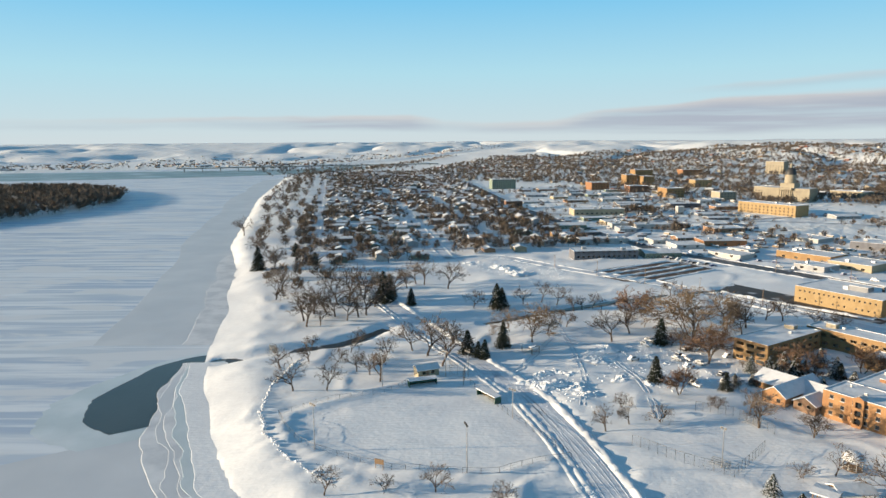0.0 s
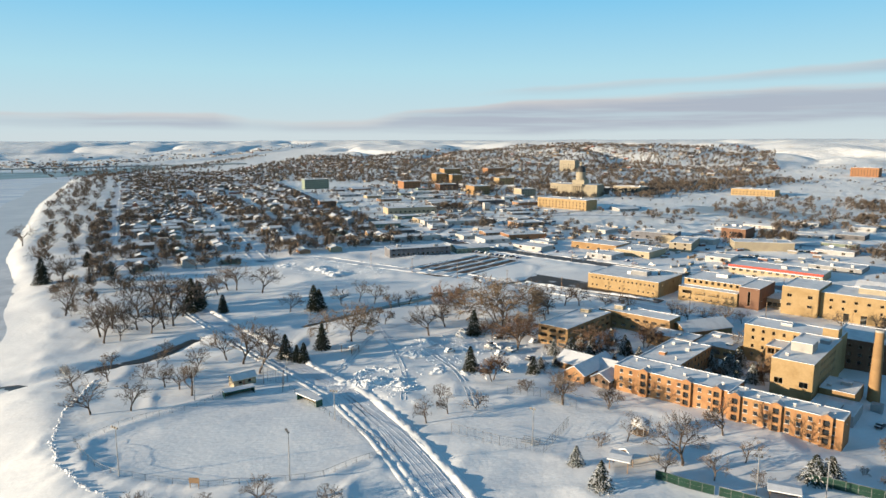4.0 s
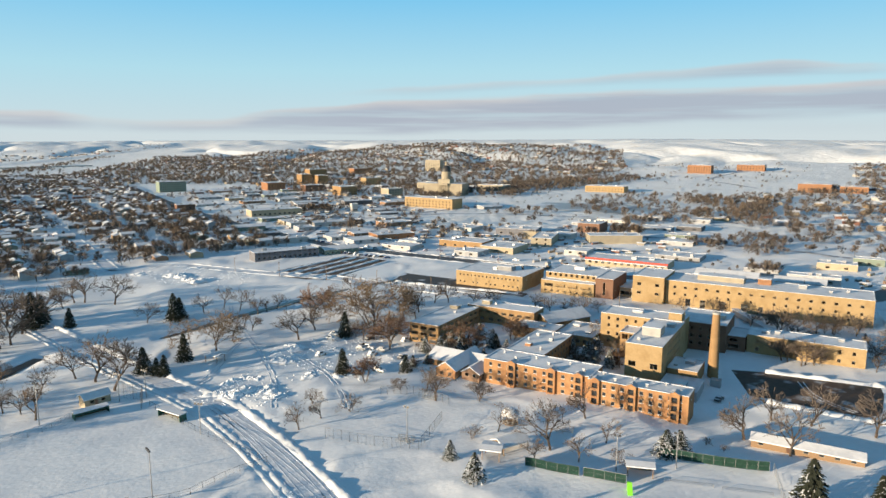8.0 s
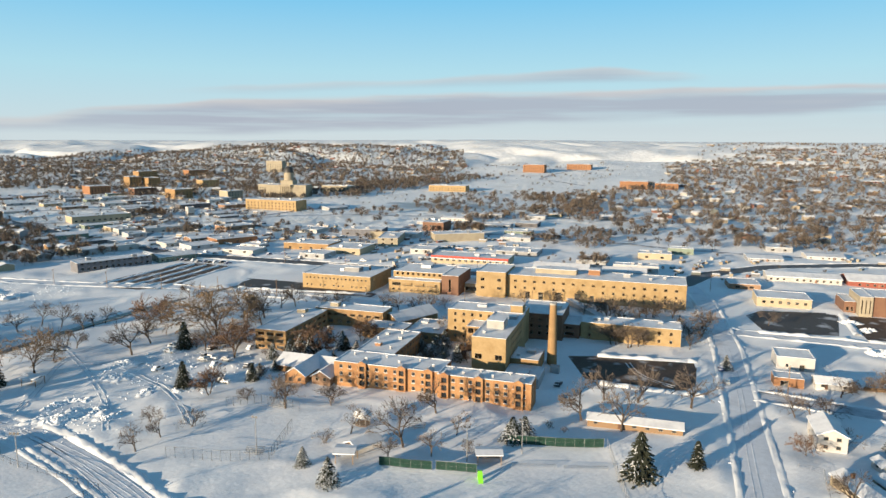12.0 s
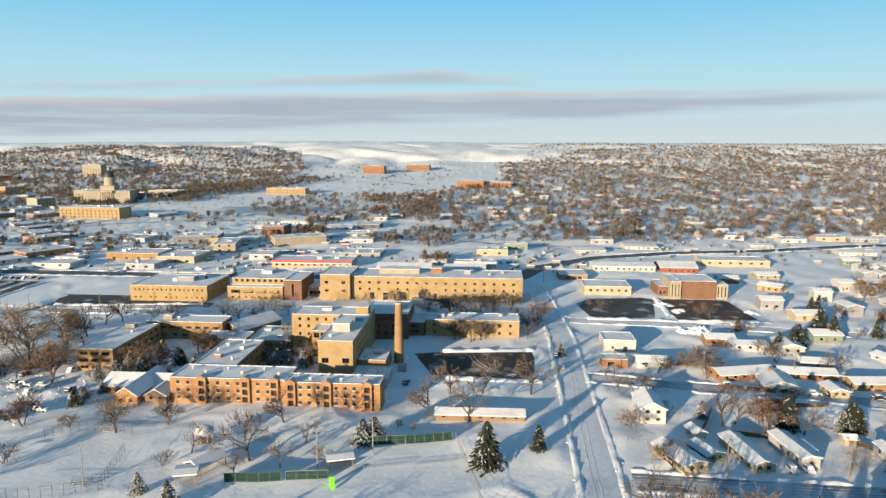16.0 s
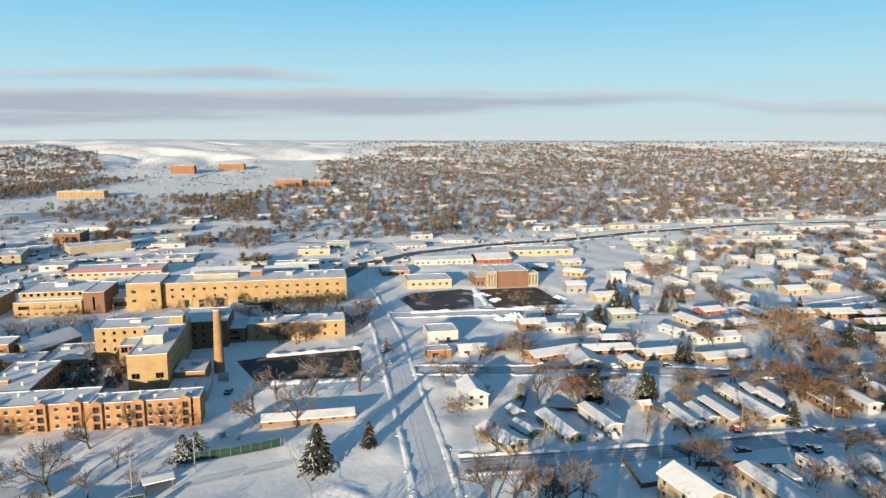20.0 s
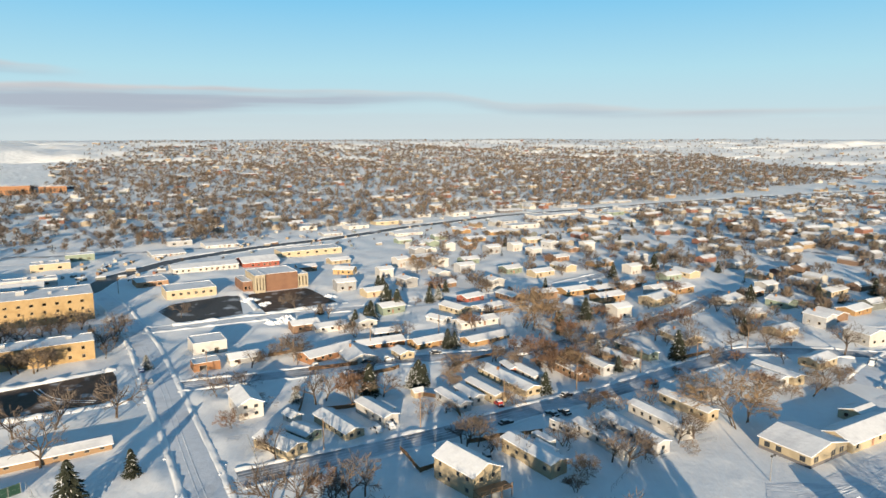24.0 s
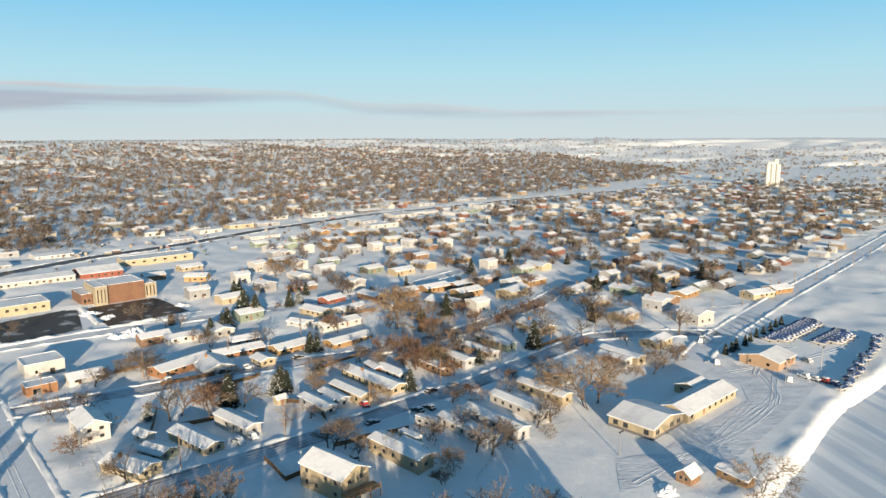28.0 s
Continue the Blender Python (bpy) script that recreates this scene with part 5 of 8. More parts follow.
flat_building("small_garage", 252, 259, 41.5, 51, 3.2, RED_BRICK, "low brick garage under snow", [(2, 4.6, 0, 2.2)])
house("quonset_store", on_ground(257, 60.5, 0), 11.3, 7, 3.6, WHITE_SIDING, "rounded white storage hut", 2.2, category="shed", seed=83)
house("low_store", on_ground(280.6, 104.6, 0), 14.2, 8, 3.4, WHITE_SIDING, "low white store with a broad snowy roof", 2.4, category="shed", seed=84)
flat_building("cream_office", 375, 393, 50.5, 76, 4.1, CREAM, "flat-roofed cream office beside the lot", spread(26, 1.6, 6, 1.2, 2.6, 1.5))
# the brown hall: brick core with pale fluted corner bays
flat_building("assembly_hall", 369, 389, 101, 119.5, 10.2, BROWN_BRICK, "brown brick assembly hall with blank walls", ())
flat_building("hall_bay", 367.5, 388, 95, 100.7, 9.4, STONE, "pale hall bay with tall slit windows", spread(5.7, 0.6, 3, 1, 7.8, 0.3), (), spread(20.5, 0.7, 8, 1, 7.8, 0.6))
flat_building("hall_bay", 370, 388, 119.8, 126, 7.8, STONE, "pale hall bay with tall slit windows", spread(6.2, 0.7, 3, 1, 6.6, 0.3))
flat_building("hall_wing", 372, 390, 89.5, 94.7, 5.6, BROWN_BRICK, "lower brown brick hall wing", spread(5.2, 1.2, 2, 1, 3, 0.6))
house("long_white_shop", on_ground(450, 84, 0), 40, 18, 4.6, WHITE_SIDING, "long white shop with a low snowy roof", 3.2, category="shop", seed=85)
house("red_front_shop", on_ground(453, 119.4, 0), 24, 20, 6.0, RED_SIDING, "red-fronted shop under a pitched roof", 3.4, category="shop", seed=86)
flat_building("cream_warehouse", 466, 484, 140, 185, 4.0, CREAM, "long low cream warehouse", spread(45, 2, 6, 1.5, 2.8, 2))
# long picnic shelter roof by the spruces, with its timber wall
house("long_shelter", on_ground(200, -3.5, 1), 27, 6.0, 2.9, WOOD, "long low timber shelter under deep snow", 1.9, category="shelter", seed=87)
# riverside office with its wing
house("riverside_office", on_ground(102.2, 173.0, 91), 14.6, 17, 5.2, CREAM, "cream riverside office with dark window bays", 3.3, category="office", seed=88, end_windows=4, pane=(2.3, 1.7), plinth=DARK_SHED)
house("riverside_office_wing", on_ground(99.0, 198, 0), 31, 10, 4.6, CREAM, "long cream office wing with a snowy roof", 2.8, category="office", seed=89)
house("riverside_office_wing", on_ground(105.8, 208.1, 0), 9, 9, 4.2, CREAM, "small cream wing behind the office", 2.6, category="office", seed=90)
house("metal_workshop", on_ground(102, 256.5, 0), 15, 14.5, 4.9, TAN_STEEL, "tan steel workshop with a white door", 3.1, category="workshop", seed=91, garage=True)
house("ticket_kiosk", on_ground(77, 151.4, 0), 5, 4, 3.8, BROWN_SIDING, "small brown kiosk by the shore", 2.3, category="kiosk", seed=92)
house("timber_store", on_ground(68.9, 159.6, 80), 8.7, 3, 3.0, WOOD, "narrow weathered timber store by the shore", 2.2, category="shed", seed=93, end_windows=0)


# travel trailer, motor home and parked cars
def motor_home(m, L, label):
    b = thing("motor_home", m, label, "motor home")
    bm = bmesh.new()
    box(bm, -L / 2, L / 2, -1.25, 1.25, 0.6, 3.1)
    bmesh.ops.bevel(bm, geom=bm.edges[:], offset=0.22, segments=2, affect="EDGES")
    part("body", bm, WHITE_SIDING, b)
    for x in (-L * 0.3, 0, L * 0.28):
        for sy in (-1, 1):
            bm = bmesh.new()
            box(bm, x - 0.55, x + 0.55, sy * 1.27 - 0.03, sy * 1.27 + 0.03, 1.6, 2.3)
            part("window", bm, GLASS, b)
    bm = bmesh.new()
    box(bm, L / 2 - 0.02, L / 2 + 0.03, -1.0, 1.0, 1.5, 2.3)
    part("windscreen", bm, GLASS, b)
    for x in (-L * 0.28, L * 0.3):
        for sy in (-1, 1):
            bm = bmesh.new()
            tube(bm, (x, sy * 0.95, 0.42), (x, sy * 1.25, 0.42), 0.42, 0.42, 12, cap=True)
            part("wheel", bm, TYRE, b)
    bm = bmesh.new()
    box(bm, -L / 2 + 0.15, L / 2 - 0.15, -1.12, 1.12, 3.08, 3.32)
    part("snow_cap", bm, ROOF_SNOW, b)
    return b


motor_home(on_ground(143.1, 123.3, 100), 9.0, "white motor home parked by the street")
motor_home(on_ground(137.6, 111.6, 94), 7.6, "white travel trailer beside the mobile home")


def car_template(name, paint, label, tall=1.5, L=4.6):
    b = thing(name, pose(0, 0, -500), label, "car", "parked cars")
    bm = bmesh.new()
    prof = ((-L / 2, 0.35), (L / 2, 0.35), (L / 2, 0.75), (L * 0.44, 0.88), (L * 0.2, 0.95), (L * 0.06, tall), (-L * 0.28, tall), (-L * 0.42, 0.98), (-L / 2, 0.9))
    rows = [[bm.verts.new((x, y * (0.8 if z > 1.0 else 1), z)) for x, z in prof] for y in (-0.9, 0.9)]
    bm.faces.new(rows[0]), bm.faces.new(rows[1][::-1])
    for k in range(len(prof)):
        j = (k + 1) % len(prof)
        bm.faces.new((rows[0][j], rows[0][k], rows[1][k], rows[1][j]))
    bmesh.ops.recalc_face_normals(bm, faces=bm.faces)
    part("body", bm, paint, b)
    bm = bmesh.new()
    box(bm, -L * 0.27, L * 0.07, -0.86, 0.86, 1.0, tall - 0.12)
    part("side_window", bm, GLASS, b)
    for x in (-L * 0.3, L * 0.31):
        for sy in (-1, 1):
            bm = bmesh.new()
            tube(bm, (x, sy * 0.7, 0.32), (x, sy * 0.93, 0.32), 0.33, 0.33, 12, cap=True)
            part("wheel", bm, TYRE, b)
    bm = bmesh.new()
    box(bm, -L * 0.29, L * 0.07, -0.72, 0.72, tall, tall + 0.2), box(bm, L * 0.2, L * 0.47, -0.8, 0.8, 0.86, 1.06), box(bm, -L * 0.49, -L * 0.4, -0.8, 0.8, 0.92, 1.1)
    part("snow_cap", bm, ROOF_SNOW, b)
    bm = bmesh.new()
    box(bm, L / 2 - 0.02, L / 2 + 0.02, -0.8, -0.5, 0.62, 0.76), box(bm, L / 2 - 0.02, L / 2 + 0.02, 0.5, 0.8, 0.62, 0.76)
    part("headlight", bm, GLASS, b)
    return b


PAINTS = [material("paint_" + n, c, 0.3, 0.03, 2.0, spec=0.5) for n, c in
          (("black", (0.02, 0.02, 0.022)), ("white", (0.7, 0.7, 0.7)), ("silver", (0.35, 0.36, 0.37)), ("red", (0.32, 0.03, 0.025)), ("blue", (0.03, 0.06, 0.16)))]
CARS = [car_template("parked_car", p, "%s parked car with snow on its roof" % p.name[6:], 1.5 + 0.25 * (k % 2), 4.6 + 0.4 * (k % 2)) for k, p in enumerate(PAINTS)]


def park(u, v, turn, k):
    return copy_thing(CARS[k % len(CARS)], on_ground(u, v, turn, -0.08))


CARS_STREET = ((143, 91, 60, 0), (141, 95.5, 70, 0), (157, 113, 2, 0), (154, 128, 95, 0), (153, 132, 90, 0), (165, 143, 5, 0), (164, 152, 8, 2), (171, 120, 80, 3), (173, 78, 98, 1), (173, 82, 98, 1),
               (234, 82, -4, 1), (228, 108, -4, 1), (227, 114, -4, 0), (226, 128, 0, 0), (230, 100, -4, 0), (249, 26, 90, 2), (263, 25, 90, 4), (228, -30, 80, 0), (131, 262, 15, 1), (133, 266, 15, 0),
               (92, 268, 60, 2), (114, 241, 30, 1), (88, 242, 20, 1))
for u, v, turn, k in CARS_STREET:
    park(u, v, turn, k)
rc = random.Random(12)
for k in range(17):                    # snowed-in cars by the clinic and the park lot
    u, v = rc.uniform(186, 232), rc.uniform(-190, -136)
    if 190 < u < 200 and v > -140:
        continue
    park(u, v, rc.choice((0, 90, 84, -6)), rc.choice((0, 1, 1, 2)))
for k in range(26):                    # trade yards behind the lot
    park(rc.uniform(418, 436), -430 + k * 9.5, rc.choice((0, 90)), rc.choice((0, 1, 2, 4, 1)))
for k in range(10):
    park(388 + rc.uniform(-2, 2), -316 + k * 4.5, 66, rc.choice((0, 1, 2, 4)))

# covered boats in rows on the marina yard
# the cover's blue share also stands in for blue shadow on the boats
BLUE_TARP = material("blue_tarp", (0.03, 0.065, 0.17), 0.6, 0.12, 1.0, second=(0.7, 0.72, 0.75), spread=(0.50, 0.60), second_scale=0.5, per_thing=0.3)
boat = thing("covered_boat", pose(0, 0, -500), "boat on a trailer under a snowy blue cover", "boat", "boats in the yard")
bm = bmesh.new()
hull = [(-3.2, 1.1), (1.2, 1.15), (2.6, 0.7), (3.3, 0.0), (2.6, -0.7), (1.2, -1.15), (-3.2, -1.1)]
low = [bm.verts.new((x * 0.9, y * 0.55, 0.5)) for x, y in hull]
mid = [bm.verts.new((x, y, 1.3)) for x, y in hull]
for k in range(len(hull)):
    j = (k + 1) % len(hull)
    bm.faces.new((low[k], low[j], mid[j], mid[k]))
bm.faces.new(low[::-1])
bmesh.ops.recalc_face_normals(bm, faces=bm.faces)
part("hull", bm, WHITE_SIDING, boat)
bm = bmesh.new()
mid = [bm.verts.new((x * 1.02, y * 1.02, 1.31)) for x, y in hull]
peak = [bm.verts.new((x * 0.7 - 0.2, y * 0.25, 1.95)) for x, y in hull]
for k in range(len(hull)):
    j = (k + 1) % len(hull)
    bm.faces.new((mid[k], mid[j], peak[j], peak[k]))
bm.faces.new(peak)
bmesh.ops.recalc_face_normals(bm, faces=bm.faces)
part("cover", bm, BLUE_TARP, boat)
bm = bmesh.new()
for sy in (-1, 1):
    tube(bm, (-0.8, sy * 0.8, 0.32), (-0.8, sy * 1.0, 0.32), 0.32, 0.32, 10, cap=True)
box(bm, -3, 4.2, -0.08, 0.08, 0.35, 0.5)
part("trailer", bm, DARK, boat)
for row, (u, v0, n) in enumerate(((113, 284, 15), (109, 287, 13), (97.5, 294, 9), (93, 300, 6))):
    for k in range(n):
        copy_thing(boat, on_ground(u + rc.uniform(-0.4, 0.4), v0 + k * 3.1, 90 + rc.uniform(-6, 6) + 180 * (row % 2)))

for k in range(19):                    # a ragged row along the shore, and a few before the workshop
    f = k / 18
    copy_thing(boat, on_ground(72 + 12 * f + rc.uniform(-1.5, 1.5), 246 + 76 * f, rc.uniform(-25, 25) + 180 * (k % 2)))
for k in range(4):
    park(86 - k * 3.2, 249 + rc.uniform(-1, 1), 70 + rc.uniform(-12, 12), k + 1)
retire(boat)

# ---- trees: (u, v, height) ----
BARE_BANK = (
    (158, -500, 14.2), (119, -350, 17.3), (128, -365, 14.3), (147, -432, 16.6), (114, -298, 16.8), (112, -289, 15.6), (118, -287, 10.5),
    (122, -305, 17.4), (128, -304, 13.4), (129, -296, 13.9), (132, -288, 13.5), (139, -291, 16.2), (144, -292, 16.7), (139, -316, 18.9),
    (147, -318, 20.7), (159, -324, 19.9), (155, -304, 18.9), (178, -326, 15.9), (189, -331, 12.4), (199, -338, 14.4), (203, -335, 15.7),
    (208, -317, 16.3), (152, -454, 11.6), (235, -654, 11.1), (178, -602, 17.3),
)
BARE_PARK = (
    (134, -231, 13.4), (136, -222, 17.7), (134, -208, 16.7), (152, -228, 10.9), (112, -242, 7.2), (122, -257, 8.1), (77, -214, 11.2), (87, -208, 9.9),
    (93, -239, 9.5), (103, -234, 5.8), (106, -206, 12.3), (106, -214, 9.1), (119, -226, 9.4), (104, -220, 8.5), (81, -238, 9.4), (100, -254, 7),
    (193, -271, 10.4), (218, -263, 10.1), (230, -262, 11.1), (232, -253, 11.2), (232, -241, 8.7), (194, -217, 10.7), (211, -228, 6.8),
    (208, -220, 7.9),
)
BARE_EAST = (
    (244, -240, 8.5), (211, -196, 14.7), (225, -199, 12.9), (265, -220, 9.3), (297, -235, 9.5), (224, -171, 10), (269, -183, 15.2), (276, -184, 13.6),
    (275, -176, 15.1), (295, -179, 11.6), (299, -173, 12.4), (158, -142, 5.3), (142, -133, 8.3), (151, -132, 7), (188, -117, 8.2), (183, -111, 9.7),
    (190, -98, 6.5), (238, -241, 7.3), (252, -216, 9.9), (268, -197, 6.9), (183, -126, 3.4),
)
BARE_FRONT = (
    (59, -145, 7.5), (82, -131, 7.9), (72, -139, 4), (92, -118, 5.7),
)
RUST = (
    (241, -215, 17), (217, -154, 13.9), (183, -139, 10.7), (226, -167, 7.1), (239, -162, 9.6), (236, -129, 13), (253, -116, 9.7), (226, -177, 6.1),
    (195, 80, 11.2), (195, 42, 6.6), (204, 88, 7.9), (143, 53, 9.3), (159, 222, 5.1), (211, 183, 9.9), (244, 201, 8.3), (196, 155, 11.2),
    (185, 154, 9.7), (186, 167, 8.9), (207, 153, 9.2), (229, 219, 6.9), (212, 210, 7.8), (172, 160, 7.4), (162, 191, 3.3),
)
PALE = (
    (180, -212, 18.8), (243, -178, 24), (241, -181, 21.4), (182, -228, 11), (120, 168, 17.2), (238, 181, 20.4), (231, 180, 19.2), (122, 176, 14.9),
    (62, 161, 11.5), (183, 161, 8.7), (213, 194, 7.6), (253, 77, 7.6), (369, 196, 12.3), (381, 210, 11),
)
BARE_LAWN = (
    (180, -109, 12.2), (188, -97, 7.7), (166, -64, 14.3), (158, -65, 6.7), (164, -55, 7.3), (178, -52, 7.6), (169, -45, 4.3), (169, -81, 8.6),
    (190, -62, 11.1), (162, -86, 4.3), (182, -124, 4.2), (160, -128, 5.6),
)
BARE_CARE = (
    (296, -156, 10.8), (296, -150, 11.5), (304, -150, 8.8), (304, -127, 9.7), (300, -117, 10.5), (309, -113, 9.3), (305, -105, 12.1), (317, -99, 7.6),
    (257, -118, 9.9), (252, -110, 10.9), (249, -71, 8.9), (255, -90, 7.1), (274, -87, 9.9), (263, -170, 12.3), (264, -178, 13.3), (249, -184, 16.1),
)
BARE_LOT = (
    (201, -19, 13.4), (220, -14, 11.8), (221, -3, 13.2), (220, 13, 14.6), (196, -7, 13.6), (328, -32, 9.6), (325, -26, 9.5), (322, -20, 10.5),
    (325, -15, 10), (358, -8, 6.8), (345, 1, 7.5), (282, -14, 9.7), (280, -9, 10.9), (283, -5, 10.4), (192, -28, 2.7), (190, -23, 2.1),
)
BARE_COURT = (
    (222, 43, 8.2), (226, 48, 7.5), (228, 54, 6.3), (207, 54, 5.6), (202, 70, 11.9), (203, 74, 10.2), (169, 47, 9.8), (144, 39, 13.5),
    (142, 43, 12.7), (141, 56, 11.1), (140, 60, 10.9), (142, 53, 9), (308, 21, 12.6), (286, 15, 7.8), (335, 51, 8.3), (249, 82, 6.5), (303, 106, 8),
    (296, 110, 7.6), (242, 77, 7.9), (242, 41, 3.3),
)
BARE_TRAILERS = (
    (149, 94, 10.1), (149, 98, 8.6), (142, 97, 6.7), (136, 105, 6.9), (135, 128, 9.2), (123, 123, 9.7), (119, 125, 11.5), (120, 132, 7.7),
    (122, 147, 9.1), (122, 153, 8.2), (125, 222, 10.6), (134, 176, 7.8), (207, 142, 7.8), (161, 244, 11), (170, 233, 8.6), (143, 265, 13.4),
    (192, 145, 9.7), (195, 157, 8.9), (153, 95, 7.5),
)
SPRUCE = (
    (137, -435, 16.1), (177, -473, 10.7), (174, -429, 9.5), (163, -310, 17), (170, -316, 13.8), (172, -297, 9.2), (202, -264, 13), (206, -265, 10.2),
    (150, -215, 10), (152, -206, 8), (168, -215, 10.9), (151, -209, 6.7), (224, -181, 11.3), (185, -151, 9.6), (199, -133, 6.5), (230, -127, 9.4),
    (243, -118, 6.2), (169, -1, 12.7), (178, 13, 7.4), (200, 88, 11.2), (199, 105, 9.1), (199, 108, 7.8), (338, 158, 8.1), (283, 126, 10),
    (302, 143, 12.9), (278, 116, 7.8),
)
SPRUCE_EAST = (
    (171, 139, 7.4), (173, 205, 11.7), (234, 213, 11), (303, 332, 11.4), (278, 362, 7.6), (216, 308, 9.4), (230, 136, 8.2), (228, 138, 7),
    (301, 167, 8.8), (342, 157, 7.9), (199, 106, 10), (279, 122, 9), (292, 144, 11.1), (193, 381, 10), (386, 384, 9.2), (363, 459, 7.2),
    (307, 110, 5.9),
)
SNOWY_SPRUCE = (
    (148, -85, 5.4), (141, -74, 7.4), (180, -36, 7.4), (182, -33, 7.1), (229, -127, 7.7), (244, -120, 7.7), (250, -129, 7.4), (224, -114, 5.6),
    (238, -111, 5.8), (256, -80, 8.1), (249, -88, 6.9), (244, -81, 6.7), (326, 12, 4.1), (207, 65, 5.3), (200, 104, 7.4), (191, 181, 7.5),
    (304, 174, 7.5), (264, 27, 5.9),
)
HEDGE_CONIFER = (
    (117, 254, 4.2), (117, 263, 4.5), (117, 271, 4.2), (118, 278, 3.8), (119, 286, 3.6), (119, 293, 3.6), (119, 300, 3.7), (120, 308, 3.5),
    (120, 314, 3.6), (117, 259, 3.8),
)


def prism_mesh(segs, mat, sides=3):
    """Tapered sticks (a, b, ra, rb) as one mesh."""
    a = np.array([s[0] for s in segs])
    b = np.array([s[1] for s in segs])
    ra, rb = np.array([s[2] for s in segs]), np.array([s[3] for s in segs])
    d = b - a
    d /= np.linalg.norm(d, axis=1)[:, None] + 1e-9
    ref = np.where(np.abs(d[:, 2:3]) < 0.9, np.array([[0, 0, 1.0]]), np.array([[1.0, 0, 0]]))
    s = np.cross(d, ref)
    s /= np.linalg.norm(s, axis=1)[:, None]
    t = np.cross(d, s)
    vs = []
    for p, r in ((a, ra), (b, rb)):
        for k in range(sides):
            w = 2 * np.pi * k / sides
            vs.append(p + (s * np.cos(w) + t * np.sin(w)) * r[:, None])
    n = len(segs)
    verts = np.stack(vs, 1).reshape(-1, 3)
    base = np.arange(n) * 2 * sides
    q = [np.stack([base + k, base + (k + 1) % sides, base + sides + (k + 1) % sides, base + sides + k], 1) for k in range(sides)]
    return array_mesh("sticks", verts, np.concatenate(q), mat, False)


def branch_out(r, start, way, length, radius, level, limbs, twigs, droop, forks):
    steps = 3 if level < 2 else 2
    p, d = np.array(start, float), np.array(way, float)
    tips = []
    for k in range(steps):
        d = d + np.array([r.gauss(0, 0.13), r.gauss(0, 0.13), r.gauss(0.03, 0.08) - droop * level * 0.05])
        d /= np.linalg.norm(d)
        q = p + d * length / steps
        r0, r1 = radius * (1 - 0.5 * k / steps), radius * (1 - 0.5 * (k + 1) / steps)
        (limbs if level < 3 else twigs).append((p, q, r0, r1))
        p = q
        tips.append((p, d))
    if level >= len(forks):
        return
    for k in range(forks[level]):
        at, way = tips[min(steps - 1, int(steps * (0.35 + 0.65 * (k + 0.5) / forks[level])))]
        axis = np.array([r.gauss(0, 1), r.gauss(0, 1), r.gauss(0, 0.6)])
        axis -= way * axis.dot(way)
        axis /= np.linalg.norm(axis) + 1e-9
        ang = radians(r.uniform(22, 52))
        nd = way * math.cos(ang) + axis * math.sin(ang)
        branch_out(r, at, nd, length * r.uniform(0.58, 0.80), radius * 0.52, level + 1, limbs, twigs, droop, forks)


def bare_tree(name, seed, twig, label, forks=(5, 4, 4, 4), droop=0.0, stems=1, trunk=0.26, thick=0.0045, stout=1.0):
    """A leafless tree of height 1 on its own."""
    r = random.Random(seed)
    limbs, twigs = [], []
    for k in range(stems):
        lean = (r.gauss(0, 0.10 if stems == 1 else 0.28), r.gauss(0, 0.10 if stems == 1 else 0.28), 1.0)
        branch_out(r, (r.gauss(0, 0.01) * stems, r.gauss(0, 0.01) * stems, -0.06), np.array(lean) / np.linalg.norm(lean), trunk, (0.024 if stems == 1 else 0.014) * stout, 0, limbs, twigs, droop, forks)
    top = max(max(s[1][2] for s in twigs), 0.1)
    k = 1.0 / top
    limbs = [(a * k, b * k, ra * k, rb * k) for a, b, ra, rb in limbs]
    twigs = [(a * k, b * k, max(ra * k, thick), max(rb * k, thick * 0.5)) for a, b, ra, rb in twigs]
    b = thing(name, pose(0, 0, 0), label, "tree")
    part("trunk", prism_mesh(limbs, BARK, 5), None, b)
    part("crown", prism_mesh(twigs, twig, 3), None, b)
    return b


def conifer(name, seed, label, snowy=0.3, wide=0.22):
    """A spruce of height 1: whorls of drooping boughs with needle tufts, some of them carrying snow."""
    r = random.Random(seed)
    b = thing(name, pose(0, 0, 0), label, "conifer")
    part("trunk", prism_mesh([(np.array((0, 0, -0.05)), np.array((0, 0, 0.96)), 0.016, 0.003)], BARK, 6), None, b)
    dark, snow = [], []
    rings = 22
    for k in range(rings):
        f = k / (rings - 1)
        z = 0.06 + 0.92 * f
        reach = wide * (1 - f) ** 0.85 * r.uniform(0.85, 1.1) + 0.012
        n = max(5, int(12 * (1 - f) + 4))
        for j in range(n):
            a = 2 * math.pi * (j + r.random()) / n
            L = reach * r.uniform(0.7, 1.15)
            for s in (0.5, 1.0):
                tip = np.array((math.cos(a) * L * s, math.sin(a) * L * s, z - 0.05 * s * s - 0.01))
                for w in (-1, 1, 0):
                    aa = a + w * 0.5
                    e = tip + np.array((math.cos(aa) * 0.045, math.sin(aa) * 0.045, -0.020 + r.uniform(-0.008, 0.008)))
                    (snow if r.random() < snowy * (0.4 + s) else dark).append((tip - (e - tip) * 0.5, e, 0.014, 0.004))
    part("foliage", prism_mesh(dark, NEEDLES, 4), None, b)
    tagged(part("snow_load", prism_mesh(snow, ROOF_SNOW, 4), None, b), kind="stuff")
    return b


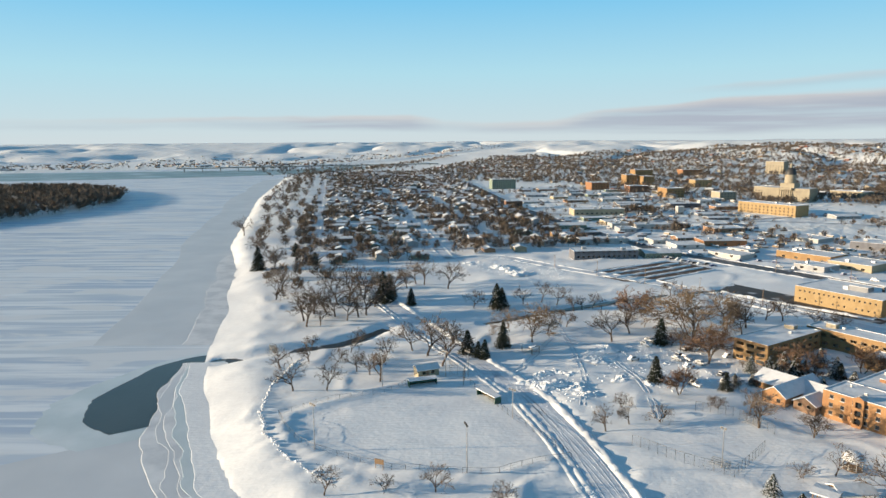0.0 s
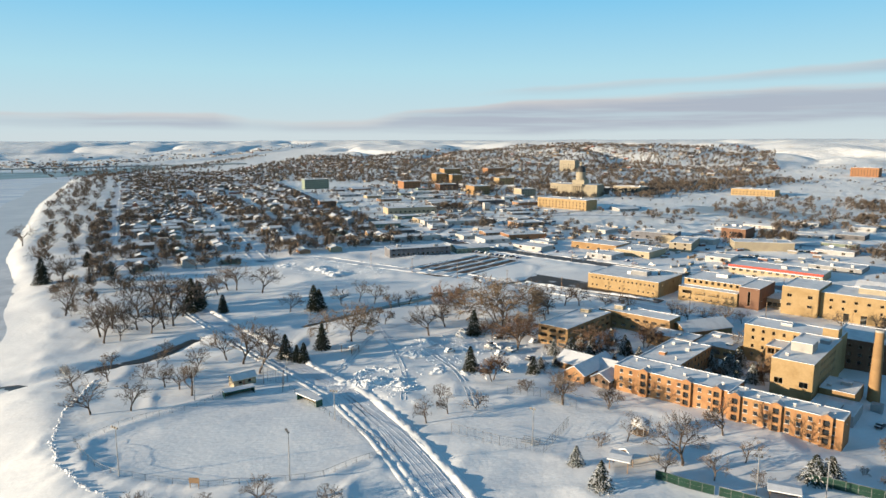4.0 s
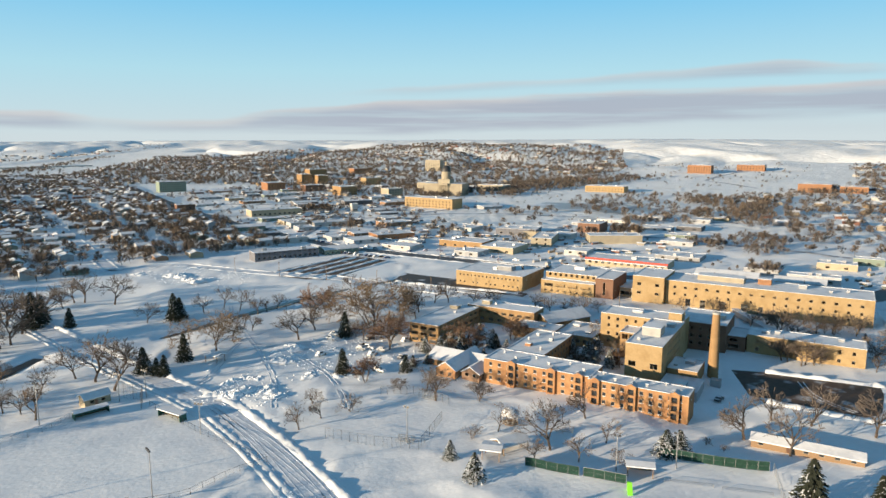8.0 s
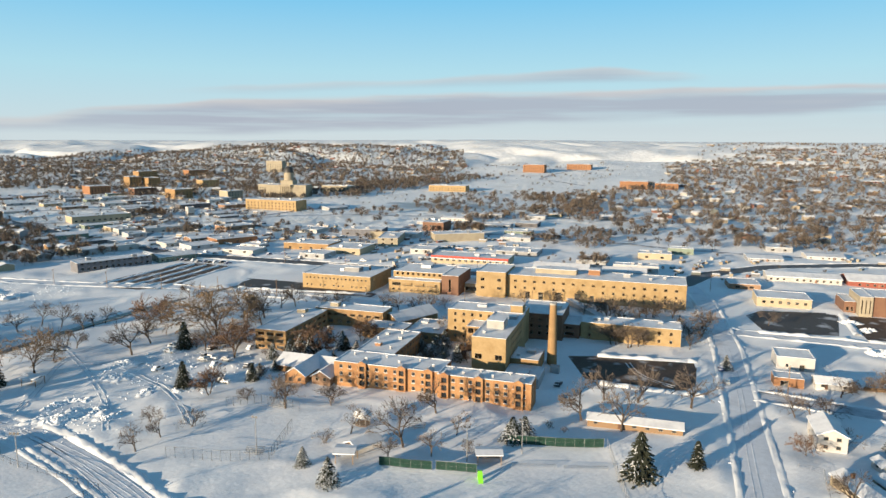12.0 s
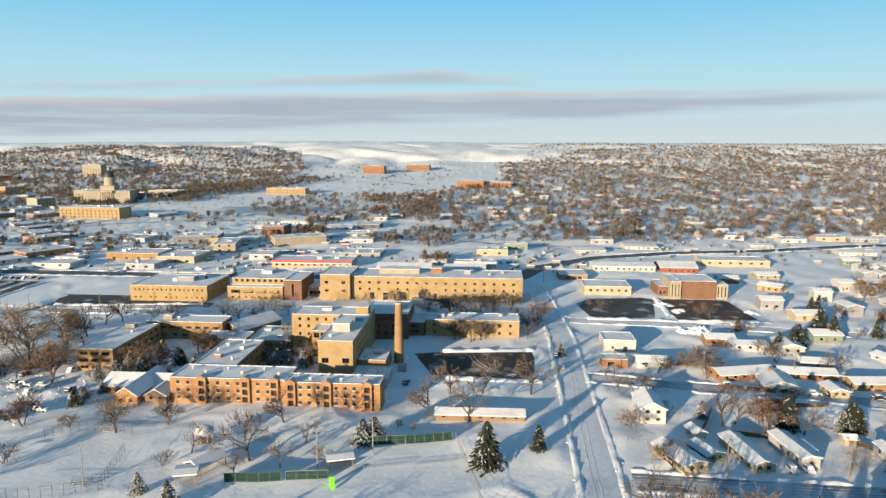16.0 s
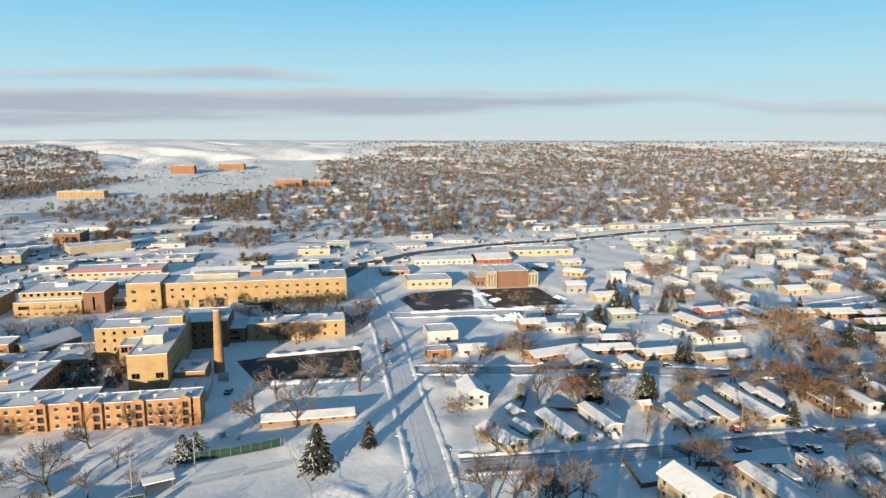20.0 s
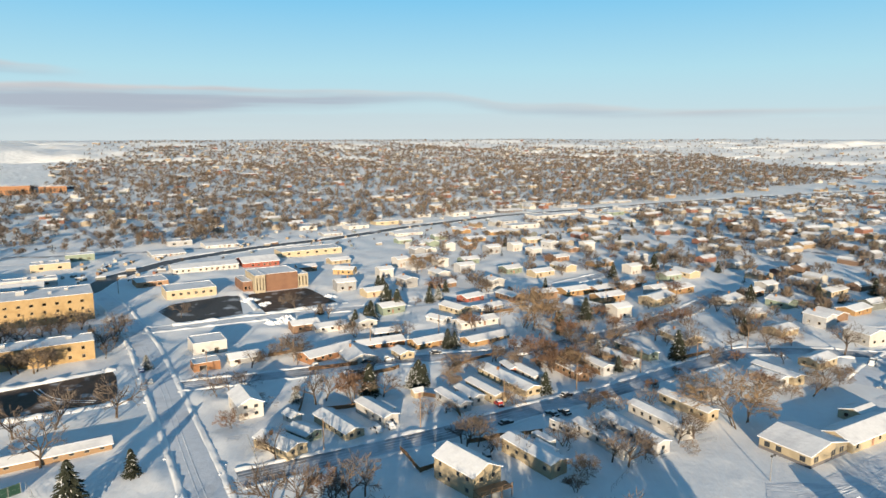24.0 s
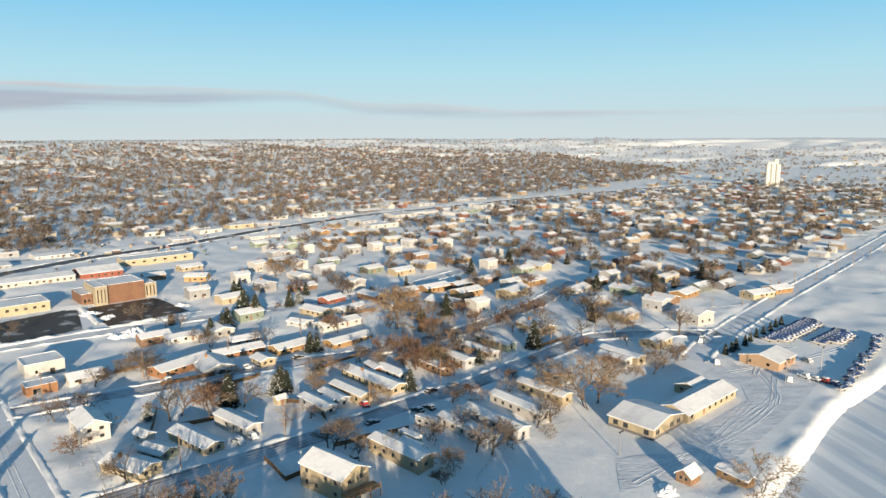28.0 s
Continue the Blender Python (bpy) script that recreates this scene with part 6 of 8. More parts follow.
BARE = [bare_tree("bare_tree", 11 + k, TWIG, "leafless broad-crowned grey-brown tree", (5, 4, 4, 4), 0.0, 1, 0.24 + 0.03 * (k % 3), 0.005, 0.85) for k in range(5)]
SHRUBBY = [bare_tree("bare_shrub", 31 + k, TWIG, "leafless many-stemmed small tree", (4, 4, 4), 0.0, 4, 0.34, 0.007) for k in range(2)]
RUSTY = [bare_tree("rust_brown_tree", 41 + k, RUST_TWIG, "rust-brown tree still holding dry leaves", (5, 4, 4, 4), 0.0, 2, 0.26, 0.007) for k in range(2)]
WILLOW = [bare_tree("pale_willow", 51 + k, PALE_TWIG, "large leafless tree with pale tan twigs", (5, 4, 4, 4), 0.5, 2, 0.27, 0.0045, 0.62) for k in range(2)]
DARK_SPRUCE = [conifer("spruce", 61 + k, "dark green spruce dusted with snow", 0.04, 0.20 + 0.04 * k) for k in range(2)]
WHITE_SPRUCE = [conifer("snowy_spruce", 71 + k, "dark spruce partly loaded with fresh snow", 0.22, 0.30) for k in range(1)]
rt = random.Random(5)


def plant(kinds, u, v, h, wide=1.0):
    t = rt.choice(kinds)
    p = plan(u, v)
    s = Matrix.Diagonal((h * wide, h * wide, h, 1))
    return copy_thing(t, pose(p.x, p.y, z_at(p.x, p.y), 0, 0, rt.uniform(0, 360)) @ s)


for rows in (BARE_BANK, BARE_PARK, BARE_EAST, BARE_FRONT, BARE_LAWN, BARE_CARE, BARE_LOT, BARE_COURT, BARE_TRAILERS):
    for u, v, h in rows:
        plant(BARE if h > 6.5 else SHRUBBY, u, v, h, 1.0 if h > 6.5 else 1.2)
for u, v, h in RUST:
    plant(RUSTY, u, v, h, 1.15)
for u, v, h in PALE:
    plant(WILLOW, u, v, h, 1.2)
for u, v, h in SPRUCE + SPRUCE_EAST:
    plant(DARK_SPRUCE, u, v, h, 1.45)
for u, v, h in SNOWY_SPRUCE:
    plant(WHITE_SPRUCE, u, v, h, 1.75 if 170 < u < 190 else 1.35)
for u, v, h in HEDGE_CONIFER:
    plant(DARK_SPRUCE, u, v, h + 0.5, 1.3)
# unseen trees on the shore below the drone, added for long shadows in the gardens
for u, v, h in ((104, -8, 12), (100, 4, 11), (108, 14, 10), (94, 44, 11), (90, 62, 12), (80, 84, 11), (70, 98, 10), (100, -58, 12), (96, -78, 11), (98, -34, 10)):
    plant(BARE + DARK_SPRUCE, u, v, h, 1.1)
rb = random.Random(64)
COURT_SPOTS = ((205, -133), (211, -131), (219, -132), (223, -140), (236, -135), (228, -136), (223, -131), (232, -128), (240, -128), (224, -80), (230, -72), (238, -82), (240, -70), (246, -78), (252, -72), (252, -82))
HOSPITAL_SPOTS = ((323, -21), (324, -13), (332, 0), (282, -16), (282, -8), (312, 20), (300, 16), (330, -6), (332, -26), (333, 9), (334, -50), (336, -62))
shade_trees = 0
while shade_trees < 84:                # more unseen trees under and behind the drone, added to shade the foreground
    x, y = rb.uniform(60, 135), rb.uniform(-100, 35)
    if x > np.interp(y, CREST_Y, CREST_X) + 3 and 60 < math.hypot(x, y) < 132:
        plant(BARE if shade_trees % 2 else DARK_SPRUCE, *to_plan(x, y), rb.uniform(9, 14), 1.2)
        shade_trees += 1
# the planted courtyards of the care home and the trees before the hospital
for u, v in COURT_SPOTS:
    plant(WHITE_SPRUCE, u + rb.uniform(-1, 1), v + rb.uniform(-1, 1), rb.uniform(4.5, 8), 1.3)
    plant(RUSTY + SHRUBBY, u + rb.uniform(-5, 5), v + rb.uniform(-5, 5), rb.uniform(3, 6), 1.3)
for u, v in HOSPITAL_SPOTS:
    plant(BARE, u, v, rb.uniform(9, 12), 1.15)
    plant(SHRUBBY, u + rb.uniform(-6, 6), v + rb.uniform(-6, 6), rb.uniform(4, 6), 1.3)

# ---- the rest of the town: houses on their blocks, trees, trade buildings ----
WEST = -24.0                           # turn of the older streets along the bank
E1 = np.array((-math.sin(radians(WEST)), -math.cos(radians(WEST))))
E2 = np.array((math.cos(radians(WEST)), -math.sin(radians(WEST))))
rs = np.random.RandomState(21)


def inside(poly, u, v):
    n, ok = len(poly), False
    for k in range(n):
        (u0, v0), (u1, v1) = poly[k], poly[(k + 1) % n]
        if (v0 > v) != (v1 > v) and u < (u1 - u0) * (v - v0) / (v1 - v0) + u0:
            ok = not ok
    return ok


TAKEN = []                             # (u, v, reach) of big buildings


RASTER_U, RASTER_V, CELL = 40, -2400, 4.0
ru, rv = np.meshgrid(np.arange(RASTER_U, 1400, CELL), np.arange(RASTER_V, 1500, CELL), indexing="ij")
GAPS = street_gap(ru * SA + rv * CA, ru * CA - rv * SA)
BUCKETS, FILED = {}, [0]


def free(u, v, pad=4.0):
    i, j = int((u - RASTER_U) / CELL), int((v - RASTER_V) / CELL)
    if 0 <= i < GAPS.shape[0] and 0 <= j < GAPS.shape[1] and GAPS[i, j] < pad:
        return False
    while FILED[0] < len(TAKEN):
        a, b, c = TAKEN[FILED[0]]
        FILED[0] += 1
        for p in range(int((a - c) // 40) - 1, int((a + c) // 40) + 2):
            for q in range(int((b - c) // 40) - 1, int((b + c) // 40) + 2):
                BUCKETS.setdefault((p, q), []).append((a, b, c))
    return all(math.hypot(u - a, v - b) > c + pad for a, b, c in BUCKETS.get((int(u // 40), int(v // 40)), ()))


def trade(name, u, v, w, d, h, mat, label, turn=0.0, rows=1, n=None, units=2, pitched=False):
    TAKEN.append((u, v, max(w, d) * 0.55))
    n = n or max(2, int(w / 9))
    if pitched:
        return house(name, on_ground(u, v, turn), max(w, d), min(w, d), h, mat, label, h * 0.7, category="building", seed=int(u), panes=False)
    holes = [q for k in range(rows) for q in spread(w, 1.6 if rows > 1 else 2.2, n, 1.0 + k * 3.3, 2.5 + k * 3.3, 1)]
    r = random.Random(int(u + v))
    un = [(r.uniform(-w, w) * 0.3, r.uniform(-d, d) * 0.3, r.uniform(1.5, 3.5), r.uniform(1.5, 3), r.uniform(0.7, 1.5), STEEL) for _ in range(units)]
    side = spread(d, 2.0, 2, 1.0, 2.5, 1) if rows == 1 and d > 12 else [q for k in range(rows) for q in spread(d, 1.6, 3, 1.0 + k * 3.3, 2.5 + k * 3.3, 1)]
    return flat_building(name, u - d / 2, u + d / 2, v - w / 2, v + w / 2, h, mat, label, holes, (), (), side if rows > 1 else (), turn=turn, units=un, panes=False)


trade("grey_terrace", 355, -340, 46, 14, 5.8, SLATE, "long grey two storey terrace with snowy roof", 62, 2, 12)
trade("red_brick_store", 474, -330, 34, 20, 4.6, RED_BRICK, "low red brick store under snow", 58)
trade("green_glass_office", 706, -909, 40, 22, 16, GREEN_SIDING, "dark green glazed office block", 66, 5, 12)
trade("brown_block", 520, -648, 20, 14, 9.0, BROWN_BRICK, "dark brown brick block", 62, 2)
trade("tan_workshop", 461, -218, 27, 28, 4.8, CREAM, "low cream workshop with a flat snowy roof")
trade("flat_store", 470, -255, 38, 22, 5.2, TAN_BRICK, "flat-roofed tan brick store")
trade("grey_gymnasium", 556, -249, 36, 24, 5.4, SLATE, "grey steel hall beside a snowy field", 10)
b = trade("strip_mall", 451, -121, 54, 20, 4.4, CREAM, "cream strip mall with a red fascia", 0, 1, 12)
bm = bmesh.new()
box(bm, -27.2, 27.2, -10.35, -10.05, 3.4, 4.6)
part("fascia", bm, RED_TRIM, b, "bright red fascia board")
bm = bmesh.new()
box(bm, -27.0, 27.0, -12.5, -10.3, 3.0, 3.4)
part("canopy", bm, ROOF_SNOW, b)
trade("flats", 512, -206, 16, 36, 6.2, STONE, "two storey pale flats under snow", 12, 2)
trade("flats", 545, -160, 18, 42, 6.2, STONE, "two storey pale flats with balconies", -60, 2)
trade("brown_flats", 601, -196, 20, 24, 8.6, BROWN_BRICK, "three storey brown brick flats", 0, 2, 4)
trade("downtown_block", 820, -804, 30, 28, 12, RED_BRICK, "red brick downtown block", 66, 3, 6)
trade("downtown_tower", 935, -840, 20, 22, 18, TAN_BRICK, "tan brick downtown tower", 66, 5, 4)
trade("downtown_tower", 950, -815, 20, 22, 16, TAN_BRICK, "tan brick downtown tower", 66, 4, 4)
trade("downtown_block", 799, -640, 26, 28, 13, TAN_BRICK, "orange tan downtown block", 66, 3, 5)
trade("downtown_block", 819, -569, 24, 22, 11, STONE, "pale stone downtown office", 66, 3, 5)
trade("yellow_state_office", 708, -431, 70, 22, 12, YELLOW_BRICK, "long yellow brick state office", -4, 3, 14)
trade("long_tan_office", 1029, -316, 60, 22, 9, YELLOW_BRICK, "long tan office beyond the pond", 0, 2, 12)
trade("red_school", 1462, -257, 45, 30, 16, RED_BRICK, "red brick school on the slope", 0, 4, 9)
trade("red_school", 1567, -174, 53, 36, 12, RED_BRICK, "red brick school wing on the slope", 0, 3, 9)
trade("red_school", 1158, -40, 44, 34, 12, RED_BRICK, "low red brick school", 0, 2, 8)
trade("red_school", 1165, 10, 36, 26, 9, RED_BRICK, "low red brick school wing", 0, 2, 8)
trade("long_low_shed", 424, -425, 20, 12, 4.0, DARK_SHED, "long low dark shed beside the highway", 62)
trade("white_store", 485, -446, 18, 14, 4.6, WHITE_SIDING, "small white store with a flat roof", 62)
trade("tan_store", 548, -537, 56, 20, 6.2, CREAM, "long cream store with tan front", 62, 1, 10)
trade("white_store", 446, -470, 27, 14, 5.5, GREEN_SIDING, "white and green roadside shop", 62, pitched=True)
trade("long_low_shed", 410, -391, 33, 14, 4.6, WHITE_SIDING, "long white shed under a snowy roof", 62)
trade("white_tank_house", 619, -483, 7, 7, 9.0, WHITE_SIDING, "tall white cube building", 62, 1, 2, 0)
trade("dark_store", 692, -535, 38, 14, 5.5, DARK_SHED, "low dark store under snow", 62)
trade("downtown_block", 1071, -932, 36, 24, 17, TAN_BRICK, "tan brick downtown block", 66, 4, 6)
trade("downtown_block", 1210, -924, 44, 24, 12, RED_BRICK, "long red brick downtown block", 66, 3, 6)
trade("downtown_block", 828, -729, 30, 20, 10, BROWN_BRICK, "brown brick downtown block", 66, 3, 5)
trade("downtown_block", 983, -728, 30, 20, 12, YELLOW_BRICK, "yellow brick downtown block", 66, 3, 5)
trade("state_annex", 1330, -806, 36, 22, 24, STONE, "tall pale stone office behind the state house", 8, 5, 6)
trade("state_annex", 975, -481, 48, 20, 9, STONE, "long low stone office beside the state house", 0, 2, 8)
trade("gas_station", 506, -1, 23, 12, 4.4, CREAM, "cream gas station shop under snow")
trade("fuel_canopy", 528, 17, 18, 9, 4.8, GREEN_SIDING, "green fuel station canopy", 0, 1, 3, 0)
trade("green_barn", 392, -322, 26, 18, 5.5, GREEN_SIDING, "long green steel shed", 60, pitched=True)
trade("white_hall", 425, -56, 34, 16, 7, WHITE_SIDING, "white hall with a broad snowy roof", 0, pitched=True)
trade("white_hall", 428, -18, 26, 14, 6, WHITE_SIDING, "low white hall with a snowy roof", 0, pitched=True)
trade("long_low_shed", 448, -12, 28, 9, 4.6, GREY_SIDING, "long low grey shed")
trade("shop_row", 515, -424, 50, 16, 5, WHITE_SIDING, "long white shop row", 62)
TAKEN += [(365, -170, 40), (362, -120, 30), (362, -40, 62), (295, -10, 30), (255, -60, 60), (385, 62, 26), (382, 108, 30), (450, 84, 26), (453, 119, 22), (476, 162, 30), (800, -255, 90), (640, -330, 55)]
SKINS = (CREAM, WHITE_SIDING, GREY_SIDING, GREY_SIDING, GREY_SIDING, BROWN_SIDING, WHITE_SIDING, WHITE_SIDING, DARK_SHED, GREEN_SIDING)
rr = random.Random(77)
made = 0
for _ in range(900):                   # shops, stores and yards along the highway
    if made >= 46:
        break
    v = rr.uniform(-470, 640)
    mid = np.interp(v, (-474, -336, -178, 14, 73, 206, 420, 640), (456, 411, 409, 414, 495, 537, 600, 610))
    u = mid + rr.choice((-1, 1)) * rr.uniform(18, 85)
    if v < -180 and u < mid:
        continue
    if v > 100 and u < mid - 60 and rr.random() < 0.5:
        continue
    w, d = rr.uniform(14, 36), rr.uniform(12, 22)
    if not free(u, v, max(w, d) * 0.5 + 2):
        continue
    skin = rr.choice(SKINS)
    trade("shop", u, v, w, d, rr.uniform(2.8, 3.9), skin, "low %s shop with a snowy roof" % skin.name.replace("_", " "), (62 if v < -330 else 0) + rr.uniform(-3, 3), units=rr.randrange(3), pitched=rr.random() < 0.3)
    made += 1

made = 0
for _ in range(900):                   # low buildings between the highway and the state house
    if made >= 44:
        break
    q = np.array((rr.uniform(470, 860), rr.uniform(-860, -90)))
    if q[0] < np.interp(q[1], (-860, -665, -474, -336, -90), (660, 560, 480, 450, 470)) or (q[0] > 760 and q[1] > -500):
        continue
    w, d = rr.uniform(14, 34), rr.uniform(12, 22)
    if free(q[0], q[1], max(w, d) * 0.5 + 3):
        skin = rr.choice(SKINS)
        trade("shop", q[0], q[1], w, d, rr.uniform(2.8, 4.2), skin, "low %s building with a snowy roof" % skin.name.replace("_", " "), (62 if q[1] < -330 else 0) + rr.uniform(-3, 3), units=rr.randrange(2), pitched=rr.random() < 0.25)
        made += 1

# pattern houses, copied over the blocks
PATTERNS = []
for k, (L, w, top, skin) in enumerate(((13, 8.5, 5.0, WHITE_SIDING), (15, 9, 5.2, CREAM), (11, 8, 6.8, GREY_SIDING), (14, 8, 4.8, BROWN_SIDING), (12, 9, 5.6, GREEN_SIDING), (16, 9, 5.0, TAN_BRICK), (9, 8, 7.2, WHITE_SIDING), (12, 8, 5.2, BROWN_SIDING))):
    PATTERNS.append(house("town_house", pose(0, 0, 0), L, w, top, skin, "%s town house under deep snow" % skin.name.replace("_", " "), None, "town houses", "house", storeys=1, seed=200 + k, panes=False, chimney=k % 2 == 0, end_windows=0, pitch=5.5))


FAR_HOMES, FAR_TREES = [], []


def settle(u, v, turn, near):
    if near:
        p = plan(u, v)
        copy_thing(PATTERNS[rs.randint(len(PATTERNS))], grid_pose(u, v, z_at(p.x, p.y) - 0.1, turn))
    else:
        FAR_HOMES.append((u, v, turn, rs.uniform(9, 15), rs.uniform(7, 9), rs.uniform(2.6, 3.8)))
    TAKEN.append((u, v, 7))


OLD_TOWN = ((200, -415), (262, -395), (300, -405), (398, -372), (452, -490), (528, -665), (705, -1010), (900, -1400), (700, -1640), (433, -1040), (245, -640), (165, -445))
count = 0
for row in range(-6, 30):
    for k in range(0, 90):
        q = np.array((165.0, -430.0)) + E2 * (row * 27 + rs.uniform(-3, 3)) + E1 * (k * 17 + rs.uniform(-3, 3))
        if inside(OLD_TOWN, *q) and rs.rand() < 0.74 and free(q[0], q[1], 7):
            settle(q[0], q[1], WEST + (90 if rs.rand() < 0.45 else 0) + rs.uniform(-3, 3), k < 17)
            count += 1
for _ in range(2600):                  # smaller houses, garages and shops crowded in between
    u, v = rs.uniform(165, 900), rs.uniform(-1640, -560)
    if inside(OLD_TOWN, u, v) and free(u, v, 2.5):
        settle(u, v, WEST + (90 if rs.rand() < 0.5 else 0) + rs.uniform(-3, 3), False)
EAST_TOWN = ((165, 245), (205, 235), (262, 200), (330, 190), (440, 210), (520, 260), (560, 420), (575, 800), (540, 1250), (260, 1250), (205, 800), (168, 500))
for row in range(0, 20):
    for k in range(0, 56):
        u, v = 150 + row * 26 + rs.uniform(-4, 4), 190 + k * 18 + rs.uniform(-4, 4)
        if inside(EAST_TOWN, u, v) and rs.rand() < 0.5 and free(u, v, 7) and all(math.hypot(u - a[0], v - a[1]) > 15 for a in HOMES_EAST + HOMES_LAST + HOMES):
            settle(u, v, (90 if rs.rand() < 0.4 else 0) + rs.uniform(-6, 6), v < 350)
for u, v, turn in ((287, 95, 0), (292, 140, 0), (330, 150, 4), (342, 175, 90), (330, 200, 0), (350, 140, 0), (400, 200, 8), (372, 175, 0), (395, 190, 90), (352, 215, 0), (283, 205, 90), (262, 205, 0), (415, 140, 0), (345, 250, 0), (312, 215, 90), (330, 45, 0)):
    if free(u, v, 5):
        settle(u, v, turn + rs.uniform(-4, 4), True)
# wooded quarters beyond the highway
UPPER = ((560, 0), (640, -60), (760, -100), (1000, -140), (1300, 20), (1700, 0), (2200, 300), (2300, 1300), (1500, 1900), (800, 1500), (640, 900), (630, 420), (600, 250), (560, 120))
CAPITOL_HILL = ((880, -540), (760, -640), (860, -900), (760, -1120), (900, -1500), (1500, -2000), (2300, -1500), (2100, -600), (1500, -420), (1200, -400), (1000, -430))
OUTER = ((1700, 20), (2400, 120), (3400, 420), (3300, 2200), (2200, 3000), (900, 2600), (700, 1400), (1500, 1850), (2300, 1300), (2150, 300))
OUTER_PLAIN = ((230, 1150), (600, 1000), (900, 1400), (1100, 2600), (700, 3400), (330, 2400))
for poly, n, seed in ((UPPER, 1300, 3), (CAPITOL_HILL, 700, 4), (OUTER, 260, 5), (OUTER_PLAIN, 160, 6)):
    lo, hi = np.min(poly, 0), np.max(poly, 0)
    for _ in range(n):
        u, v = rs.uniform(lo[0], hi[0]), rs.uniform(lo[1], hi[1])
        if inside(poly, u, v):
            FAR_HOMES.append((u, v, rs.choice((0, 90)) + rs.uniform(-8, 8), rs.uniform(9, 15), rs.uniform(7, 9), rs.uniform(2.6, 4.2)))


def woods(poly, n, h0, h1, pad=0.0):
    lo, hi = np.min(poly, 0), np.max(poly, 0)
    while n > 0:
        u, v = rs.uniform(lo[0], hi[0]), rs.uniform(lo[1], hi[1])
        n -= 1
        if inside(poly, u, v) and (not pad or free(u, v, pad)):
            FAR_TREES.append((u, v, rs.uniform(h0, h1)))


woods(UPPER, 13000, 6, 11)
woods(OUTER, 4200, 5, 10)
woods(((1000, -430), (1750, -430), (1750, -60), (1050, -90)), 240, 2.5, 7)
woods(OUTER_PLAIN, 1300, 5, 10)
woods(CAPITOL_HILL, 10500, 6, 11)
woods(((900, -420), (1000, -560), (1250, -430), (1350, -300), (1180, -330)), 1000, 6, 11)
woods(((840, -60), (1000, -90), (980, -190), (860, -150)), 170, 5, 10)
woods(((560, -5), (640, -60), (560, -110), (520, -60)), 120, 4, 8)
woods(((640, -180), (700, -190), (900, -90), (780, -60)), 260, 5, 10)
woods(((700, -1000), (900, -1400), (1050, -1900), (700, -2300), (520, -1500), (560, -1320)), 900, 5, 11)
woods(((470, -860), (860, -860), (880, -520), (700, -380), (560, -130), (470, -200)), 900, 2.5, 8, 2.0)
woods(((640, -120), (1000, -140), (1000, -260), (860, -330), (620, -180)), 240, 5, 10)
woods(((430, -560), (470, -560), (520, -660), (480, -680)), 30, 4, 8)
far_side = []
for _ in range(1500):                  # the town on the other shore
    x, y = rs.uniform(-1900, 300), rs.uniform(1900, 3300)
    if y > np.interp(x, SHORE_X, SHORE_Y) + 30 and rs.rand() < 1.2 - (y - np.interp(x, SHORE_X, SHORE_Y)) / 900:
        (FAR_HOMES if rs.rand() < 0.5 else far_side).append((*to_plan(x, y), rs.uniform(0, 180), rs.uniform(9, 16), rs.uniform(7, 10), rs.uniform(2.4, 3.6)))
FAR_TREES += [(a[0], a[1], a[5] * 2.5) for a in far_side]
for _ in range(420):
    x = rs.uniform(-2000, 300)
    FAR_TREES.append((*to_plan(x, np.interp(x, SHORE_X, SHORE_Y) + 25 + abs(rs.normal()) * 170), rs.uniform(4, 9)))
for _ in range(3200):                  # wooded island and far banks
    x, y = rs.uniform(-980, -440), rs.uniform(560, 1200)
    if math.hypot((x + 700) / 250, (y - 880) / 330) < 0.98:
        FAR_TREES.append((*to_plan(x, y), rs.uniform(9, 17)))
for _ in range(420):
    y = rs.uniform(340, 2700)
    x = np.interp(y, CREST_Y, CREST_X) + rs.uniform(2, 60)
    FAR_TREES.append((*to_plan(x, y), rs.uniform(6, 11)))


# trees standing between the houses, near enough to be seen singly
near_trees = 0
for _ in range(5000):
    if near_trees > 84:
        break
    if rs.rand() < 0.55:
        q = np.array((165.0, -420.0)) + E2 * rs.uniform(0, 260) + E1 * rs.uniform(-10, 480)
        if not inside(OLD_TOWN, *q):
            continue
    else:
        q = np.array((rs.uniform(170, 480), rs.uniform(200, 520)))
        if not inside(EAST_TOWN, *q):
            continue
    if free(q[0], q[1], 1.0):
        rust = rs.rand()
        plant(DARK_SPRUCE if rust > 0.94 else (RUSTY if rust > 0.88 else (BARE if rust > 0.25 else SHRUBBY)), q[0], q[1], rs.uniform(5, 11) if rust <= 0.94 else rs.uniform(4, 9), 1.25)
        near_trees += 1
extra = 0
for _ in range(4000):                  # garden trees along the near eastern streets
    if extra > 60:
        break
    u, v = rs.uniform(172, 345), rs.uniform(60, 350)
    if free(u, v, 1.0) and all(math.hypot(u - a[0], v - a[1]) > a[3] * 0.5 + 2 for a in HOMES + HOMES_EAST + HOMES_LAST + TRAILERS):
        kind = rs.rand()
        plant(DARK_SPRUCE if kind > 0.9 else (RUSTY if kind > 0.82 else (BARE if kind > 0.3 else SHRUBBY)), u, v, rs.uniform(4.5, 10), 1.25)
        extra += 1
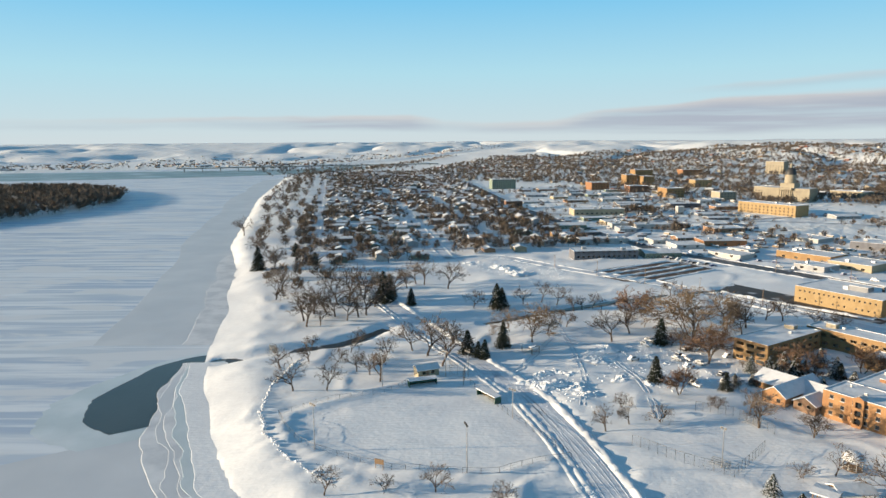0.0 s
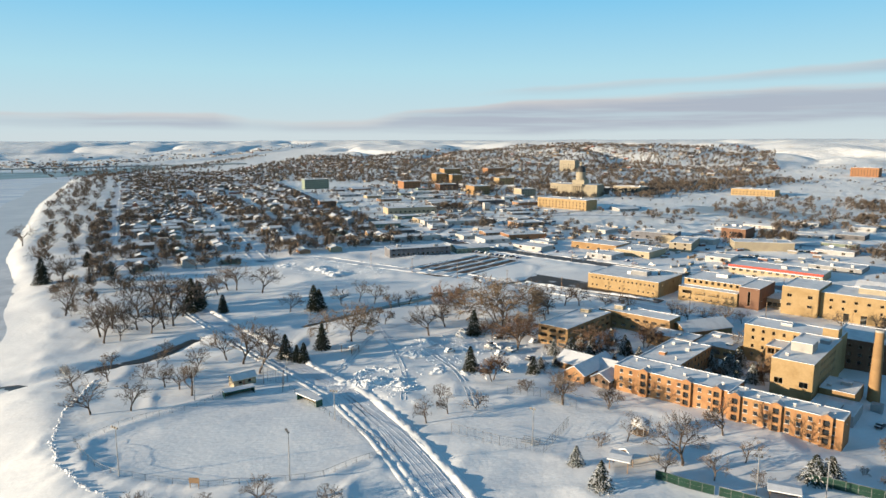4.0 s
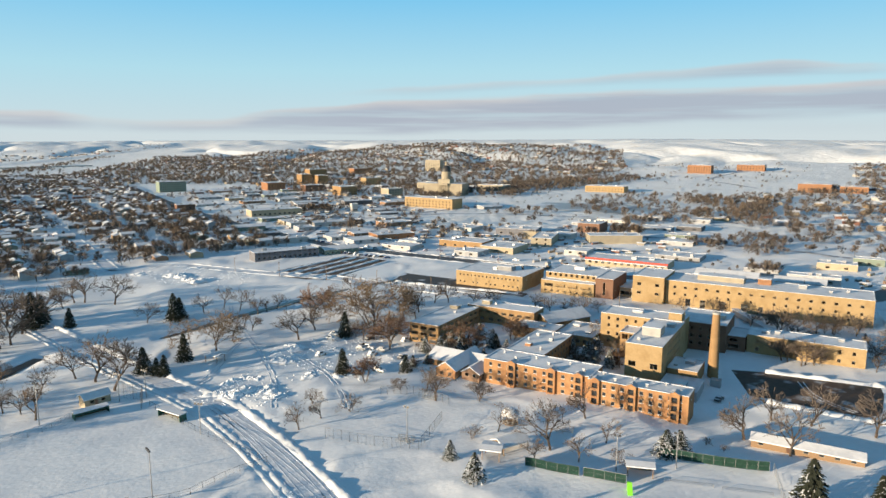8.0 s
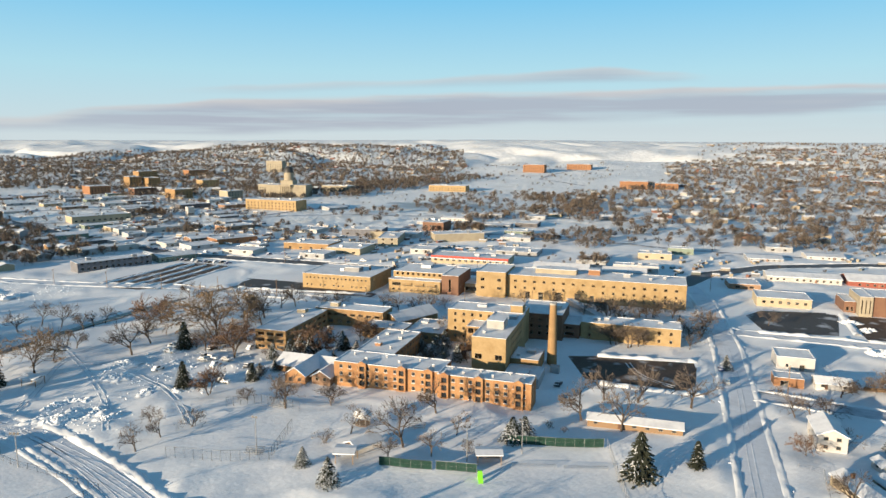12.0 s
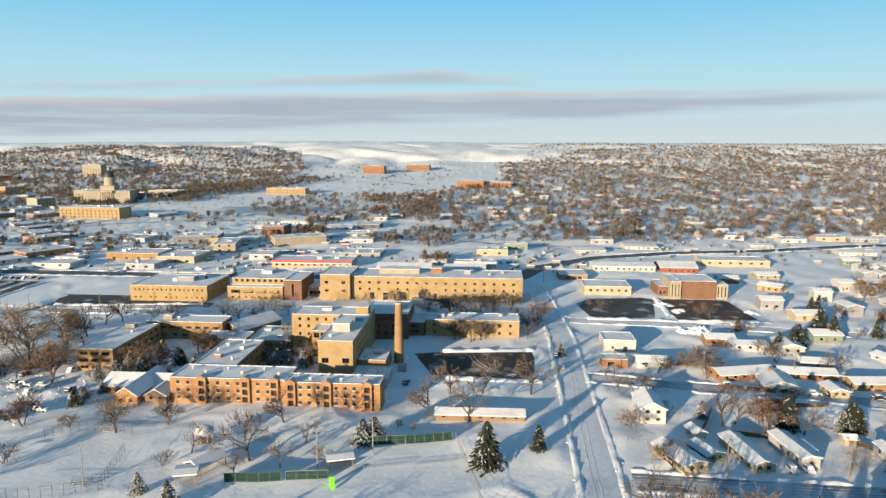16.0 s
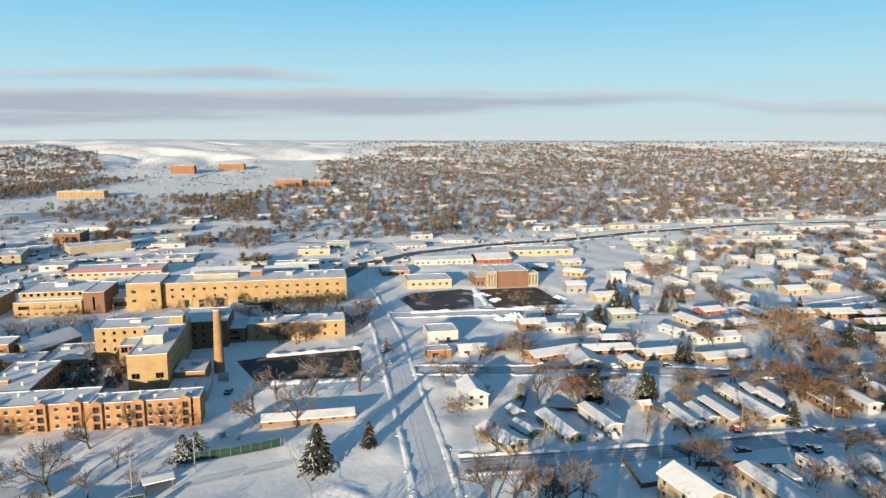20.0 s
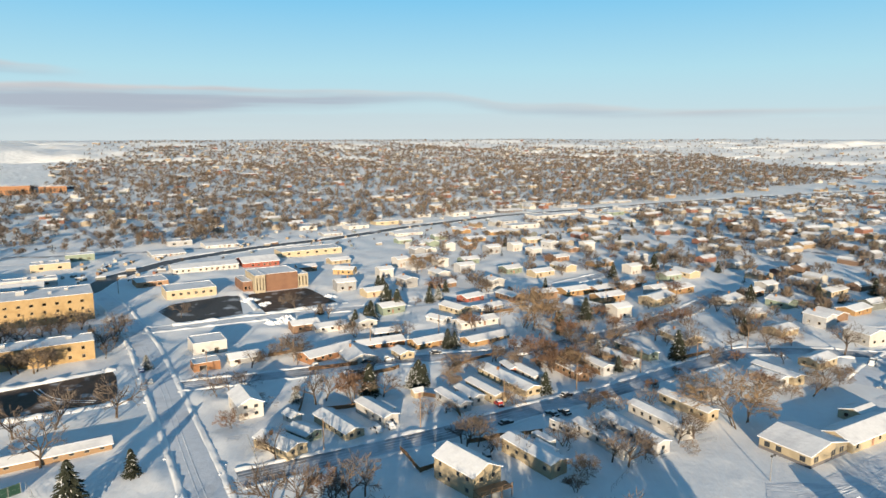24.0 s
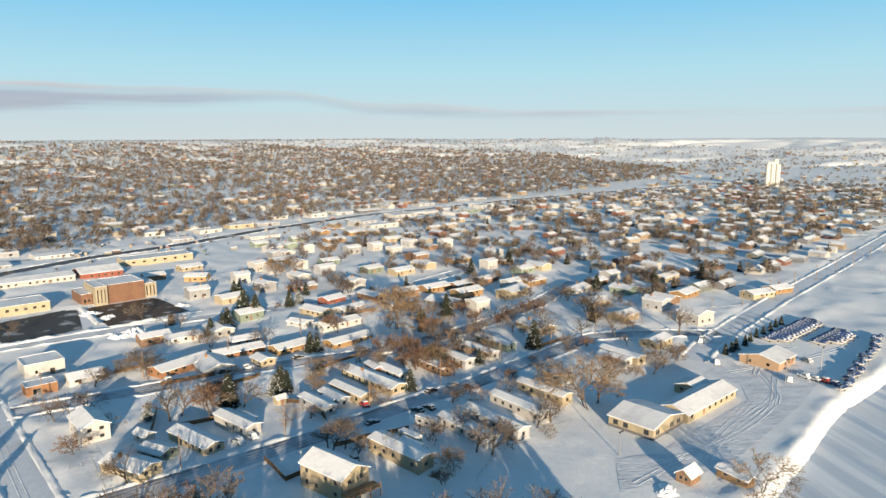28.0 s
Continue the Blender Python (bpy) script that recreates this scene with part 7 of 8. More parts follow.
for poly, n in ((OLD_TOWN, 2100), (EAST_TOWN, 1150)):   # garden trees in loose clumps, also over the roofs' edges
    lo, hi = np.min(poly, 0), np.max(poly, 0)
    clumps = np.stack([rs.uniform(lo[0], hi[0], 150), rs.uniform(lo[1], hi[1], 150)], 1)
    done = 0
    for _ in range(n * 8):
        if done >= n:
            break
        q = clumps[rs.randint(len(clumps))] + rs.normal(0, 26, 2) if rs.rand() < 0.6 else np.array((rs.uniform(lo[0], hi[0]), rs.uniform(lo[1], hi[1])))
        if inside(poly, *q) and not (poly is EAST_TOWN and q[1] < 330 and rs.rand() < 0.6) and free(q[0], q[1], -3.0) and GAPS[int((q[0] - RASTER_U) / CELL), int((q[1] - RASTER_V) / CELL)] > 1.5:
            FAR_TREES.append((q[0], q[1], rs.uniform(4, 9.5)))
            done += 1
scrub = 0
for _ in range(3000):                  # tan scrub and small trees between the mobile homes
    if scrub >= 70:
        break
    u, v = rs.uniform(114, 215), rs.uniform(96, 262)
    if free(u, v, 0.5) and not (u < 122 and v > 150) and all(abs((u - a[0]) * 1.0) > a[2] * 0.5 or abs(v - a[1]) > a[3] * 0.5 + 0.8 for a in TRAILERS) and all(math.hypot(u - a[0], v - a[1]) > a[2] * 0.45 for a in HOMES + HOMES_LAST + HOMES_EAST):
        kind = rs.rand()
        plant(WILLOW if kind > 0.72 else (RUSTY if kind > 0.55 else (BARE if kind > 0.3 else SHRUBBY)), u, v, rs.uniform(3.5, 8.5), 1.25)
        scrub += 1
FAR_SPRUCE = []
for poly, n in ((UPPER, 700), (CAPITOL_HILL, 420), (OLD_TOWN, 130), (EAST_TOWN, 130), (OUTER, 260)):
    lo, hi = np.min(poly, 0), np.max(poly, 0)
    for _ in range(n):
        u, v = rs.uniform(lo[0], hi[0]), rs.uniform(lo[1], hi[1])
        if inside(poly, u, v) and math.hypot(u, v) > 330 and free(u, v, 0.5):
            FAR_SPRUCE.append((u, v, rs.uniform(5, 10)))


def home_mesh(rows, steep=0.32):
    a = np.array(rows)
    n = len(a)
    t = np.radians(-GRID + a[:, 2])
    x, y = a[:, 0] * SA + a[:, 1] * CA, a[:, 0] * CA - a[:, 1] * SA
    z = land_height(x, y)
    L, w, h = a[:, 3] / 2, a[:, 4] / 2, a[:, 5]

    def at(fx, fy, zz):
        px, py = fx * L, fy * w
        return np.stack([x + px * np.cos(t) - py * np.sin(t), y + px * np.sin(t) + py * np.cos(t), z + zz], 1)

    top = h + w * steep
    wall = np.stack([at(-1, -1, -1.5 + 0 * h), at(1, -1, -1.5 + 0 * h), at(1, 1, -1.5 + 0 * h), at(-1, 1, -1.5 + 0 * h), at(-1, -1, h), at(1, -1, h), at(1, 1, h), at(-1, 1, h), at(-1, 0, top), at(1, 0, top)], 1).reshape(-1, 3)
    i = np.arange(n) * 10
    q = [np.stack([i + c for c in f], 1) for f in ((0, 1, 5, 4), (2, 3, 7, 6), (1, 2, 6, 5), (3, 0, 4, 7), (4, 5, 9, 8), (6, 7, 8, 9), (5, 6, 9, 9), (7, 4, 8, 8))]
    faces = np.concatenate(q[:4] + q[4:6]).tolist() + [f[:3] for f in np.concatenate(q[6:]).tolist()]
    me = bpy.data.meshes.new("houses")
    roof = np.stack([at(-1.08, -1.12, h - w * 0.06), at(1.08, -1.12, h - w * 0.06), at(1.08, 0, top + 0.3), at(-1.08, 0, top + 0.3), at(-1.08, 1.12, h - w * 0.06), at(1.08, 1.12, h - w * 0.06)], 1).reshape(-1, 3)
    j = len(wall) + np.arange(n) * 6
    rf = np.concatenate([np.stack([j, j + 1, j + 2, j + 3], 1), np.stack([j + 3, j + 2, j + 5, j + 4], 1)]).tolist()
    me.from_pydata(np.concatenate([wall, roof]).tolist(), [], faces + rf)
    me.materials.append(FAR_WALL), me.materials.append(ROOF_SNOW)
    me.polygons.foreach_set("material_index", [0] * len(faces) + [1] * len(rf))
    return me


def wood_mesh(rows, blades=40, seed=1, blade=0.042):
    """Leafless crowns of slender upright blades, with stems."""
    r = np.random.RandomState(seed)
    a = np.array(rows)
    n = len(a)
    x, y = a[:, 0] * SA + a[:, 1] * CA, a[:, 0] * CA - a[:, 1] * SA
    z, h = land_height(x, y), a[:, 2]
    fat = r.uniform(0.85, 1.6, (n, 1))
    th, ph = r.uniform(0, 2 * np.pi, (n, blades)), np.arccos(r.uniform(-0.35, 1, (n, blades)))
    rad = r.uniform(0.45, 1.0, (n, blades)) ** 0.6
    tip = np.stack([np.sin(ph) * np.cos(th) * 0.60 * fat, np.sin(ph) * np.sin(th) * 0.60 * fat, 0.60 + np.cos(ph) * 0.40], 2) * np.stack([rad, rad, np.ones_like(rad)], 2)
    root = np.stack([tip[..., 0] * 0.35, tip[..., 1] * 0.35, tip[..., 2] - 0.22], 2)
    side = np.stack([-np.sin(th + 0.7), np.cos(th + 0.7), r.uniform(-0.4, 0.4, th.shape)], 2) * blade
    v = np.stack([root - side, root + side, tip + side * 0.4], 2)
    stem = np.array([(-0.02, 0, -0.1), (0.02, 0, -0.1), (0, 0, 0.62)])[None, None] * np.ones((n, 1, 1, 1))
    stem2 = np.array([(0, -0.02, -0.1), (0, 0.02, -0.1), (0, 0, 0.62)])[None, None] * np.ones((n, 1, 1, 1))
    v = np.concatenate([v, stem, stem2], 1) * h[:, None, None, None] + np.stack([x, y, z], 1)[:, None, None, :]
    # one stem joins all blades of a crown, so that each tree keeps one tone
    verts = v.reshape(-1, 3)
    f = np.arange(len(verts)).reshape(-1, 3)
    return array_mesh("woods", verts, f, FAR_TWIG, False)


def spruce_mesh(rows, seed=3, blades=44):
    """Narrow dark conifers of drooping pointed boughs."""
    r = np.random.RandomState(seed)
    a = np.array(rows)
    n = len(a)
    x, y = a[:, 0] * SA + a[:, 1] * CA, a[:, 0] * CA - a[:, 1] * SA
    z, h = land_height(x, y), a[:, 2]
    f = r.uniform(0, 1, (n, blades)) ** 1.3
    th = r.uniform(0, 2 * np.pi, (n, blades))
    reach = 0.25 * (1 - f) ** 0.8 * r.uniform(0.7, 1.15, f.shape) + 0.02
    way = np.stack([np.cos(th), np.sin(th), 0 * th], 2)
    side = np.stack([-np.sin(th), np.cos(th), 0 * th], 2) * (0.07 * (1.1 - f))[..., None]
    root = np.stack([0 * f, 0 * f, 0.12 + 0.88 * f], 2)
    tip = way * reach[..., None] + np.stack([0 * f, 0 * f, 0.06 + 0.80 * f], 2)
    v = np.stack([root, tip - side, tip + side], 2) * h[:, None, None, None] + np.stack([x, y, z], 1)[:, None, None, :]
    verts = v.reshape(-1, 3)
    return array_mesh("conifers", verts, np.arange(len(verts)).reshape(-1, 3), FAR_NEEDLE, False)


def by_distance(rows, cuts):
    out = [[] for _ in range(len(cuts) + 1)]
    for r in rows:
        d = math.hypot(r[0], r[1])
        out[sum(d > c for c in cuts)].append(r)
    return [o for o in out if o]


# scattered hedges and bushes on the open snow, cars in the yards
for _ in range(900):
    u, v = rs.uniform(420, 1000), rs.uniform(-900, 640)
    if free(u, v, 0.5):
        FAR_TREES.append((u, v, rs.uniform(1.5, 4)))
for cu, cv, n, wide in ((606, -521, 46, 22), (520, -405, 10, 12), (596, -165, 22, 14), (470, -40, 12, 12), (700, -300, 24, 40), (735, -470, 18, 30), (845, -515, 70, 45), (910, -450, 60, 50), (960, -600, 90, 60)):
    FAR_TREES += [(cu + rs.normal() * wide * 0.5, cv + rs.normal() * wide * 0.5, rs.uniform(4, 10)) for _ in range(n)]
CAR_YARDS = ((430, -450, 40), (510, -480, 50), (560, -500, 40), (480, -360, 40), (500, -290, 40), (490, -215, 40), (520, -140, 36), (440, -150, 30), (690, -470, 40), (720, -600, 60), (560, -330, 40), (480, 40, 30), (540, 180, 60), (560, 330, 60), (640, -200, 30))
far_cars = []
for cu, cv, wide in CAR_YARDS:
    for _ in range(28):
        u, v = cu + rs.uniform(-wide, wide), cv + rs.uniform(-wide, wide)
        if free(u, v, -3.5):
            far_cars.append((u, v, rs.choice((0, 90, 62)), rs.uniform(4.3, 6.0), 1.9, rs.uniform(1.2, 1.7)))
for rows in by_distance(FAR_HOMES, (800, 1200, 1700)):
    tagged(new("distant_houses", home_mesh(rows)), "distant town houses under snowy roofs", "houses", kind="stuff")
for k, rows in enumerate(by_distance(FAR_TREES, (700, 1000, 1400, 2000))):
    tagged(new("distant_trees", wood_mesh(rows, (104, 48, 32, 26, 20)[k], k, (0.033, 0.052, 0.068, 0.08, 0.095)[k])), "leafless brown trees between distant houses", "trees", kind="stuff")
for rows in by_distance(FAR_SPRUCE, (900,)):
    tagged(new("distant_conifers", spruce_mesh(rows)), "dark conifers among distant houses", "conifers", kind="stuff")
tagged(new("distant_cars", home_mesh(far_cars, 0.22)), "snowed-over cars parked in distant yards", "cars", kind="stuff")
retire(*PATTERNS)

# ---- the state house with its dome ----
cap = thing("state_house", on_ground(873, -509, 8), "pale stone state house with a dark dome", "public building")
bm = bmesh.new()
wall_faces(bm, (-30, -13), (30, -13), -2, 17, [q for z in (1.5, 6, 11) for q in spread(60, 1.8, 15, z, z + 3, 2)])
wall_faces(bm, (30, -13), (30, 13), -2, 17, [q for z in (1.5, 6, 11) for q in spread(26, 1.8, 6, z, z + 3, 2)])
wall_faces(bm, (30, 13), (-30, 13), -2, 17, ()), wall_faces(bm, (-30, 13), (-30, -13), -2, 17, [q for z in (1.5, 6, 11) for q in spread(26, 1.8, 6, z, z + 3, 2)])
box(bm, -29.6, 29.6, -12.6, 12.6, 0, 16.5)
part("wall", bm, STONE, cap)
bm = bmesh.new()
roof_sheet(bm, -29.7, 29.7, -12.7, 12.7, 17.1, 3)
part("roof", bm, ROOF_SNOW, cap)
for x in (-7, -4.2, -1.4, 1.4, 4.2, 7):
    bm = bmesh.new()
    tube(bm, (x, -15.5, 4), (x, -15.5, 15), 0.7, 0.6, 12)
    part("column", bm, STONE, cap)
bm = bmesh.new()
box(bm, -9, 9, -17, -13.1, 15, 17.5), box(bm, -9, 9, -17, -13.1, -2, 4)
part("portico", bm, STONE, cap)
bm = bmesh.new()
box(bm, -9, 9, -9, 9, 16.5, 23)
tube(bm, (0, 0, 23), (0, 0, 34), 7.2, 6.8, 24, cap=True)
part("drum", bm, STONE, cap)
bm = bmesh.new()
for k in range(7):
    a0, a1 = k * math.pi / 14, (k + 1) * math.pi / 14
    tube(bm, (0, 0, 34 + 9 * math.sin(a0)), (0, 0, 34 + 9 * math.sin(a1)), 7 * math.cos(a0), max(0.6, 7 * math.cos(a1)), 24)
part("dome", bm, DARK, cap, "dark weathered copper dome", smooth=True)
bm = bmesh.new()
tube(bm, (0, 0, 43), (0, 0, 47.5), 1.6, 1.4, 12, cap=True), tube(bm, (0, 0, 47.5), (0, 0, 50), 1.4, 0.1, 12)
part("lantern", bm, STONE, cap)
trade("state_annex", 915, -560, 40, 22, 14, STONE, "pale stone annex beside the state house", 8, 3, 9)

# ---- grain elevator far along the highway ----
el = thing("grain_elevator", on_ground(476, 1161, -68), "tall pale concrete grain elevator", "grain elevator")
for k in range(3):
    bm = bmesh.new()
    tube(bm, (k * 7.4 - 7.4, 0, -2), (k * 7.4 - 7.4, 0, 36), 3.9, 3.9, 24, cap=True)
    part("silo", bm, PALE_CONCRETE, el, smooth=False)
bm = bmesh.new()
box(bm, -8, 8, -3.2, 3.2, 36, 40), box(bm, 2, 8, -3, 3, 40, 45)
part("headhouse", bm, PALE_CONCRETE, el)

# ---- bridge over the far channel ----
br = thing("river_bridge", pose(-330, 2000, -3, 0, 0, 20), "long low road bridge over the river", "bridge")
bm = bmesh.new()
box(bm, -420, 330, -5, 5, 8.0, 9.6), box(bm, -420, 330, -5.2, -4.9, 9.6, 10.6), box(bm, -420, 330, 4.9, 5.2, 9.6, 10.6)
part("deck", bm, CONCRETE, br)
for k in range(16):
    bm = bmesh.new()
    box(bm, -400 + k * 47 - 1.2, -400 + k * 47 + 1.2, -4, 4, -2, 8)
    part("pier", bm, CONCRETE, br)

# ---- the river park: ball field, courts, shelters ----


def fence(name, line, h, label, step=3.0, wires=5, screen=None, post_mat=STEEL, mesh_gap=0.0):
    """Posts with rails, wires and, where it has one, a windscreen of cloth."""
    f = thing(name, pose(0, 0, 0), label, "fence")
    post = shared(("post", h), lambda: mesh_of_tube(h, 0.05, post_mat))
    pts = []
    for (u0, v0), (u1, v1) in zip(line, line[1:]):
        n = max(1, round(math.hypot(u1 - u0, v1 - v0) / step))
        pts += [(u0 + (u1 - u0) * k / n, v0 + (v1 - v0) * k / n) for k in range(n)]
    pts.append(line[-1])
    tops = []
    for u, v in pts:
        p = plan(u, v)
        p.z = z_at(p.x, p.y)
        part("post", post, None, f, "", Matrix.Translation(p))
        tops.append(p)
    for a, b in zip(tops, tops[1:]):
        bm = bmesh.new()
        for k in range(wires):
            z = Vector((0, 0, h - 0.03 - k * (h - 0.3) / max(1, wires - 1)))
            tube(bm, a + z, b + z, 0.045 if k == 0 else 0.018, 0.045 if k == 0 else 0.018, 3)
        if mesh_gap:
            n = int((b - a).length / mesh_gap)
            for k in range(1, n):
                q = a.lerp(b, k / n)
                tube(bm, q + Vector((0, 0, 0.1)), q + Vector((0, 0, h)), 0.012, 0.012, 3)
        part("wire_panel", bm, post_mat, f)
    if screen:
        for a, b in zip(tops, tops[1:]):
            d = (b - a).normalized()
            s = Vector((-d.y, d.x, 0)) * 0.04
            bm = bmesh.new()
            vs = [bm.verts.new(c) for c in (a + s + Vector((0, 0, 0.15)), b + s + Vector((0, 0, 0.15)), b + s + Vector((0, 0, h - 0.05)), a + s + Vector((0, 0, h - 0.05)))]
            bm.faces.new(vs)
            bmesh.ops.solidify(bm, geom=bm.faces[:], thickness=0.03)
            part("windscreen", bm, screen, f)
    return f


def mesh_of_tube(h, r, mat):
    bm = bmesh.new()
    tube(bm, (0, 0, -1), (0, 0, h), r, r, 6, cap=True)
    return mesh_of(bm, mat)


OUTFIELD = ((66, -196), (64, -186), (64, -178), (66, -168), (73, -154), (78, -146), (92, -134), (100, -129), (110, -128), (122, -126))
fence("outfield_fence", OUTFIELD, 1.6, "low wire fence curving round the ball field", 4.0, 3, post_mat=DARK)
fence("sideline_fence", ((122, -126), (125, -155), (129, -175), (131, -186)), 1.8, "wire fence along the ball field", 3.5, 3, post_mat=DARK)
fence("sideline_fence", ((66, -197), (83, -198), (102, -195), (112, -198)), 1.6, "drifted wire fence along the ball field", 4.0, 4)
fence("backstop", ((128, -186), (133, -192), (131, -199)), 5.0, "tall wire backstop behind the plate", 3.0, 7, post_mat=DARK, mesh_gap=1.0)
fence("court_fence", ((141, -122), (142, -117), (144, -107), (148, -95), (157, -97), (168, -99.5)), 3.0, "tall wire fence round a sports court", 2.4, 5, post_mat=DARK, mesh_gap=1.2)
fence("court_fence", ((175, -127), (181, -118), (180, -104)), 3.0, "tall wire fence round a sports court", 2.4, 5, post_mat=DARK, mesh_gap=1.2)
fence("tennis_fence", ((154, -66), (157, -52.5)), 2.6, "green screened tennis court fence", 2.6, 3, GREEN_SCREEN)
fence("tennis_fence", ((157.4, -51.5), (159, -41)), 2.6, "green screened tennis court fence", 2.6, 3, GREEN_SCREEN)
fence("tennis_fence", ((177.5, -37), (180, -24), (183, -11)), 2.8, "green screened tennis court fence", 2.6, 3, GREEN_SCREEN)
fence("tennis_fence", ((183, -10), (158, -4), (140, 0)), 2.6, "bare wire tennis court fence", 3.0, 6)
fence("tennis_net", ((165, -33), (168, -22)), 1.0, "sagging tennis net in the snow", 11, 6)
fence("tennis_net", ((168, -20), (171, -9)), 1.0, "sagging tennis net in the snow", 11, 6)
fence("garden_fence", ((213, 70), (204, 66), (196, 62)), 1.7, "leaning timber garden fence", 2.2, 3, WOOD, WOOD)
fence("yard_fence", ((232, 78), (229, 96)), 1.6, "red-brown timber yard fence", 2.2, 3, BROWN_SIDING, WOOD)
fence("yard_fence", ((168, 42), (186, 44), (186, 38)), 1.3, "low wire yard fence in drifts", 3.0, 3)
fence("yard_fence", ((112, 112), (118, 125), (121, 142), (118, 158)), 1.4, "low wire fence along the field", 4.0, 3)


def lamp_pole(u, v, h, label, heads=3, arm=1.0):
    p = thing("floodlight_pole", on_ground(u, v, rt.uniform(-20, 20)), label, "light pole")
    bm = bmesh.new()
    tube(bm, (0, 0, -1), (0, 0, h), 0.17, 0.10, 8, cap=True)
    part("pole", bm, STEEL, p)
    bm = bmesh.new()
    box(bm, -arm, arm, -0.06, 0.06, h - 0.5, h - 0.38)
    part("crossarm", bm, DARK, p)
    for k in range(heads):
        x = -arm + 2 * arm * k / max(1, heads - 1)
        bm = bmesh.new()
        tube(bm, (x, 0, h - 0.25), (x, -0.4, h - 0.1), 0.16, 0.34, 10, cap=True)
        part("floodlight", bm, DARK, p)
    return p


for u, v in ((66, -168), (93, -133.5), (125, -155), (104, -200), (128, -197), (135, -193)):
    lamp_pole(u, v, 13.2 if u < 110 else 9.5, "tall steel floodlight pole at the ball field")
for u, v, h in ((150, -100, 11), (164, -45, 10), (173, -32, 10), (88, 238, 9), (85, 262, 9), (96, 150, 7)):
    lamp_pole(u, v, h, "slim steel area light pole", 2, 0.6)


def utility_pole(u, v, turn, h=9.5):
    p = thing("utility_pole", on_ground(u, v, turn), "wooden utility pole with a crossarm", "utility pole", "utility poles")
    bm = bmesh.new()
    tube(bm, (0, 0, -1), (0, 0, h), 0.16, 0.11, 7, cap=True)
    part("pole", bm, WOOD, p)
    bm = bmesh.new()
    box(bm, -1.1, 1.1, -0.06, 0.06, h - 0.8, h - 0.66)
    part("crossarm", bm, WOOD, p)
    return p


for k in range(7):
    utility_pole(168, 60 + k * 30, 90)
    utility_pole(246, 45 + k * 32, 90)
    utility_pole(403, -240 + k * 45, 90)
for k in range(10):
    utility_pole(146, 300 + k * 32, 90)
    utility_pole(300 + k * 4, -330 + k * 34, 90)

# dugouts, scorer's hut, bleachers, scoreboard
for u, v, turn in ((117, -195, 76), (128.5, -172, 0)):
    d = thing("dugout", on_ground(u, v, turn), "low green dugout shelter with benches", "dugout")
    bm = bmesh.new()
    box(bm, -5, 5, 1.2, 1.35, -0.5, 2.2), box(bm, -5, -4.85, -1.2, 1.2, -0.5, 2.2), box(bm, 4.85, 5, -1.2, 1.2, -0.5, 2.2)
    part("wall", bm, GREEN_SCREEN, d)
    bm = bmesh.new()
    box(bm, -5.2, 5.2, -1.5, 1.5, 2.2, 2.5)
    part("roof", bm, ROOF_SNOW, d)
    bm = bmesh.new()
    box(bm, -4.6, 4.6, 0.5, 0.95, 0.4, 0.48)
    part("bench", bm, WOOD, d)
house("scorer_hut", on_ground(123.5, -203, 80), 8.0, 4.6, 4.0, CREAM, "cream scorer's hut behind the dugout", 2.8, category="hut", seed=301, end_windows=0)
s = thing("scoreboard", on_ground(75.5, -148, 35), "small weathered timber scoreboard", "scoreboard")
bm = bmesh.new()
box(bm, -1.3, 1.3, -0.08, 0.08, 1.2, 2.6)
part("board", bm, WOOD, s)
for x in (-1.1, 1.1):
    bm = bmesh.new()
    box(bm, x - 0.08, x + 0.08, -0.06, 0.06, -1, 2.4)
    part("post", bm, WOOD, s)
for u, v, turn in ((180, -112, 0), (186, -72, 8), (177, -64, 10), (150, -101, 12)):
    s = thing("bleacher", on_ground(u, v, turn), "small aluminium bleacher deep in snow", "bleacher")
    for k in range(4):
        bm = bmesh.new()
        box(bm, -2.6, 2.6, k * 0.6, k * 0.6 + 0.3, 0.35 + k * 0.3, 0.42 + k * 0.3)
        part("plank", bm, STEEL, s)
    for x in (-2.3, 0, 2.3):
        bm = bmesh.new()
        tube(bm, (x, 0, -0.5), (x, 2.0, 1.3), 0.05, 0.05, 5), tube(bm, (x, 2.0, -0.5), (x, 2.0, 1.3), 0.05, 0.05, 5)
        part("frame", bm, STEEL, s)


def shelter(name, m, w, d, h, label, roof=ROOF_SNOW, wall=None, category="shelter", pitched=1.2):
    s = thing(name, m, label, category)
    for x in (-w / 2 + 0.2, w / 2 - 0.2):
        for y in (-d / 2 + 0.2, d / 2 - 0.2):
            bm = bmesh.new()
            box(bm, x - 0.09, x + 0.09, y - 0.09, y + 0.09, -1, h)
            part("post", bm, WOOD, s)
    bm = bmesh.new()
    gable_roof(bm, w, d, h, h + pitched, 0.4, 0.32)
    part("roof", bm, (roof, WOOD), s, "snow-laden shelter roof")
    bm = bmesh.new()
    for x, f in ((-w / 2, True), (w / 2, False)):
        vs = [bm.verts.new((x, -d / 2, h)), bm.verts.new((x, d / 2, h)), bm.verts.new((x, 0, h + pitched))]
        bm.faces.new(vs[::-1] if f else vs)
    part("gable", bm, WOOD, s)
    if wall:
        bm = bmesh.new()
        box(bm, -w / 2 + 0.1, w / 2 - 0.1, d / 2 - 0.25, d / 2 - 0.1, -0.5, h)
        part("back_wall", bm, wall, s)
    return s


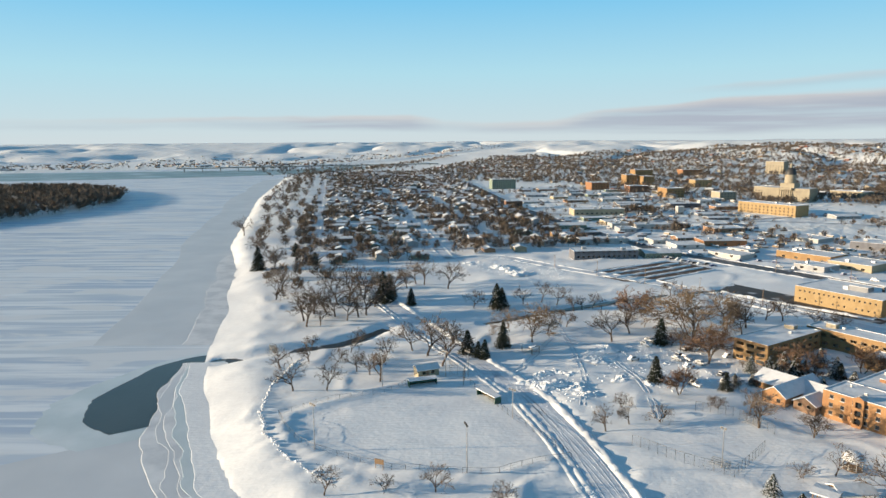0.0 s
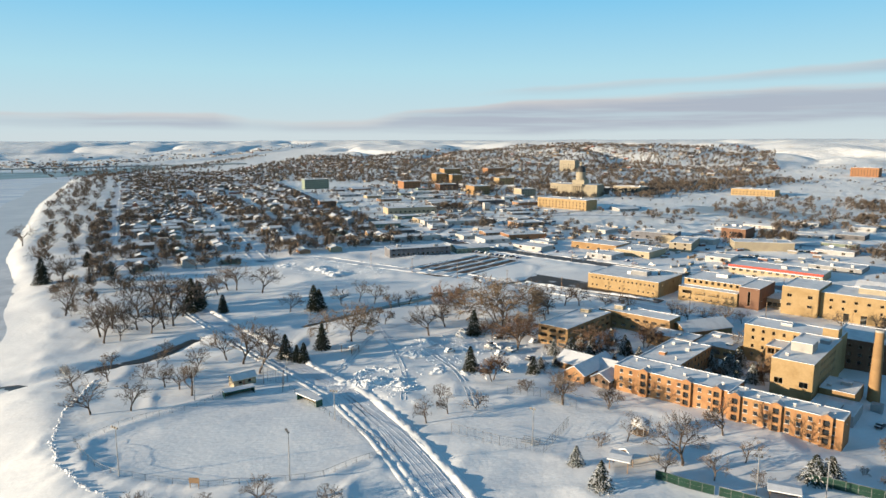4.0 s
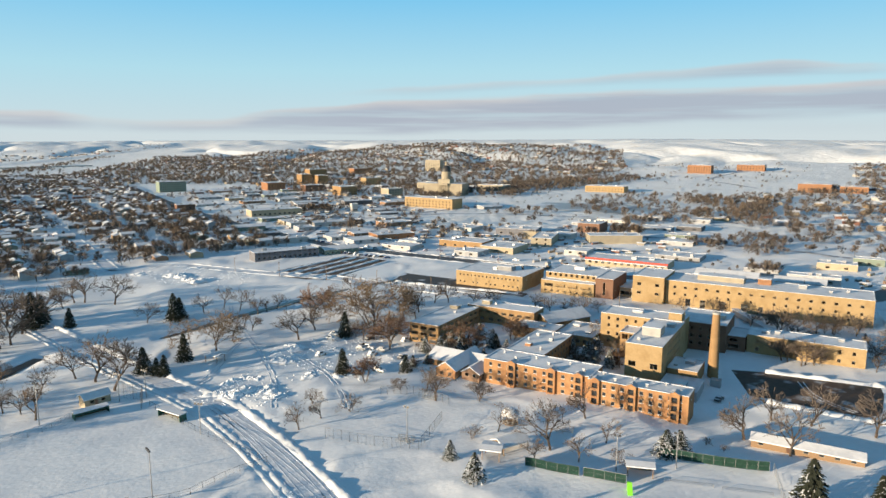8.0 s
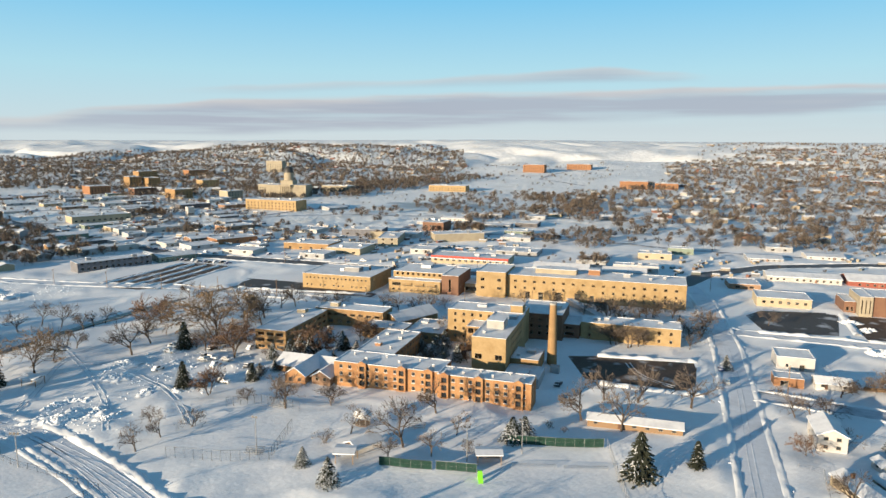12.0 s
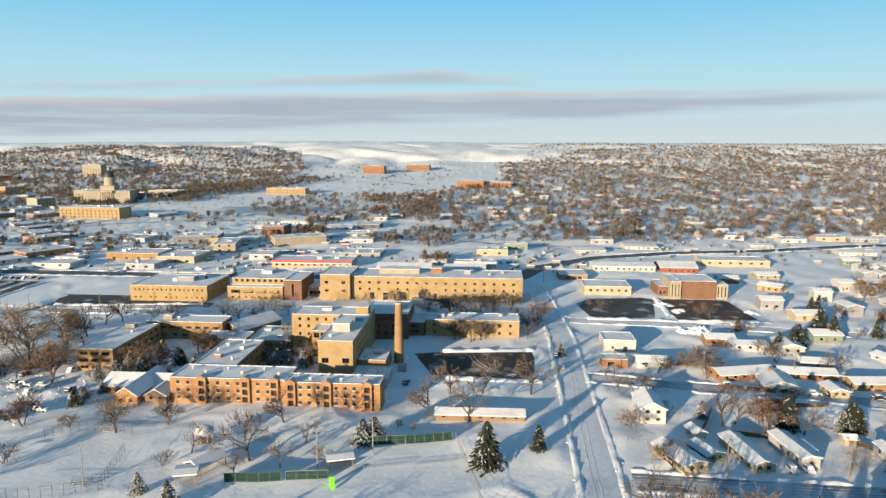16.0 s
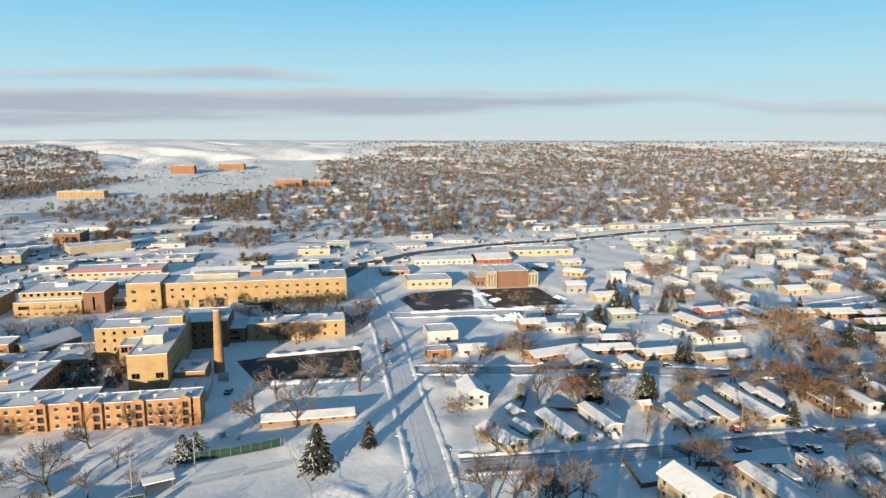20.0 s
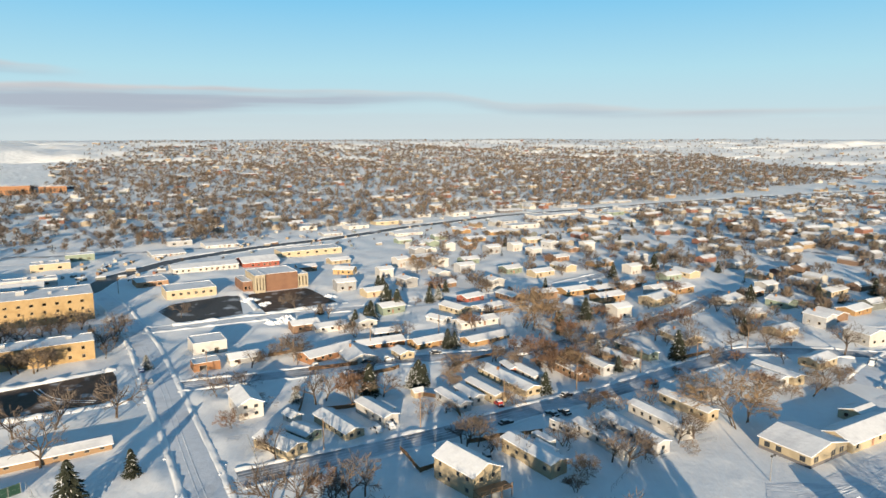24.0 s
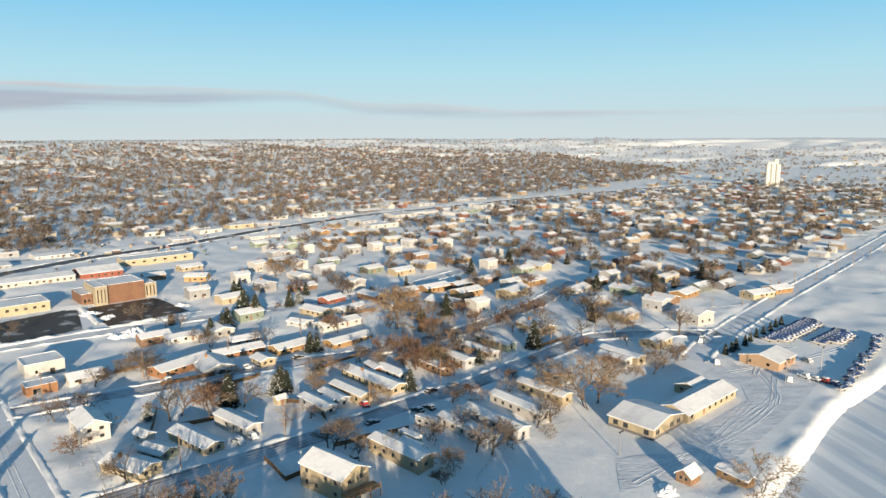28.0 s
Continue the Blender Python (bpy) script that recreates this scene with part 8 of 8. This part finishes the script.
shelter("picnic_shelter", on_ground(161, -73.5, 62), 8.5, 5.5, 2.5, "timber picnic shelter with a snowy gable roof", wall=BROWN_SIDING)
shelter("pergola", on_ground(154, -75.5, 15), 5, 5, 2.8, "open timber pergola heaped with snow", pitched=0.3)
shelter("park_shelter", on_ground(172.5, -203, 5), 6, 4.5, 2.5, "small open park shelter with a flat snowy roof", pitched=0.5)
shelter("tennis_shelter", on_ground(166, -39.5, 18), 6.5, 4.5, 2.8, "white-roofed shelter beside the tennis courts", pitched=0.35, wall=BROWN_SIDING)
# gazebo
g = thing("gazebo", on_ground(176, -80.5), "white eight-sided gazebo with a snowy dome", "gazebo")
for k in range(8):
    a = k * math.pi / 4
    bm = bmesh.new()
    tube(bm, (2.3 * math.cos(a), 2.3 * math.sin(a), -0.8), (2.3 * math.cos(a), 2.3 * math.sin(a), 2.7), 0.10, 0.10, 6)
    part("post", bm, WHITE_SIDING, g)
    b2 = (k + 1) * math.pi / 4
    bm = bmesh.new()
    for z in (0.35, 0.95):
        tube(bm, (2.3 * math.cos(a), 2.3 * math.sin(a), z), (2.3 * math.cos(b2), 2.3 * math.sin(b2), z), 0.05, 0.05, 4)
    part("rail", bm, WHITE_SIDING, g)
bm = bmesh.new()
for k in range(5):
    a0, a1 = k * math.pi / 10, (k + 1) * math.pi / 10
    tube(bm, (0, 0, 2.7 + 2.0 * math.sin(a0)), (0, 0, 2.7 + 2.0 * math.sin(a1)), 2.8 * math.cos(a0), max(0.05, 2.8 * math.cos(a1)), 16)
part("roof", bm, ROOF_SNOW, g, smooth=True)
bm = bmesh.new()
tube(bm, (0, 0, -0.8), (0, 0, 0.15), 2.5, 2.5, 8, cap=True)
part("floor", bm, WOOD, g)
# lime green slide by the courts
g = thing("lime_slide", on_ground(155, -39, 20), "bright lime green plastic slide by the courts", "slide")
bm = bmesh.new()
box(bm, -0.6, 0.6, -1.6, 1.6, 0, 0.12)
bmesh.ops.rotate(bm, verts=bm.verts, cent=(0, 0, 0), matrix=Matrix.Rotation(radians(38), 3, "X"))
bmesh.ops.translate(bm, verts=bm.verts, vec=(0, 0, 1.1))
part("chute", bm, LIME, g)
bm = bmesh.new()
box(bm, -0.55, 0.55, 1.2, 1.9, -0.5, 2.1)
part("tower", bm, LIME, g)
# small footbridge where the creek meets the river
f = thing("footbridge", pose(-70, 268.5, 0.0, 0, 0, 115), "short footbridge over the creek mouth", "footbridge")
bm = bmesh.new()
box(bm, -5, 5, -1.0, 1.0, 0.2, 0.5)
part("deck", bm, CONCRETE, f)
for sy in (-1, 1):
    bm = bmesh.new()
    box(bm, -5, 5, sy * 1.0 - 0.05, sy * 1.0 + 0.05, 1.3, 1.4)
    for k in range(6):
        box(bm, -5 + k * 2 - 0.05, -5 + k * 2 + 0.05, sy - 0.05, sy + 0.05, 0.4, 1.3)
    part("rail", bm, STEEL, f)

# ---- snow heaps, clods and the line of snow lumps along the shore path ----


def heap_mesh(seed, n=34, rings=12):
    """A tipped heap of broken snow: low, uneven, with blocks standing out of it."""
    r = np.random.RandomState(seed)
    a, f = np.meshgrid(np.linspace(0, 2 * np.pi, n, endpoint=False), np.linspace(0, 1, rings), indexing="xy")
    ph = r.uniform(0, 6.28, 3)
    rad = (1 - f) * (1 + 0.3 * np.sin(2 * a + ph[0]) + 0.2 * np.sin(3 * a + ph[1]) + 0.1 * np.sin(7 * a + ph[2]))
    x, y = rad * np.cos(a), rad * np.sin(a)
    z = f ** 0.8 * (0.62 + 0.55 * lattice_noise(x, y, 0.5, seed) + 0.25 * r.uniform(-1, 1, x.shape) * (f < 0.97)) * smooth01(f * 4) - 0.06
    i, j = np.meshgrid(np.arange(rings - 1), np.arange(n), indexing="ij")
    q = np.stack([i * n + j, i * n + (j + 1) % n, (i + 1) * n + (j + 1) % n, (i + 1) * n + j], -1).reshape(-1, 4)
    return array_mesh("snow_heap", np.stack([x.ravel(), y.ravel(), z.ravel()], 1), q, SNOW, False)


HEAPS = [heap_mesh(400 + k) for k in range(5)]
PILES = ((152, -170, 9, 2.2), (149, -176, 7, 1.8), (160, -163, 8, 2.0), (156, -156, 6, 1.5), (166, -176, 6, 1.3), (305, 92, 8, 4.0), (302, 86, 6, 2.8), (188, -180, 9, 1.6), (200, -188, 8, 1.5), (206, -172, 7, 1.2),
         (178, -160, 6, 1.4), (183, -150, 5, 1.2), (78, 143, 5, 1.5), (340, 92, 6, 2.2), (352, 88, 7, 2.0), (340, 128, 6, 1.8), (160, -180, 6, 1.5), (265, -375, 12, 2.2), (272, -350, 14, 2.5), (268, -330, 12, 2.0))
for u, v, rad, h in PILES:
    p = plan(u, v)
    ob = new("snow_mound", rt.choice(HEAPS))
    ob.matrix_basis = pose(p.x, p.y, z_at(p.x, p.y) - 0.05, 0, 0, rt.uniform(0, 360)) @ Matrix.Diagonal((rad * 0.7, rad * 0.7, h, 1))
    tagged(ob, "ploughed mound of broken lumpy snow", "snow mound", "ploughed snow mounds")


def lump_field(name, spots, label, lo, hi, seed, mat=SNOW):
    r = random.Random(seed)
    verts, faces = [], []
    for u, v in spots:
        p = plan(u, v)
        z = z_at(p.x, p.y)
        s = r.uniform(lo, hi)
        base = len(verts)
        for k in range(6):
            a = k * math.pi / 3 + r.uniform(-0.2, 0.2)
            verts.append((p.x + s * math.cos(a) * r.uniform(0.7, 1.2), p.y + s * math.sin(a) * r.uniform(0.7, 1.2), z - 0.1))
        for k in range(6):
            a = k * math.pi / 3 + r.uniform(-0.2, 0.2)
            verts.append((p.x + 0.6 * s * math.cos(a), p.y + 0.6 * s * math.sin(a), z + s * r.uniform(0.5, 0.9)))
        for k in range(6):
            j = (k + 1) % 6
            faces.append((base + k, base + j, base + 6 + j, base + 6 + k))
        faces.append(tuple(base + 6 + k for k in range(6)))
    me = bpy.data.meshes.new(name)
    me.from_pydata(verts, [], faces)
    me.materials.append(mat)
    return tagged(new(name, me), label, "snow", kind="stuff")


ru2 = random.Random(9)
spots = [(ru2.gauss(153, 7), ru2.gauss(-170, 9)) for _ in range(260)] + [(ru2.uniform(182, 225), ru2.uniform(-192, -140)) for _ in range(420)]
spots += [(ru2.uniform(255, 300), ru2.uniform(-392, -300)) for _ in range(320)]
for _ in range(700):                   # clods thrown off the ploughed edges of the near streets
    name = ru2.choice(("cross_street", "middle_street", "trailer_street", "upper_street", "park_drive", "park_drive", "cross_street"))
    wide, line = STREETS[name]
    k = ru2.randrange(min(len(line) - 1, 6))
    f = ru2.random()
    (u0, v0), (u1, v1) = line[k], line[k + 1]
    d = math.hypot(u1 - u0, v1 - v0)
    off = ru2.choice((-1, 1)) * (wide / 2 + ru2.uniform(0, 2.5))
    spots.append((u0 + (u1 - u0) * f - (v1 - v0) / d * off, v0 + (v1 - v0) * f + (u1 - u0) / d * off))
lump_field("snow_clods", spots, "scattered clods of thrown snow", 0.12, 0.42, 5)
snow_lumps = []
for (u0, v0), (u1, v1) in zip(((62, -150), (58, -170), (58, -186), (62, -202), (72, -222), (84, -236)), ((58, -170), (58, -186), (62, -202), (72, -222), (84, -236), (92, -246))):
    for k in range(16):
        snow_lumps.append((u0 + (u1 - u0) * k / 16 + ru2.uniform(-0.5, 0.5), v0 + (v1 - v0) * k / 16 + ru2.uniform(-0.5, 0.5)))
lump_field("shore_stones", snow_lumps, "row of snow lumps along the shore path", 0.35, 0.75, 6, ROOF_SNOW)

# board fences and clipped hedges between the gardens
for line in (((192, 102), (185, 106), (176, 106.3), (168, 104)), ((157.5, 78), (144, 76.8), (144, 83)), ((199, 169.5), (176, 168)), ((218, 92), (218, 108)), ((152, 96), (146, 118)),
             ((256, 70), (256, 84)), ((196, 70), (190, 88)), ((262, 176), (262, 192)), ((172, 204), (172, 222))):
    fence("garden_fence", line, 1.5, "weathered brown board garden fence", 2.4, 2, WOOD, post_mat=WOOD)
fence("garden_fence", ((209, 125.2), (210.7, 134.6), (212.8, 147.2)), 1.3, "rust-red board fence before the bungalow", 2.4, 2, BROWN_SIDING, post_mat=WOOD)
retire(*BARE, *SHRUBBY, *RUSTY, *WILLOW, *DARK_SPRUCE, *WHITE_SPRUCE, *CARS)
